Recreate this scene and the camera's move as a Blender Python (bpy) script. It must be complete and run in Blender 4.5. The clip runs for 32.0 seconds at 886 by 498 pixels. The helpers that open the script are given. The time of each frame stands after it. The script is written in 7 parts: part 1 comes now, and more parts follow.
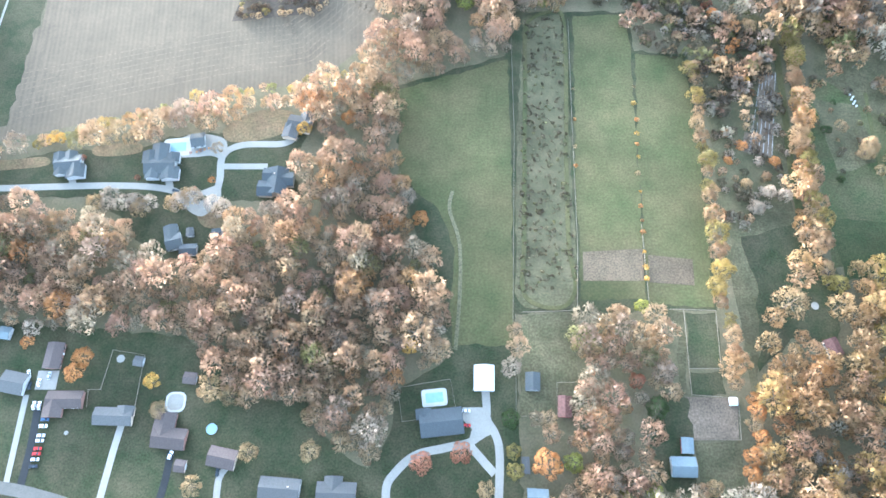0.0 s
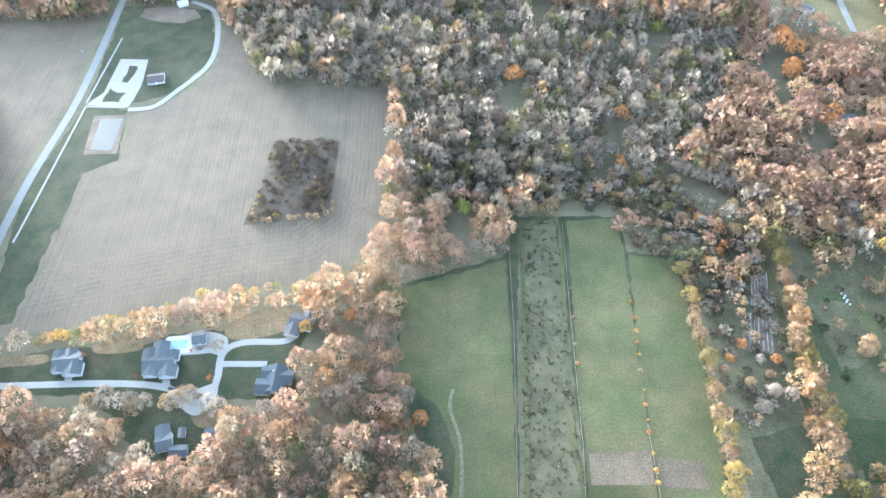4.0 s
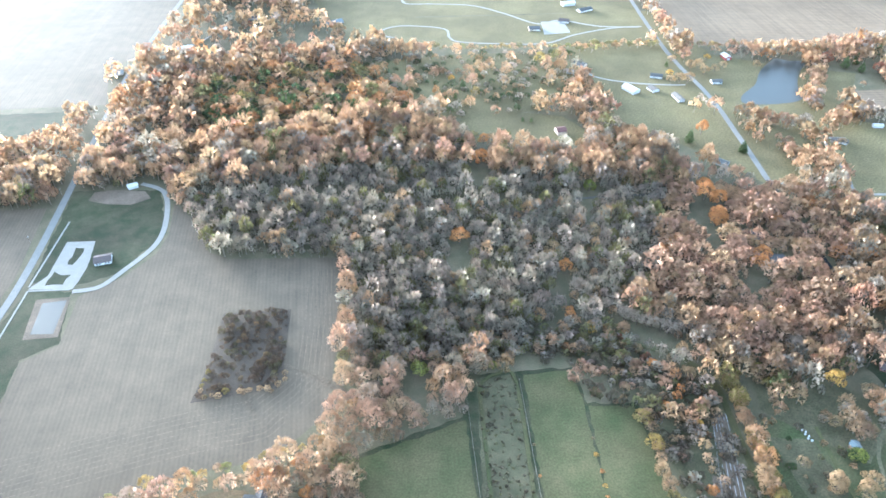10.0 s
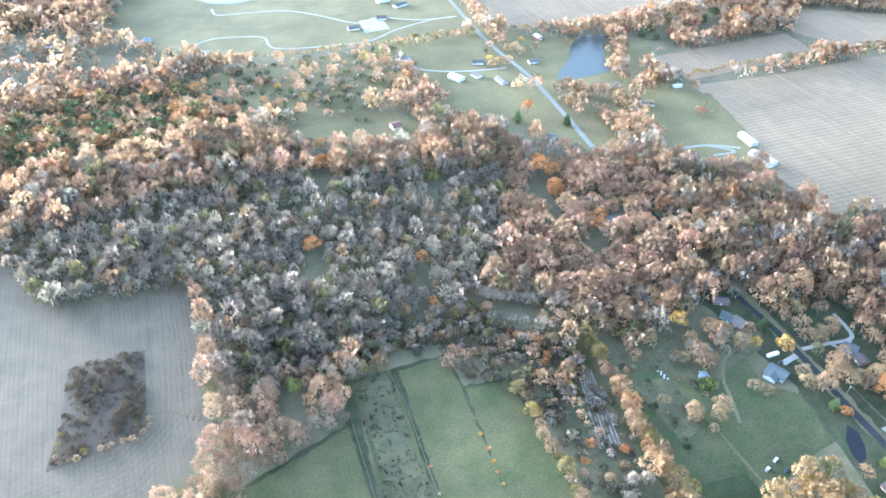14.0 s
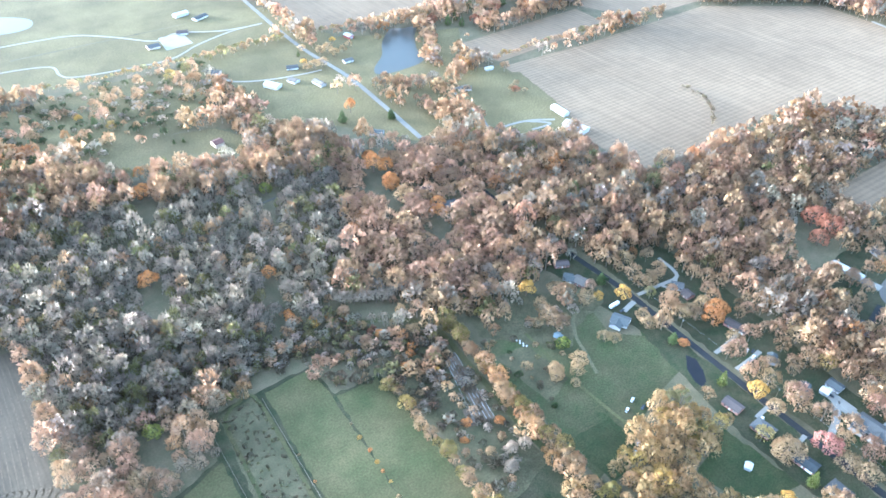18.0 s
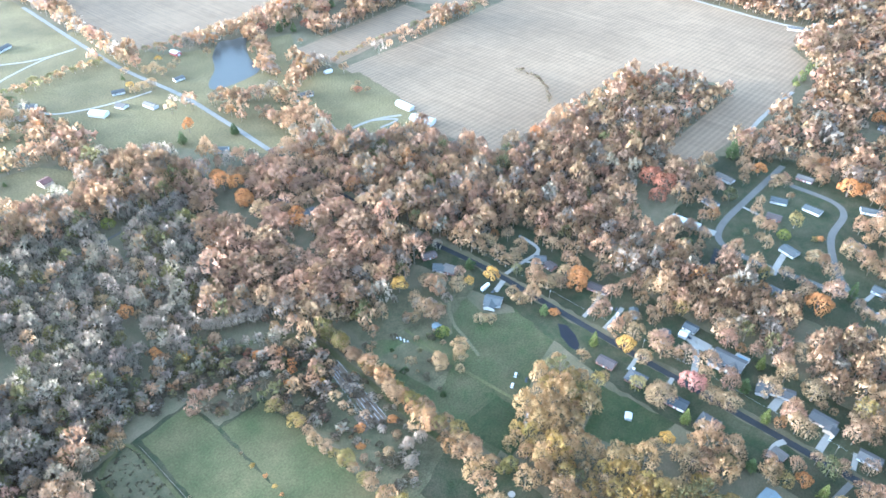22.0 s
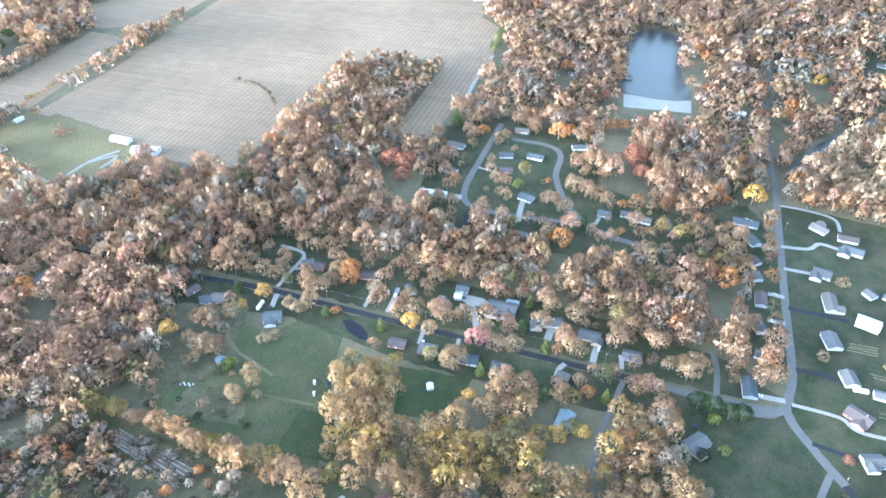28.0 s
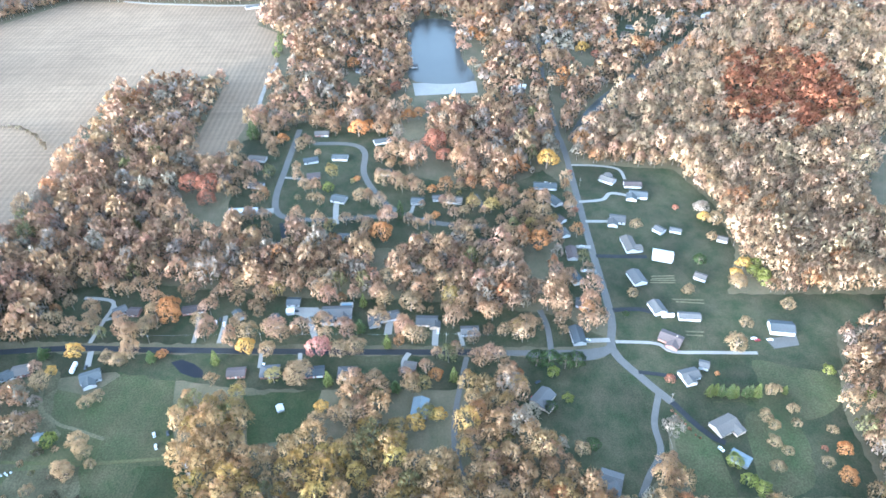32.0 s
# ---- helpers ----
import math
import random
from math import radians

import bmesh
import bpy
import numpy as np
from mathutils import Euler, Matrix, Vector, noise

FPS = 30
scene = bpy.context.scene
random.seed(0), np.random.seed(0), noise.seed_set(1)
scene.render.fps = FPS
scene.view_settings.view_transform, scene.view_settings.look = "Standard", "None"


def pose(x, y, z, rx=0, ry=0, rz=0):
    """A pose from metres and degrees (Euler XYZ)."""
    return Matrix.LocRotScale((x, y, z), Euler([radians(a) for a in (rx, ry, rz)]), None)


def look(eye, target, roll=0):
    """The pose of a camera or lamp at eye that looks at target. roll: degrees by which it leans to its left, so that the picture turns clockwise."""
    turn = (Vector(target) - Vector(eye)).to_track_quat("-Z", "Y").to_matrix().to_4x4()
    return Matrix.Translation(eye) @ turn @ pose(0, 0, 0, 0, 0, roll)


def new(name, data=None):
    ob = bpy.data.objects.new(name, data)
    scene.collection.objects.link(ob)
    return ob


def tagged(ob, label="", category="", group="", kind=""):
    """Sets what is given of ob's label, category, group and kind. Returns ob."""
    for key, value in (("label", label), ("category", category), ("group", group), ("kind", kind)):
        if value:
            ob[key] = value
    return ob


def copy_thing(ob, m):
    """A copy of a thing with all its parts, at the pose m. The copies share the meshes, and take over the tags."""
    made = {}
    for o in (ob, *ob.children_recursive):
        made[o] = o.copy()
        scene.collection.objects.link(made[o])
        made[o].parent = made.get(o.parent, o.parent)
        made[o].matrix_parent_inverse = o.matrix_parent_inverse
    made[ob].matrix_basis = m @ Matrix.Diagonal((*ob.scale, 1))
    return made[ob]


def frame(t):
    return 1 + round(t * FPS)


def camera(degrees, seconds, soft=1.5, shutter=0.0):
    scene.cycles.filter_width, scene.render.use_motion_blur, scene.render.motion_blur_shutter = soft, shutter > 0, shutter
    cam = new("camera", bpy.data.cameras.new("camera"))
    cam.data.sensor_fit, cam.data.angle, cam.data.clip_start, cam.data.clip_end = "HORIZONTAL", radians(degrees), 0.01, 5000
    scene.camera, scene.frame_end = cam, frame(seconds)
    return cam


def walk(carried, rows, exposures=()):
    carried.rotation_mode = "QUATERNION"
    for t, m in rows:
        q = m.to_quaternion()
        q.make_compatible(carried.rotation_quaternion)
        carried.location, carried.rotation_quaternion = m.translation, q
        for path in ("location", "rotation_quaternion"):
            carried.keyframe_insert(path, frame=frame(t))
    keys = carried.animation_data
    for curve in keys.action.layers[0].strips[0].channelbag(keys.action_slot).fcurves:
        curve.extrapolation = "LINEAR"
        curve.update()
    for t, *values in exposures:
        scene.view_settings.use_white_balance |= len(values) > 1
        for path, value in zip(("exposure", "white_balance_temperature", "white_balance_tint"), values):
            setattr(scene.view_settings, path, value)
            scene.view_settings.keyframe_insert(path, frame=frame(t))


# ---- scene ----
from mathutils.geometry import interpolate_bezier, tessellate_polygon

# The camera hovers over one spot, tilts up and then turns to the right.
cam = camera(64.54, 32.0, soft=1.6)
walk(cam, [
    (0.0, pose(0, 0, 400, 22.65, 0.02, -0.00)),
    (0.5, pose(0, 0, 400, 24.67, 0.01, 0.01)),
    (1.0, pose(0, 0, 400, 26.69, 0.01, -0.00)),
    (1.5, pose(0, 0, 400, 28.70, 0.01, 0.01)),
    (2.0, pose(0, 0, 400, 30.71, 0.02, 0.01)),
    (2.5, pose(0, 0, 400, 32.71, 0.02, 0.01)),
    (3.0, pose(0, 0, 400, 34.70, 0.01, 0.03)),
    (3.5, pose(0, 0, 400, 36.69, 0.03, 0.02)),
    (5.5, pose(0, 0, 400, 44.64, 0.04, 0.05)),
    (6.0, pose(0, 0, 400, 46.62, 0.04, 0.06)),
    (6.5, pose(0, 0, 400, 48.45, 0.06, 0.05)),
    (7.0, pose(0, 0, 400, 50.19, 0.06, 0.06)),
    (7.5, pose(0, 0, 400, 51.53, 0.04, 0.08)),
    (8.0, pose(0, 0, 400, 51.77, 0.04, 0.07)),
    (8.5, pose(0, 0, 400, 51.76, 0.00, -0.22)),
    (9.0, pose(0, 0, 400, 51.73, -0.00, -1.54)),
    (9.5, pose(0, 0, 400, 51.72, -0.03, -3.39)),
    (10.0, pose(0, 0, 400, 51.74, -0.05, -5.25)),
    (10.5, pose(0, 0, 400, 51.72, -0.06, -7.11)),
    (11.0, pose(0, 0, 400, 51.71, -0.07, -8.98)),
    (11.5, pose(0, 0, 400, 51.71, -0.05, -10.88)),
    (12.0, pose(0, 0, 400, 51.70, -0.06, -12.75)),
    (12.5, pose(0, 0, 400, 51.70, -0.08, -14.60)),
    (13.0, pose(0, 0, 400, 51.70, -0.05, -16.50)),
    (13.5, pose(0, 0, 400, 51.73, -0.05, -18.37)),
    (14.0, pose(0, 0, 400, 51.73, -0.07, -20.20)),
    (14.5, pose(0, 0, 400, 51.73, -0.09, -22.05)),
    (16.5, pose(0, 0, 400, 51.72, -0.10, -30.02)),
    (17.0, pose(0, 0, 400, 51.72, -0.09, -32.11)),
    (17.5, pose(0, 0, 400, 51.68, -0.10, -34.18)),
    (18.0, pose(0, 0, 400, 51.66, -0.10, -35.99)),
    (18.5, pose(0, 0, 400, 51.66, -0.09, -37.54)),
    (19.0, pose(0, 0, 400, 51.67, -0.10, -39.09)),
    (19.5, pose(0, 0, 400, 51.67, -0.08, -40.69)),
    (20.0, pose(0, 0, 400, 51.65, -0.04, -42.36)),
    (20.5, pose(0, 0, 400, 51.64, -0.05, -44.14)),
    (21.0, pose(0, 0, 400, 51.65, -0.05, -46.01)),
    (21.5, pose(0, 0, 400, 51.65, -0.00, -47.96)),
    (22.0, pose(0, 0, 400, 51.65, 0.01, -49.88)),
    (22.5, pose(0, 0, 400, 51.64, 0.04, -51.81)),
    (23.0, pose(0, 0, 400, 51.63, 0.03, -53.71)),
    (23.5, pose(0, 0, 400, 51.60, 0.03, -55.60)),
    (24.0, pose(0, 0, 400, 51.60, 0.04, -57.53)),
    (24.5, pose(0, 0, 400, 51.61, -0.00, -59.44)),
    (25.0, pose(0, 0, 400, 51.60, -0.00, -61.37)),
    (25.5, pose(0, 0, 400, 51.58, -0.01, -63.29)),
    (27.5, pose(0, 0, 400, 51.56, -0.06, -71.67)),
    (28.0, pose(0, 0, 400, 51.55, -0.06, -73.95)),
    (28.5, pose(0, 0, 400, 51.56, -0.05, -76.07)),
    (29.0, pose(0, 0, 400, 51.56, -0.02, -78.36)),
    (29.5, pose(0, 0, 400, 51.56, 0.02, -80.64)),
    (30.0, pose(0, 0, 400, 51.55, -0.03, -82.84)),
    (30.5, pose(0, 0, 400, 51.54, -0.01, -85.12)),
    (31.0, pose(0, 0, 400, 51.54, -0.03, -87.46)),
    (31.5, pose(0, 0, 400, 51.56, -0.05, -89.84)),
    (32.0, pose(0, 0, 400, 51.55, -0.07, -92.23)),
], exposures=[(0.0, 4.56, 4800, 3), (3.5, 4.5, 4780, 3), (6.0, 4.34, 4850, 4), (8.5, 4.2, 4830, 4), (10.0, 4.22, 4700, 3), (14.0, 4.38, 4450, 2), (20.0, 4.42, 4500, 3), (26.0, 4.35, 4520, 3), (32.0, 4.32, 4540, 4)])

# ---- light: a low, hazy evening sun ahead of the first view, to its left ----
SUN_TO = Vector((-0.62, 0.78, 0.095)).normalized()
world = bpy.data.worlds.new("sky")
scene.world = world
world.use_nodes = True
sky = world.node_tree.nodes.new("ShaderNodeTexSky")
sky.sky_type, sky.sun_disc = "NISHITA", False
sky.sun_elevation = math.asin(SUN_TO.z)
sky.sun_rotation = math.atan2(SUN_TO.x, SUN_TO.y)
sky.dust_density, sky.air_density = 3.0, 1.0
haze = world.node_tree.nodes.new("ShaderNodeHueSaturation")
haze.inputs["Saturation"].default_value = 0.34
world.node_tree.links.new(sky.outputs[0], haze.inputs["Color"])
world.node_tree.links.new(haze.outputs[0], world.node_tree.nodes["Background"].inputs[0])
world.node_tree.nodes["Background"].inputs[1].default_value = 0.15
sun = new("sun", bpy.data.lights.new("sun", "SUN"))
sun.data.energy, sun.data.angle, sun.data.color = 1.5, radians(12.0), (1.0, 0.78, 0.55)
sun.matrix_world = look(SUN_TO * 100, (0, 0, 0))


# ---- materials ----
def material(name, colour, colour2=None, scale=1.0, rough=0.9, metal=0.0, bump=0.0, big=0.0, detail=6.0, vary=0.0, fine=0.0, grit=0.3, broad=0.28):
    """A surface of two mixed tones: noise of the given scale, a far larger one (big), and a fine grain."""
    m = bpy.data.materials.new(name)
    m.use_nodes = True
    t = m.node_tree
    b = t.nodes["Principled BSDF"]
    b.inputs["Roughness"].default_value, b.inputs["Metallic"].default_value = rough, metal
    b.inputs["Specular IOR Level"].default_value = 0.15
    colour2 = colour2 or tuple(c * 0.7 for c in colour)
    pos = t.nodes.new("ShaderNodeNewGeometry").outputs["Position"]
    n = t.nodes.new("ShaderNodeTexNoise")
    n.inputs["Scale"].default_value, n.inputs["Detail"].default_value = scale, detail
    n.inputs["Roughness"].default_value = 0.65
    t.links.new(pos, n.inputs["Vector"])
    ramp = t.nodes.new("ShaderNodeMapRange")
    ramp.inputs[1].default_value, ramp.inputs[2].default_value = 0.32, 0.68
    t.links.new(n.outputs[0], ramp.inputs[0])
    mix = t.nodes.new("ShaderNodeMix")
    mix.data_type = "RGBA"
    mix.inputs[6].default_value, mix.inputs[7].default_value = (*colour, 1), (*colour2, 1)
    t.links.new(ramp.outputs[0], mix.inputs[0])
    out = mix.outputs[2]

    def scaled(out, source, low, high, a=0.3, z=0.7):
        r = t.nodes.new("ShaderNodeMapRange")
        r.inputs[1].default_value, r.inputs[2].default_value = a, z
        r.inputs[3].default_value, r.inputs[4].default_value = low, high
        t.links.new(source, r.inputs[0])
        k = t.nodes.new("ShaderNodeVectorMath")
        k.operation = "SCALE"
        t.links.new(out, k.inputs[0])
        t.links.new(r.outputs[0], k.inputs[3])
        return k.outputs[0]

    if big:
        n2 = t.nodes.new("ShaderNodeTexNoise")
        n2.inputs["Scale"].default_value, n2.inputs["Detail"].default_value = big, 3
        t.links.new(pos, n2.inputs["Vector"])
        out = scaled(out, n2.outputs[0], 1 - broad, 1 + broad)
    if fine:
        n3 = t.nodes.new("ShaderNodeTexNoise")
        n3.inputs["Scale"].default_value, n3.inputs["Detail"].default_value = fine, 2
        t.links.new(pos, n3.inputs["Vector"])
        out = scaled(out, n3.outputs[0], 1 - grit, 1 + grit)
    if vary:
        info = t.nodes.new("ShaderNodeObjectInfo")
        out = scaled(out, info.outputs["Random"], 1 - vary, 1 + vary, 0, 1)
    t.links.new(out, b.inputs["Base Color"])
    if bump:
        bn = t.nodes.new("ShaderNodeBump")
        bn.inputs["Strength"].default_value, bn.inputs["Distance"].default_value = 1.0, bump
        t.links.new(n.outputs[0], bn.inputs["Height"])
        t.links.new(bn.outputs[0], b.inputs["Normal"])
    return m


def rows_material(name, light, dark, angle, spacing, rough=0.85, big=0.006, amp=0.065):
    """A tilled field: rows at an angle (degrees), wavering, over broad stains."""
    m = material(name, light, dark, scale=0.05, rough=rough, big=big, fine=0.5, grit=0.08, broad=0.16)
    t = m.node_tree
    b = t.nodes["Principled BSDF"]
    source = b.inputs["Base Color"].links[0].from_socket
    pos = t.nodes.new("ShaderNodeNewGeometry").outputs["Position"]
    mp = t.nodes.new("ShaderNodeMapping")
    mp.inputs["Rotation"].default_value[2] = radians(angle)
    t.links.new(pos, mp.inputs[0])
    wave = t.nodes.new("ShaderNodeTexWave")
    wave.inputs["Scale"].default_value = 0.314 / spacing
    wave.inputs["Distortion"].default_value = 0.35
    wave.inputs["Detail"].default_value = 1.0
    wave.inputs["Detail Scale"].default_value = 0.1
    t.links.new(mp.outputs[0], wave.inputs[0])
    st = t.nodes.new("ShaderNodeMapping")
    st.inputs["Rotation"].default_value[2] = radians(angle)
    st.inputs["Scale"].default_value = (0.3, 0.006, 1)
    t.links.new(pos, st.inputs[0])
    streak = t.nodes.new("ShaderNodeTexNoise")
    streak.inputs["Scale"].default_value, streak.inputs["Detail"].default_value = 1.0, 5
    t.links.new(st.outputs[0], streak.inputs[0])
    faint = t.nodes.new("ShaderNodeMath")
    faint.operation = "MULTIPLY"
    faint.inputs[1].default_value = 0.3
    t.links.new(wave.outputs["Fac"], faint.inputs[0])
    add = t.nodes.new("ShaderNodeMath")
    add.operation = "ADD"
    t.links.new(faint.outputs[0], add.inputs[0])
    t.links.new(streak.outputs[0], add.inputs[1])
    r = t.nodes.new("ShaderNodeMapRange")
    r.inputs[1].default_value, r.inputs[2].default_value, r.inputs[3].default_value, r.inputs[4].default_value = 0.35, 0.95, 1 - amp, 1 + amp
    t.links.new(add.outputs[0], r.inputs[0])
    k = t.nodes.new("ShaderNodeVectorMath")
    k.operation = "SCALE"
    t.links.new(source, k.inputs[0])
    t.links.new(r.outputs[0], k.inputs[3])
    t.links.new(k.outputs[0], b.inputs["Base Color"])
    return m


def tinted_material(name, scale=0.6):
    """Twigs and leaves of the woods: each tree's own colour, with a grain."""
    m = bpy.data.materials.new(name)
    m.use_nodes = True
    t = m.node_tree
    b = t.nodes["Principled BSDF"]
    b.inputs["Roughness"].default_value = 0.8
    b.inputs["Specular IOR Level"].default_value = 0.2
    at = t.nodes.new("ShaderNodeAttribute")
    at.attribute_name = "tint"
    n = t.nodes.new("ShaderNodeTexNoise")
    n.inputs["Scale"].default_value, n.inputs["Detail"].default_value = scale, 3
    t.links.new(t.nodes.new("ShaderNodeNewGeometry").outputs["Position"], n.inputs["Vector"])
    r = t.nodes.new("ShaderNodeMapRange")
    r.inputs[1].default_value, r.inputs[2].default_value, r.inputs[3].default_value, r.inputs[4].default_value = 0.3, 0.7, 0.85, 1.15
    t.links.new(n.outputs[0], r.inputs[0])
    k = t.nodes.new("ShaderNodeVectorMath")
    k.operation = "SCALE"
    t.links.new(at.outputs["Color"], k.inputs[0])
    t.links.new(r.outputs[0], k.inputs[3])
    t.links.new(k.outputs[0], b.inputs["Base Color"])
    through_light(m, k.outputs[0])
    rounded(m)
    return m


def rounded(m, share=0.94):
    """Shades sprays partly by the roundness of the crown that they belong to."""
    t = m.node_tree
    at = t.nodes.new("ShaderNodeAttribute")
    at.attribute_name = "outward"
    turn = t.nodes.new("ShaderNodeVectorTransform")
    turn.vector_type, turn.convert_from, turn.convert_to = "NORMAL", "OBJECT", "WORLD"
    t.links.new(at.outputs["Vector"], turn.inputs[0])
    mix = t.nodes.new("ShaderNodeMix")
    mix.data_type = "VECTOR"
    mix.inputs[0].default_value = share
    t.links.new(t.nodes.new("ShaderNodeNewGeometry").outputs["Normal"], mix.inputs[4])
    t.links.new(turn.outputs[0], mix.inputs[5])
    unit = t.nodes.new("ShaderNodeVectorMath")
    unit.operation = "NORMALIZE"
    t.links.new(mix.outputs[1], unit.inputs[0])
    t.links.new(unit.outputs[0], t.nodes["Principled BSDF"].inputs["Normal"])
    for n in t.nodes:
        if n.bl_idname == "ShaderNodeBsdfTranslucent":
            t.links.new(unit.outputs[0], n.inputs["Normal"])


def through_light(m, colour, share=0.68):
    """Lets light through sprays of twigs and leaves."""
    t = m.node_tree
    b = t.nodes["Principled BSDF"]
    tr = t.nodes.new("ShaderNodeBsdfTranslucent")
    t.links.new(colour, tr.inputs[0])
    mix = t.nodes.new("ShaderNodeMixShader")
    mix.inputs[0].default_value = share
    t.links.new(b.outputs[0], mix.inputs[1])
    t.links.new(tr.outputs[0], mix.inputs[2])
    t.links.new(mix.outputs[0], t.nodes["Material Output"].inputs[0])


FLOOR = material("woodland_floor", (0.105, 0.086, 0.054), (0.066, 0.062, 0.034), 0.07, big=0.012, fine=0.8, grit=0.16)
LAWN = material("lawn", (0.018, 0.026, 0.0105), (0.050, 0.044, 0.025), 0.06, big=0.014, fine=0.9, detail=12, grit=0.3)
RICH = material("rich_grass", (0.023, 0.034, 0.012), (0.040, 0.042, 0.018), 0.07, big=0.02, fine=0.9, detail=12)
MEADOW = material("meadow", (0.038, 0.045, 0.017), (0.078, 0.066, 0.031), 0.028, big=0.012, fine=0.7, detail=12, grit=0.2)
SCRUB = material("scrub", (0.082, 0.070, 0.040), (0.046, 0.046, 0.023), 0.11, big=0.03, fine=0.8)
# Northern grass: paler and duller than the meadow, with distance haze mixed into its colour.
HAZYGRASS = material("hazy_pasture", (0.088, 0.074, 0.034), (0.112, 0.092, 0.046), 0.03, big=0.01, fine=0.5, detail=9)
DIRT = material("bare_soil", (0.125, 0.096, 0.070), (0.090, 0.070, 0.050), 0.10, big=0.03, fine=0.9)
STUBBLE = rows_material("stubble", (0.100, 0.078, 0.053), (0.076, 0.060, 0.041), -4, 3.2, amp=0.12)
TILLED = rows_material("tilled", (0.160, 0.116, 0.074), (0.132, 0.097, 0.062), -88, 6.5, amp=0.2)
CONCRETE = material("concrete", (0.215, 0.203, 0.180), (0.188, 0.178, 0.160), 0.1, rough=0.85, fine=1.2, grit=0.08)
OLD_ROAD = material("old_road", (0.158, 0.152, 0.140), (0.132, 0.128, 0.120), 0.12, rough=0.9, fine=1.2, grit=0.1)
GRAVEL = material("gravel", (0.215, 0.20, 0.175), (0.18, 0.168, 0.148), 0.15, rough=0.95, fine=1.2, grit=0.12)
ROADGREY = material("worn_asphalt", (0.100, 0.095, 0.086), (0.084, 0.080, 0.073), 0.12, rough=0.9, fine=1.2, grit=0.08)
ASPHALT = material("new_asphalt", (0.019, 0.020, 0.022), (0.025, 0.026, 0.028), 0.12, rough=0.9, fine=1.2, grit=0.08)
WATER = material("pond_water", (0.028, 0.03, 0.026), (0.022, 0.024, 0.022), 0.02, rough=0.3)
WATER.node_tree.nodes["Principled BSDF"].inputs["Specular IOR Level"].default_value = 0.22
BLACKWATER = material("dark_water", (0.006, 0.007, 0.010), (0.01, 0.01, 0.012), 0.1, rough=0.3)
WOODS = tinted_material("twigs_and_leaves")
BARK = material("bark", (0.20, 0.16, 0.12), (0.13, 0.10, 0.08), 2.0, rough=0.95)
WHITE = material("white_paint", (0.60, 0.60, 0.585), (0.52, 0.52, 0.505), 0.5, rough=0.6)


# ---- helpers ----
def part(name, bm, mat, parent=None, label=""):
    me = bpy.data.meshes.new(name)
    bm.to_mesh(me)
    bm.free()
    me.materials.append(mat)
    ob = new(name, me)
    ob.parent = parent
    if label:
        tagged(ob, label)
    return ob


def spline(pts, closed=False, step=6):
    """Catmull-Rom through the points."""
    n, out = len(pts), []
    for i in range(n if closed else n - 1):
        g = [Vector(pts[(i + k) % n] if closed else pts[min(max(i + k, 0), n - 1)]) for k in (-1, 0, 1, 2)]
        for s in range(step):
            u = s / step
            out.append(0.5 * (2 * g[1] + (g[2] - g[0]) * u + (2 * g[0] - 5 * g[1] + 4 * g[2] - g[3]) * u * u + (3 * g[1] - g[0] - 3 * g[2] + g[3]) * u ** 3))
    if not closed:
        out.append(Vector(pts[-1]))
    return out


CLEAR, PLACES = [], []


def inside(poly, xy):
    """Which of the points xy lie in the polygon."""
    x, y = xy[:, 0], xy[:, 1]
    hit = np.zeros(len(xy), bool)
    p = np.array(poly, float)
    for (x1, y1), (x2, y2) in zip(p, np.roll(p, -1, 0)):
        c = (y1 > y) != (y2 > y)
        hit ^= c & (x < (x2 - x1) * (y - y1) / (y2 - y1 + 1e-12) + x1)
    return hit


LEVEL, ROADLEVEL = [0.02], [0.20]


def ragged(p, much):
    """An outline whose edges waver, as grass does where it meets other ground."""
    rng = random.Random(len(p))
    out = []
    for a, b in zip(p, p[1:] + p[:1]):
        n = max(1, int((b - a).length / 5))
        out += [a.lerp(b, k / n) + (Vector((rng.uniform(-much, much), rng.uniform(-much, much))) if k else Vector((0, 0))) for k in range(n)]
    return out


def patch(name, pts, mat, label, z=None, smooth=True, clear=True, category="ground"):
    """A piece of ground cover: an outline filled, with a thin edge down into the ground."""
    LEVEL[0] += 0.0025
    z = LEVEL[0] if z is None else z
    p = spline(pts, True, 4) if smooth else [Vector(q) for q in pts]
    if mat in (LAWN, RICH, SCRUB, MEADOW, HAZYGRASS) and not smooth:
        p = ragged(p, 1.3 if mat in (LAWN, RICH) else 0.9)
    elif smooth and z < 0.185 and category == "ground":
        p = ragged(p, 2.6)
    bm = bmesh.new()
    vs = [bm.verts.new((q[0], q[1], z)) for q in p]
    for a, b, c in tessellate_polygon([[Vector((q[0], q[1], 0)) for q in p]]):
        f = bm.faces.new((vs[a], vs[b], vs[c]))
        f.normal_update()
        if f.normal.z < 0:
            f.normal_flip()
    if clear:
        CLEAR.append(("poly", [tuple(q) for q in p]))
    return tagged(part(name, bm, mat), label, category, kind="structure")


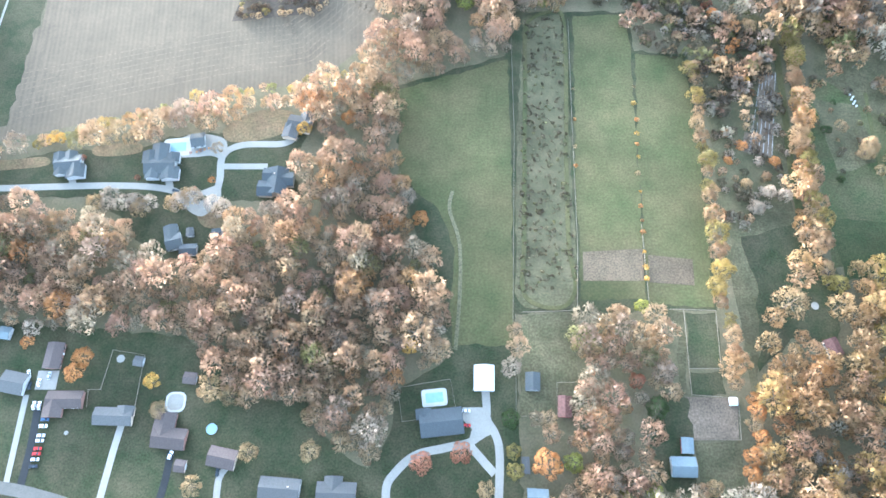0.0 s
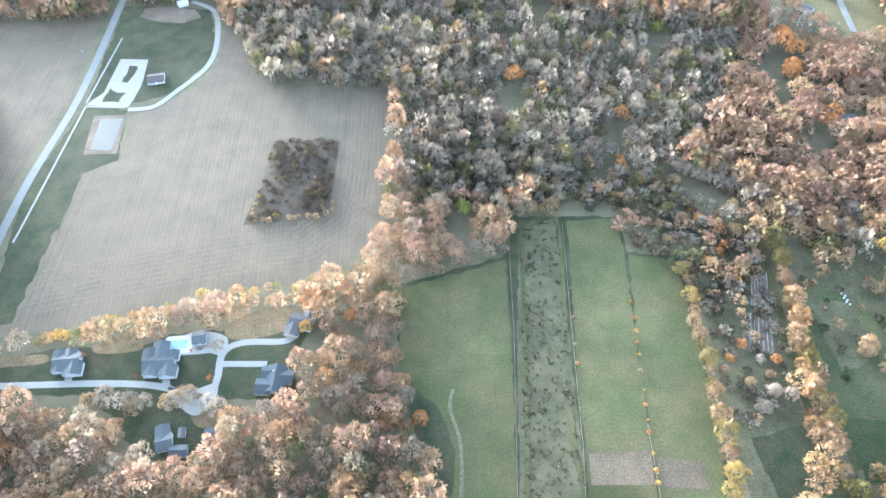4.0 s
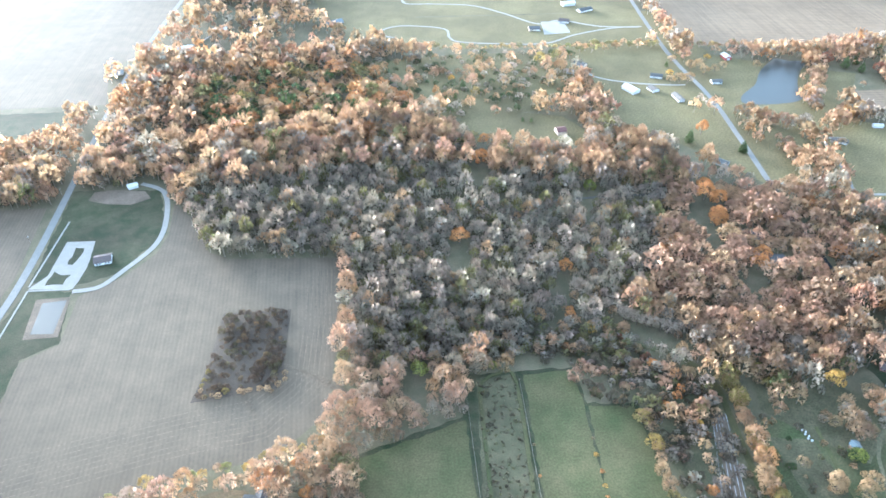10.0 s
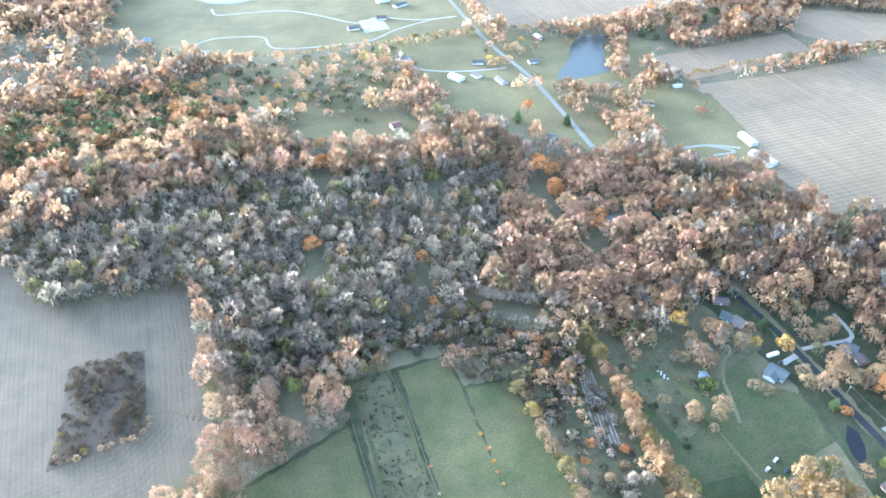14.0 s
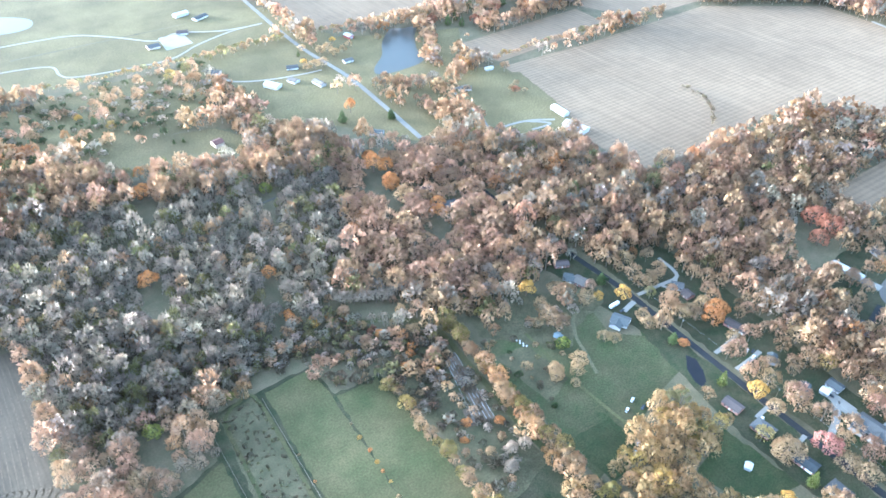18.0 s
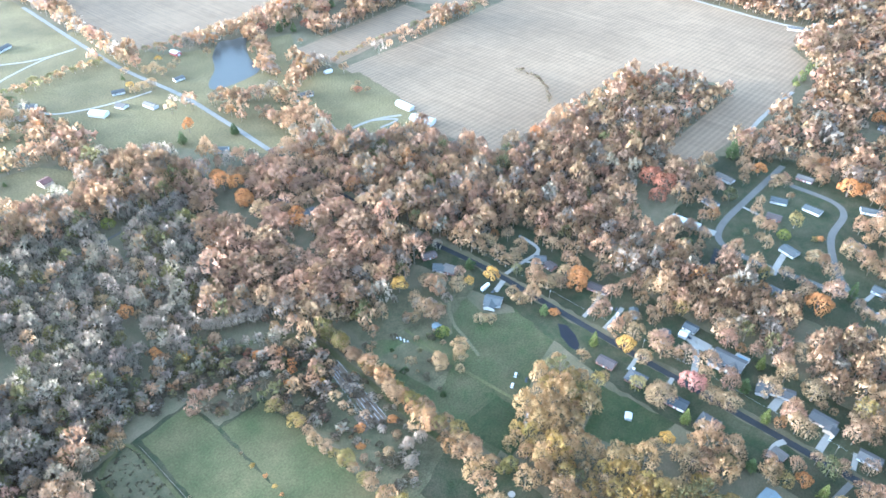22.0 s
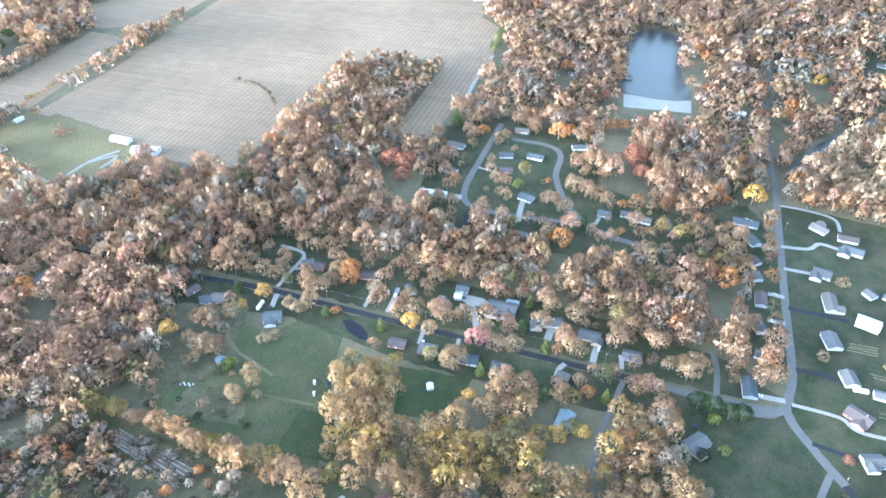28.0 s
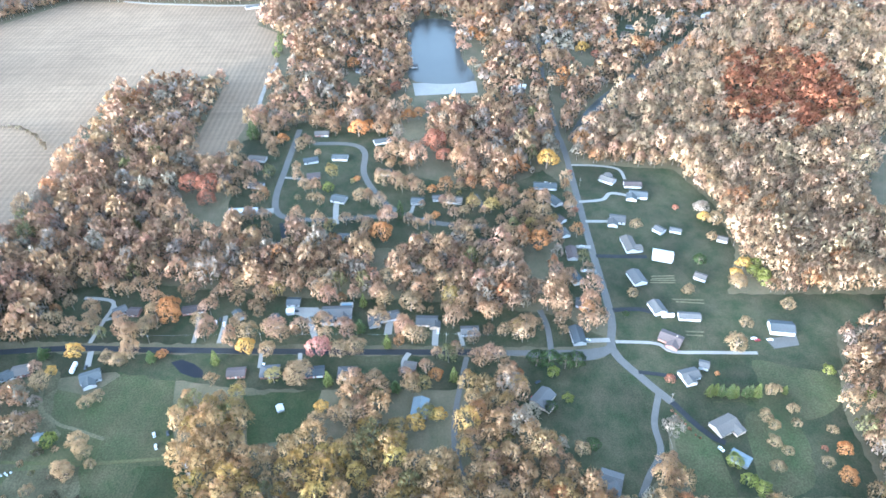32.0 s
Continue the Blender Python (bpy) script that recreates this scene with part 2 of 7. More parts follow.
def ribbon(name, pts, width, mat, label, z=None, gap=3.0, category="road", kind="structure"):
    """A road or path of one width along a curve, a hand's breadth thick."""
    ROADLEVEL[0] += 0.002
    z = ROADLEVEL[0] if z is None else z
    p = spline(pts, False, 6)
    bm = bmesh.new()
    prev = None
    for i, q in enumerate(p):
        d = (p[min(i + 1, len(p) - 1)] - p[max(i - 1, 0)]).normalized()
        s = Vector((-d.y, d.x)) * width / 2
        row = [bm.verts.new((*(q + s * k), zz)) for k, zz in ((1.02, 0), (1, z), (-1, z), (-1.02, 0))]
        if prev:
            for a in range(3):
                bm.faces.new((prev[a], prev[a + 1], row[a + 1], row[a]))
        prev = row
    bmesh.ops.recalc_face_normals(bm, faces=bm.faces)
    CLEAR.append(("line", [tuple(q) for q in p], width / 2 + gap))
    return tagged(part(name, bm, mat), label, category, kind=kind)


# ---- ground ----
bm = bmesh.new()
bmesh.ops.create_grid(bm, x_segments=40, y_segments=40, size=4500)
tagged(part("ground", bm, FLOOR), "leaf-strewn brown-green woodland and meadow ground", "ground", kind="structure")

# fields
patch("field_west", [(-307.7, 240.2), (-283.5, 245.7), (-217.2, 263.9), (-145.1, 282.6), (-90.9, 289.9), (-73.6, 303.4), (-52.9, 324.0), (-39.6, 345.6), (-51, 342), (-46, 419), (-44, 501), (-149, 508), (-168, 521), (-187, 567), (-214, 602), (-209, 549), (-214, 522), (-236, 490), (-267, 468), (-264, 412), (-288, 394), (-286, 338), (-290, 337)], STUBBLE, "harvested tan stubble field with curving row marks", smooth=False)
patch("field_thicket", [(-141, 436), (-86, 436), (-87, 365), (-89, 351), (-151, 343), (-144, 378)], material("thicket_ground", (0.075, 0.058, 0.042), (0.05, 0.04, 0.03), 0.12, big=0.03, fine=0.8), "dark brown weedy hollow left in the stubble field", smooth=False)
patch("meadow_track", [(-30, 285), (6, 297), (45, 310), (44, 207), (41, 106), (5, 105), (4, 131), (7, 167), (-3, 194), (-29, 219)], MEADOW, "pale green mown meadow", smooth=False)
patch("meadow_scrub", [(57, 347), (87, 350), (83, 224), (82, 145), (79, 129), (49, 129), (43, 138), (49, 250)], SCRUB, "weedy brown strip of rough grass with a mown track", smooth=False)
patch("meadow_middle", [(93, 348), (130, 350), (131, 312), (125, 192), (122, 134), (83, 134), (86, 223)], MEADOW, "pale green mown meadow strip", smooth=False)
patch("meadow_east", [(134, 315), (167, 312), (169, 250), (162, 130), (162, 129), (123, 131), (127, 223)], MEADOW, "pale green mown meadow strip", smooth=False)

patch("field_far_east", [(602, 687), (745, 677), (1020, 679), (1182, 560), (1154, 273), (1140, 233), (1065, 243), (1029, 203), (923, 192), (791.1, 196.8), (671.3, 212.0), (680, 254), (885.1, 249.3), (882.3, 322.0), (846.3, 383.1), (674.1, 391.8), (553.7, 391.6), (549.1, 470.6), (584, 549)], TILLED, "wide tilled pale brown field with parallel row marks", smooth=False)
patch("field_pond", [(587, 785), (842, 792), (835, 713), (608, 702)], TILLED, "tilled pale brown field beside a hedge", smooth=False)
patch("field_north", [(445, 1094), (461, 948), (599, 941), (832, 969), (940, 1114), (499, 1274)], TILLED, "distant tan stubble field beside the road", smooth=False)
patch("field_northeast", [(855, 795), (894, 703), (1037, 698), (1121, 762), (935, 871)], TILLED, "distant tilled pale field", smooth=False)
patch("field_northwest", [(-538, 828), (-344, 831), (-369, 937), (-332, 1001), (-329, 1190), (-329, 1378), (-1010, 1396), (-680, 832)], STUBBLE, "distant tan stubble field", smooth=False)
patch("field_roadside", [(-468, 604), (-339, 606), (-329, 496), (-339, 398), (-343, 355)], STUBBLE, "tan stubble field beside the road", smooth=False)
patch("grass_verge", [(-329, 377), (-312, 479), (-274, 475), (-265, 412), (-289, 397), (-287, 340), (-290, 337), (-291, 256), (-307, 255)], LAWN, "dark green grass verge between road and field", smooth=False)
patch("lawn_yard", [(-321, 634), (-234, 629), (-212, 553), (-241, 496), (-276, 482), (-314, 490)], LAWN, "green mown lawn round a low building", smooth=False)
patch("lawn_northwest", [(-487, 816), (-382, 816), (-376, 768), (-436, 752)], LAWN, "green lawn beside a paved lot", smooth=False)
patch("meadow_north", [(-54, 1099), (416, 1091), (398, 964), (120, 964), (15, 998)], HAZYGRASS, "flat pale meadow with tan tracks", smooth=False)
patch("meadow_horizon", [(-45, 1010), (60, 1102), (416, 1094), (430, 1260), (445, 1480), (-40, 1480), (-110, 1200)], HAZYGRASS, "pale flat meadows towards the horizon", smooth=False)
patch("meadow_clearing", [(74, 739), (106, 764), (162, 766), (215, 750), (233, 717), (230, 689), (189, 690), (121, 708)], HAZYGRASS, "pale green clearing in the woods", smooth=False)
patch("meadow_farm", [(280, 949), (398, 952), (405, 844), (407, 772), (294, 768), (276, 865)], HAZYGRASS, "pale green farm meadow", smooth=False)
patch("meadow_roadside", [(279, 756), (352, 755), (403, 728), (398, 657), (353, 673), (271, 735)], HAZYGRASS, "pale green meadow beside the road", smooth=False)
patch("lawn_pond", [(435, 936), (543, 870), (637, 836), (604, 786), (513, 698), (498, 665), (460, 642), (447, 721), (431, 851)], HAZYGRASS, "green lawn beside the pond", smooth=False)
patch("lawn_farmyard", [(501, 669), (556, 692), (608, 660), (588, 567), (544, 505), (501, 526), (477, 564)], HAZYGRASS, "olive green farmyard grass", smooth=False)
patch("lawn_roadside", [(408, 669), (447, 662), (431, 584), (404, 588)], HAZYGRASS, "pale green lawn along the road", smooth=False)
patch("pond_north", [(512, 856), (549, 892), (564, 885), (585, 878), (558, 839), (538, 802), (533, 777), (517, 763), (494, 759), (466, 759), (448, 767), (457, 787), (487, 816)], WATER, "still blue-grey pond ringed by trees", z=0.19, category="water")
patch("pond_east", [(1068, 5), (1065, -59), (936, -62), (857, -74), (857, 2), (920, 12)], WATER, "still blue-grey pond behind a grey dam", z=0.19, category="water")
patch("pond_dark", [(372, 192), (375, 185), (370, 174), (363, 166), (356, 164), (356, 171), (361, 182)], BLACKWATER, "small black pond beside the road", z=0.19, smooth=False, category="water")
CLEAR.append(("poly", [(376, 199), (380, 186), (365, 164), (346, 157), (345, 171), (355, 188)]))
patch("lawn_loop", [(646, 139), (681, 117), (677, 66), (600, 51), (567, 33), (558, 79), (560, 129)], LAWN, "green lawns inside a loop of road", smooth=False, clear=False)
patch("lawn_east", [(647, -164), (631, -271), (567, -292), (494, -288), (433, -260), (428, -394), (401, -379), (384, -329), (368, -255), (377, -153), (467, -156)], LAWN, "wide green house lawns", smooth=False)
patch("lawn_southeast", [(366, -152), (354, -315), (302, -297), (239, -291), (243, -195), (316, -177)], LAWN, "green lawn dotted with bushes", smooth=False)
patch("lawn_corner", [(354, -100), (361, -144), (319, -165), (283, -157), (262, -138), (272, -111), (309, -92)], LAWN, "rough green lawn inside the road bend", smooth=False)
patch("lawn_paddock", [(372, 240), (373, 194), (340, 183), (291, 176), (256, 152), (258, 209), (302, 217), (341, 209)], RICH, "open green lawn behind the houses", smooth=False)
patch("lawn_back", [(338, 132), (341, 75), (299, 80), (294, 120)], RICH, "green back lawn under the trees", smooth=False)

patch("meadow_north_road", [(268, 1095), (432, 1095), (470, 905), (565, 705), (605, 692), (560, 500), (480, 556), (398, 575), (340, 665), (262, 735)], HAZYGRASS, "rough olive grass along the country road", z=0.013, smooth=False, clear=False)
# roads
ribbon("road_west", [(-327, 248), (-329, 377), (-322, 492), (-327, 643), (-335, 800), (-339, 966), (-324, 1248)], 6.8, OLD_ROAD, "straight worn pale grey road", gap=6)
ribbon("road_north", [(431, 1258), (408, 946), (413, 787), (406, 677), (398, 590)], 6.2, OLD_ROAD, "straight pale grey country road", gap=6)
ribbon("lane_farm", [(398, 590), (426, 576), (474, 558), (521, 551), (554, 533)], 4.0, GRAVEL, "narrow pale farm lane")
ribbon("road_main", [(398, 590), (392, 522), (387, 430), (387, 349), (390, 275), (386, 211), (380, 101), (376, 11), (374, -40)], 5.6, ASPHALT, "dark newly laid asphalt lane", gap=2)
ribbon("road_main_south", [(374, -39), (372, -72), (371, -123), (374, -146)], 5.6, ROADGREY, "worn grey asphalt lane", gap=2)
ribbon("road_east", [(715, -160), (671, -162), (582, -159), (491, -156), (410, -154), (373, -147), (342, -163), (320, -178)], 6.5, ROADGREY, "straight worn grey street", gap=6)
ribbon("road_drive", [(327, -170), (302, -160), (279, -158), (260, -145), (245, -136)], 4.5, ROADGREY, "curving grey driveway", gap=5)
ribbon("road_loop", [(733, 138), (647, 143), (588, 145), (560, 134), (553, 100), (556, 52), (558, 21)], 6.5, ROADGREY, "curving grey street", gap=6)
ribbon("road_loop_east", [(700, 119), (697, 77), (679, 60), (632, 58), (581, 36), (554, 10), (540, -30), (536, -62)], 6.5, ROADGREY, "curving grey street", gap=6)
ribbon("road_lane", [(923, 192), (847, 196), (792, 194), (772, 177), (765, 95)], 5.0, GRAVEL, "pale lane along the field edge", gap=6)


# ---- woods ----
def spray(v, at, along, width, side):
    """A spray of twigs: a long pointed triangle."""
    v += [at - side * width, at + side * width, at + along]


def crown_template(rng, sprays, limbs, bare=0.6):
    """A unit tree (radius 1, height 2.3): trunk, limbs and clumps of twigs on rounded boughs. Returns corners, which are bark, and the way each clump faces."""
    v = []
    for a in range(2):
        s = Vector((math.cos(a * 1.57), math.sin(a * 1.57), 0))
        v += [s * 0.06, -s * 0.06, Vector((0, 0, 1.6))]
    for k in range(limbs):
        a = k * 6.283 / limbs + rng.uniform(-0.4, 0.4)
        d = Vector((math.cos(a), math.sin(a), rng.uniform(0.7, 1.6))).normalized()
        spray(v, Vector((0, 0, rng.uniform(0.7, 1.2))), d * rng.uniform(0.9, 1.2), 0.03, d.cross(Vector((0, 0, 1))).normalized())
    bark = len(v)
    ways = [Vector((0, 0, 1))] * bark
    heart = Vector((0, 0, 1.15))
    boughs = [(Vector((rng.uniform(-0.12, 0.12), rng.uniform(-0.12, 0.12), rng.uniform(1.62, 1.85))), rng.uniform(0.38, 0.5))]
    for count, reach, low, high in ((4, 0.45, 1.35, 1.7), (6, 0.68, 0.95, 1.35)):
        start = rng.uniform(0, 6.283)
        for q in range(count):
            a, o = start + q * 6.283 / count + rng.uniform(-0.3, 0.3), reach * rng.uniform(0.8, 1.12)
            boughs.append((Vector((math.cos(a) * o, math.sin(a) * o, rng.uniform(low, high))), rng.uniform(0.36, 0.5)))
    size = 3.9 / sprays ** 0.5
    reach = min(6.0 / sprays ** 0.5, 0.34)
    thin = 4.0 / sprays / reach
    for k in range(sprays):
        c, r = boughs[k % len(boughs)]
        u = Vector((rng.gauss(0, 1), rng.gauss(0, 1), rng.gauss(0.4, 0.9))).normalized()
        if u.dot(c - heart) < -0.15:
            u = u - 2 * u.dot(c - heart) / (c - heart).length_squared * (c - heart)
        jolt = Vector((rng.gauss(0, 1), rng.gauss(0, 1), rng.gauss(0, 1)))
        if rng.random() < bare:
            at = c + u * r * rng.uniform(0.6, 1.08)
            way = (u * 0.35 + (at - heart).normalized()).normalized()
            along = (way + jolt * 0.42 + Vector((0, 0, 0.25))).normalized() * reach * rng.uniform(0.6, 1.3)
            spray(v, at - along * 0.6, along, thin * rng.uniform(0.6, 1.4), along.cross(jolt).normalized())
        else:
            at = c + u * r * rng.uniform(0.7, 1.0)
            way = (u * 0.6 + (at - heart).normalized() * 0.7).normalized()
            s = size * rng.uniform(0.65, 1.3)
            facing = (u + jolt * 0.5).normalized()
            along = facing.cross(Vector((rng.gauss(0, 1), rng.gauss(0, 1), rng.gauss(0, 1)))).normalized() * s * 1.1
            spray(v, at - along * 0.45, along, s * 0.4, along.cross(facing).normalized())
        ways += [way] * 3
    return np.array([tuple(q) for q in v], np.float32), bark, np.array([tuple(q) for q in ways], np.float32)


def sprays_mesh(name, co, tint, mat, outward):
    """One mesh of loose triangles, three corners each in order."""
    n = len(co)
    me = bpy.data.meshes.new(name)
    me.vertices.add(n)
    me.vertices.foreach_set("co", co.astype(np.float32).ravel())
    me.loops.add(n)
    me.loops.foreach_set("vertex_index", np.arange(n, dtype=np.int32))
    me.polygons.add(n // 3)
    me.polygons.foreach_set("loop_start", np.arange(0, n, 3, dtype=np.int32))
    me.update(calc_edges=True)
    at = me.attributes.new("tint", "FLOAT_COLOR", "POINT")
    at.data.foreach_set("color", np.concatenate([tint, np.ones((n, 1))], 1).astype(np.float32).ravel())
    at = me.attributes.new("outward", "FLOAT_VECTOR", "POINT")
    at.data.foreach_set("vector", (outward / (np.linalg.norm(outward, axis=1, keepdims=True) + 1e-6)).astype(np.float32).ravel())
    me.materials.append(mat)
    return me


# GREY: pale grey twigs, lightened further to stand in for haze over the woods.
TAN, GREY, PINK = (0.56, 0.382, 0.228), (0.46, 0.39, 0.31), (0.55, 0.362, 0.24)
ORANGE, YELLOW, RED, OLIVE, GREEN = (0.52, 0.29, 0.14), (0.54, 0.41, 0.16), (0.48, 0.25, 0.155), (0.27, 0.25, 0.115), (0.14, 0.18, 0.08)


def woodland(name, xy, mix, label, radius=5.0, sprays=48, seed=1, tall=1.0, bare=0.75):
    """Trees at the given places, joined: mix lists (share, colour)."""
    if len(xy) == 0:
        return None
    rng = random.Random(seed)
    r = np.random.RandomState(seed)
    temps = [crown_template(rng, sprays, 4, bare) for k in range(8)]
    shares = np.array([m[0] for m in mix], float)
    kind = r.choice(len(mix), len(xy), p=shares / shares.sum())
    colours = np.array([m[1] for m in mix])[kind] * r.uniform(0.8, 1.15, (len(xy), 1)) * r.uniform(0.96, 1.04, (len(xy), 3))
    size = radius * np.clip(r.normal(1, 0.26, len(xy)), 0.5, 1.7)
    turn = r.uniform(0, 6.283, len(xy))
    which = r.randint(0, len(temps), len(xy))
    cos, tints, outs = [], [], []
    for k, (t, bark, way) in enumerate(temps):
        w = np.where(which == k)[0]
        if not len(w):
            continue
        c, s = np.cos(turn[w])[:, None], np.sin(turn[w])[:, None]
        z = t[None, :, 2] * (size[w] * tall * r.uniform(0.85, 1.15, len(w)))[:, None]
        x = (t[None, :, 0] * c - t[None, :, 1] * s) * size[w][:, None] + xy[w, 0][:, None]
        y = (t[None, :, 0] * s + t[None, :, 1] * c) * size[w][:, None] + xy[w, 1][:, None]
        cos.append(np.stack([x, y, z], -1).reshape(-1, 3))
        outward = np.stack([way[None, :, 0] * c - way[None, :, 1] * s, way[None, :, 0] * s + way[None, :, 1] * c, np.repeat(way[None, :, 2], len(w), 0)], -1)
        outs.append(outward.reshape(-1, 3))
        col = np.repeat(colours[w][:, None, :], len(t), 1) * np.repeat(r.uniform(0.9, 1.1, (len(w), len(t) // 3, 1)), 3, 1)
        col[:, :bark] = (0.34, 0.30, 0.25)
        tints.append(col.reshape(-1, 3))
    ob = new(name, sprays_mesh(name, np.concatenate(cos), np.concatenate(tints), WOODS, np.concatenate(outs)))
    return tagged(ob, label, "woods", kind="stuff")


def scatter(spacing, seed, lo, hi):
    """Jittered places all over the country that the view sweeps, between two distances."""
    r = np.random.RandomState(seed)
    n = int(1700 / spacing)
    g = np.stack(np.meshgrid(np.arange(-n, n), np.arange(-n, n)), -1).reshape(-1, 2) * spacing
    g = g + r.uniform(-0.42, 0.42, g.shape) * spacing
    d, a = np.hypot(g[:, 0], g[:, 1]), np.degrees(np.arctan2(g[:, 0], g[:, 1]))
    west = np.where(d > 700, -38, np.where(d > 420, -52, np.where(d > 260, -68, -100)))
    east = np.where(d > 700, 128, 143)
    return g[(d >= lo) & (d < hi) & (((a > west) & (a < east)) | (d < 120))]


def open_ground(xy):
    """The places that no field, road or yard takes up."""
    keep = np.ones(len(xy), bool)
    for kind, pts, *gap in CLEAR:
        p = np.array(pts)
        m = gap[0] if gap else 45
        near = (xy[:, 0] > p[:, 0].min() - m) & (xy[:, 0] < p[:, 0].max() + m) & (xy[:, 1] > p[:, 1].min() - m) & (xy[:, 1] < p[:, 1].max() + m) & keep
        i = np.where(near)[0]
        if not len(i):
            continue
        if kind == "poly":
            keep[i[inside(pts, xy[i]) | inside(pts, xy[i] * 1.032)]] = False
        else:
            for a, b in zip(p[:-1], p[1:]):
                ab = b - a
                u = np.clip(((xy[i] - a) @ ab) / (ab @ ab + 1e-9), 0, 1)
                d = np.linalg.norm(xy[i] - a - u[:, None] * ab, axis=1)
                keep[i[d < m]] = False
    return xy[keep]


def take(xy, poly):
    m = inside(poly, xy)
    return xy[m], xy[~m]



# ---- yards, clearings and thin woods: where trees stand apart ----
PASTURE = material("dull_pasture", (0.033, 0.043, 0.016), (0.058, 0.052, 0.026), 0.05, big=0.02, fine=0.8)
patch("lawn_southwest", [(-290, 124), (-228, 117), (-151, 111), (-130, 93), (-114, 75), (-77, 73), (-71, 58), (-57, 46), (-41, 37), (-30, 55), (-28, 80), (-1, 95), (8, 106), (42, 106), (42, 66), (43, -6), (-256, -6)], LAWN, "green house lawns at the wood's edge", smooth=False)
patch("lawn_estate", [(-317, 223), (-288, 227), (-257, 236), (-198, 239), (-181, 248), (-140, 251), (-107, 256), (-90, 248), (-97, 229), (-91, 202), (-113, 199), (-138, 200), (-137, 171), (-153, 161), (-170, 160), (-191, 173), (-203, 189), (-229, 203), (-312, 203)], LAWN, "sunlit green lawns round large houses", smooth=False)
patch("paddock_brown", [(47, 125), (79, 126), (75, 66), (43, 65)], SCRUB, "bare brown paddock behind a barn", smooth=False)
patch("paddock_green", [(144, 126), (162, 126), (161, 92), (142, 92)], LAWN, "fenced green paddock", smooth=False)
patch("paddock_lower", [(142, 90), (161, 91), (161, 77), (141, 77)], LAWN, "green paddock below a fence", smooth=False)
patch("paddock_dirt", [(137, 76), (167, 75), (164, 52), (138, 52)], DIRT, "pale trampled dirt paddock", smooth=False)
patch("paddock_dark", [(139, 51), (164, 51), (164, 27), (139, 27)], SCRUB, "dull brown-green paddock", smooth=False)
patch("paddock_side", [(128, 127), (143, 126), (139, 77), (133, 77), (138, 110)], SCRUB, "brown paddock beside a fence", smooth=False)
patch("lawn_sheds", [(124, 75), (139, 75), (137, 25), (121, 25), (114, 46)], LAWN, "shaded green lawn beside metal sheds", smooth=False)
PLOT = material("plot_soil", (0.092, 0.068, 0.045), (0.068, 0.054, 0.035), 0.10, big=0.03, fine=0.9)
patch("soil_strip_west", [(86, 165), (123, 167), (122, 146), (85, 146)], PLOT, "bare brown soil plot in the meadow", smooth=False, clear=False)
patch("soil_strip_east", [(126, 163), (153, 160), (152, 143), (125, 145)], PLOT, "bare brown soil plot in the meadow", smooth=False, clear=False)
patch("orchard_ground", [(176, 312), (223, 350), (232, 287), (221, 207), (224, 169), (192, 145), (175, 58), (176, 124), (173, 169), (177, 250)], SCRUB, "weedy brown-green ground of an old orchard", smooth=False)
patch("pasture_east", [(252, 296), (306, 269), (351, 277), (342, 243), (378, 210), (361, 185), (322, 179), (272, 161), (238, 154), (242, 212), (242, 250)], PASTURE, "dull green pasture with worn tracks", smooth=False)
patch("planting_strip", [(217, 299), (229, 299), (215, 232), (195, 236), (200, 251), (209, 249)], DIRT, "strip of soil striped with white sheets", smooth=False)
patch("orchard_lawn", [(185, 175), (218, 183), (245, 145), (230, 106), (204, 110), (182, 90), (190, 145)], LAWN, "green clearing round an old orchard", smooth=False, clear=False)
patch("lawn_lane_north", [(457, 358), (467, 242), (444, 127), (437, 22), (424, -57), (411, -116), (384, -145), (377, -110), (399, 332)], LAWN, "shady green front lawns along the lane", smooth=False, clear=False)
patch("lawn_lane_south", [(389, 370), (368, -83), (336, -74), (344, 137), (364, 233), (352, 351)], LAWN, "shady green back lawns along the lane", smooth=False, clear=False)
patch("lawn_hamlet", [(709, 199), (753, 134), (716, 26), (631, 13), (595, -79), (636, -132), (582, -158), (410, -153), (425, -119), (517, -127), (503, -65), (510, 137), (556, 188)], LAWN, "green lawns between houses and trees", smooth=False, clear=False)
patch("shrubland_north", [(-41, 928), (118, 948), (270, 940), (257, 848), (197, 770), (99, 751), (46, 775)], HAZYGRASS, "rough meadow grown over with shrubs", smooth=False, clear=False)
patch("paved_lot", [(-558, 813), (-507, 823), (-433, 738), (-506, 705)], CONCRETE, "pale paved lot beside a shed", smooth=False)
patch("basin_bank", [(-295, 419), (-301, 467), (-273, 468), (-268, 420)], DIRT, "bare earth bank of a small basin", smooth=False)
patch("basin_water", [(-291, 425), (-294, 462), (-275, 464), (-273, 424)], WATER, "small square basin of grey water", smooth=False, category="water")
CLEAR.append(("poly", [(866, 14), (871, -84), (789, -84), (785, 13)]))
patch("dam", [(852, 6), (856, -77), (822, -77), (816, 3)], CONCRETE, "pale grey dam at the end of a pond", smooth=False)
ribbon("river", [(1007, -421), (881, -307), (784, -224), (701, -177)], 14, WATER, "dark slow river between wooded banks", z=0.12, gap=2, category="water")
CLEAR.append(("poly", [(-333, 334), (-340, 401), (-328, 500), (-327, 632), (-230, 638), (-198, 567), (-206, 398), (-253, 293), (-286, 313), (-316, 248)]))
CLEAR.append(("poly", [(-33, 285), (43, 311), (51, 350), (131, 350), (133, 315), (167, 312), (169, 250), (162, 129), (127, 129), (76, 128), (42, 127), (41, 105), (5, 105)]))
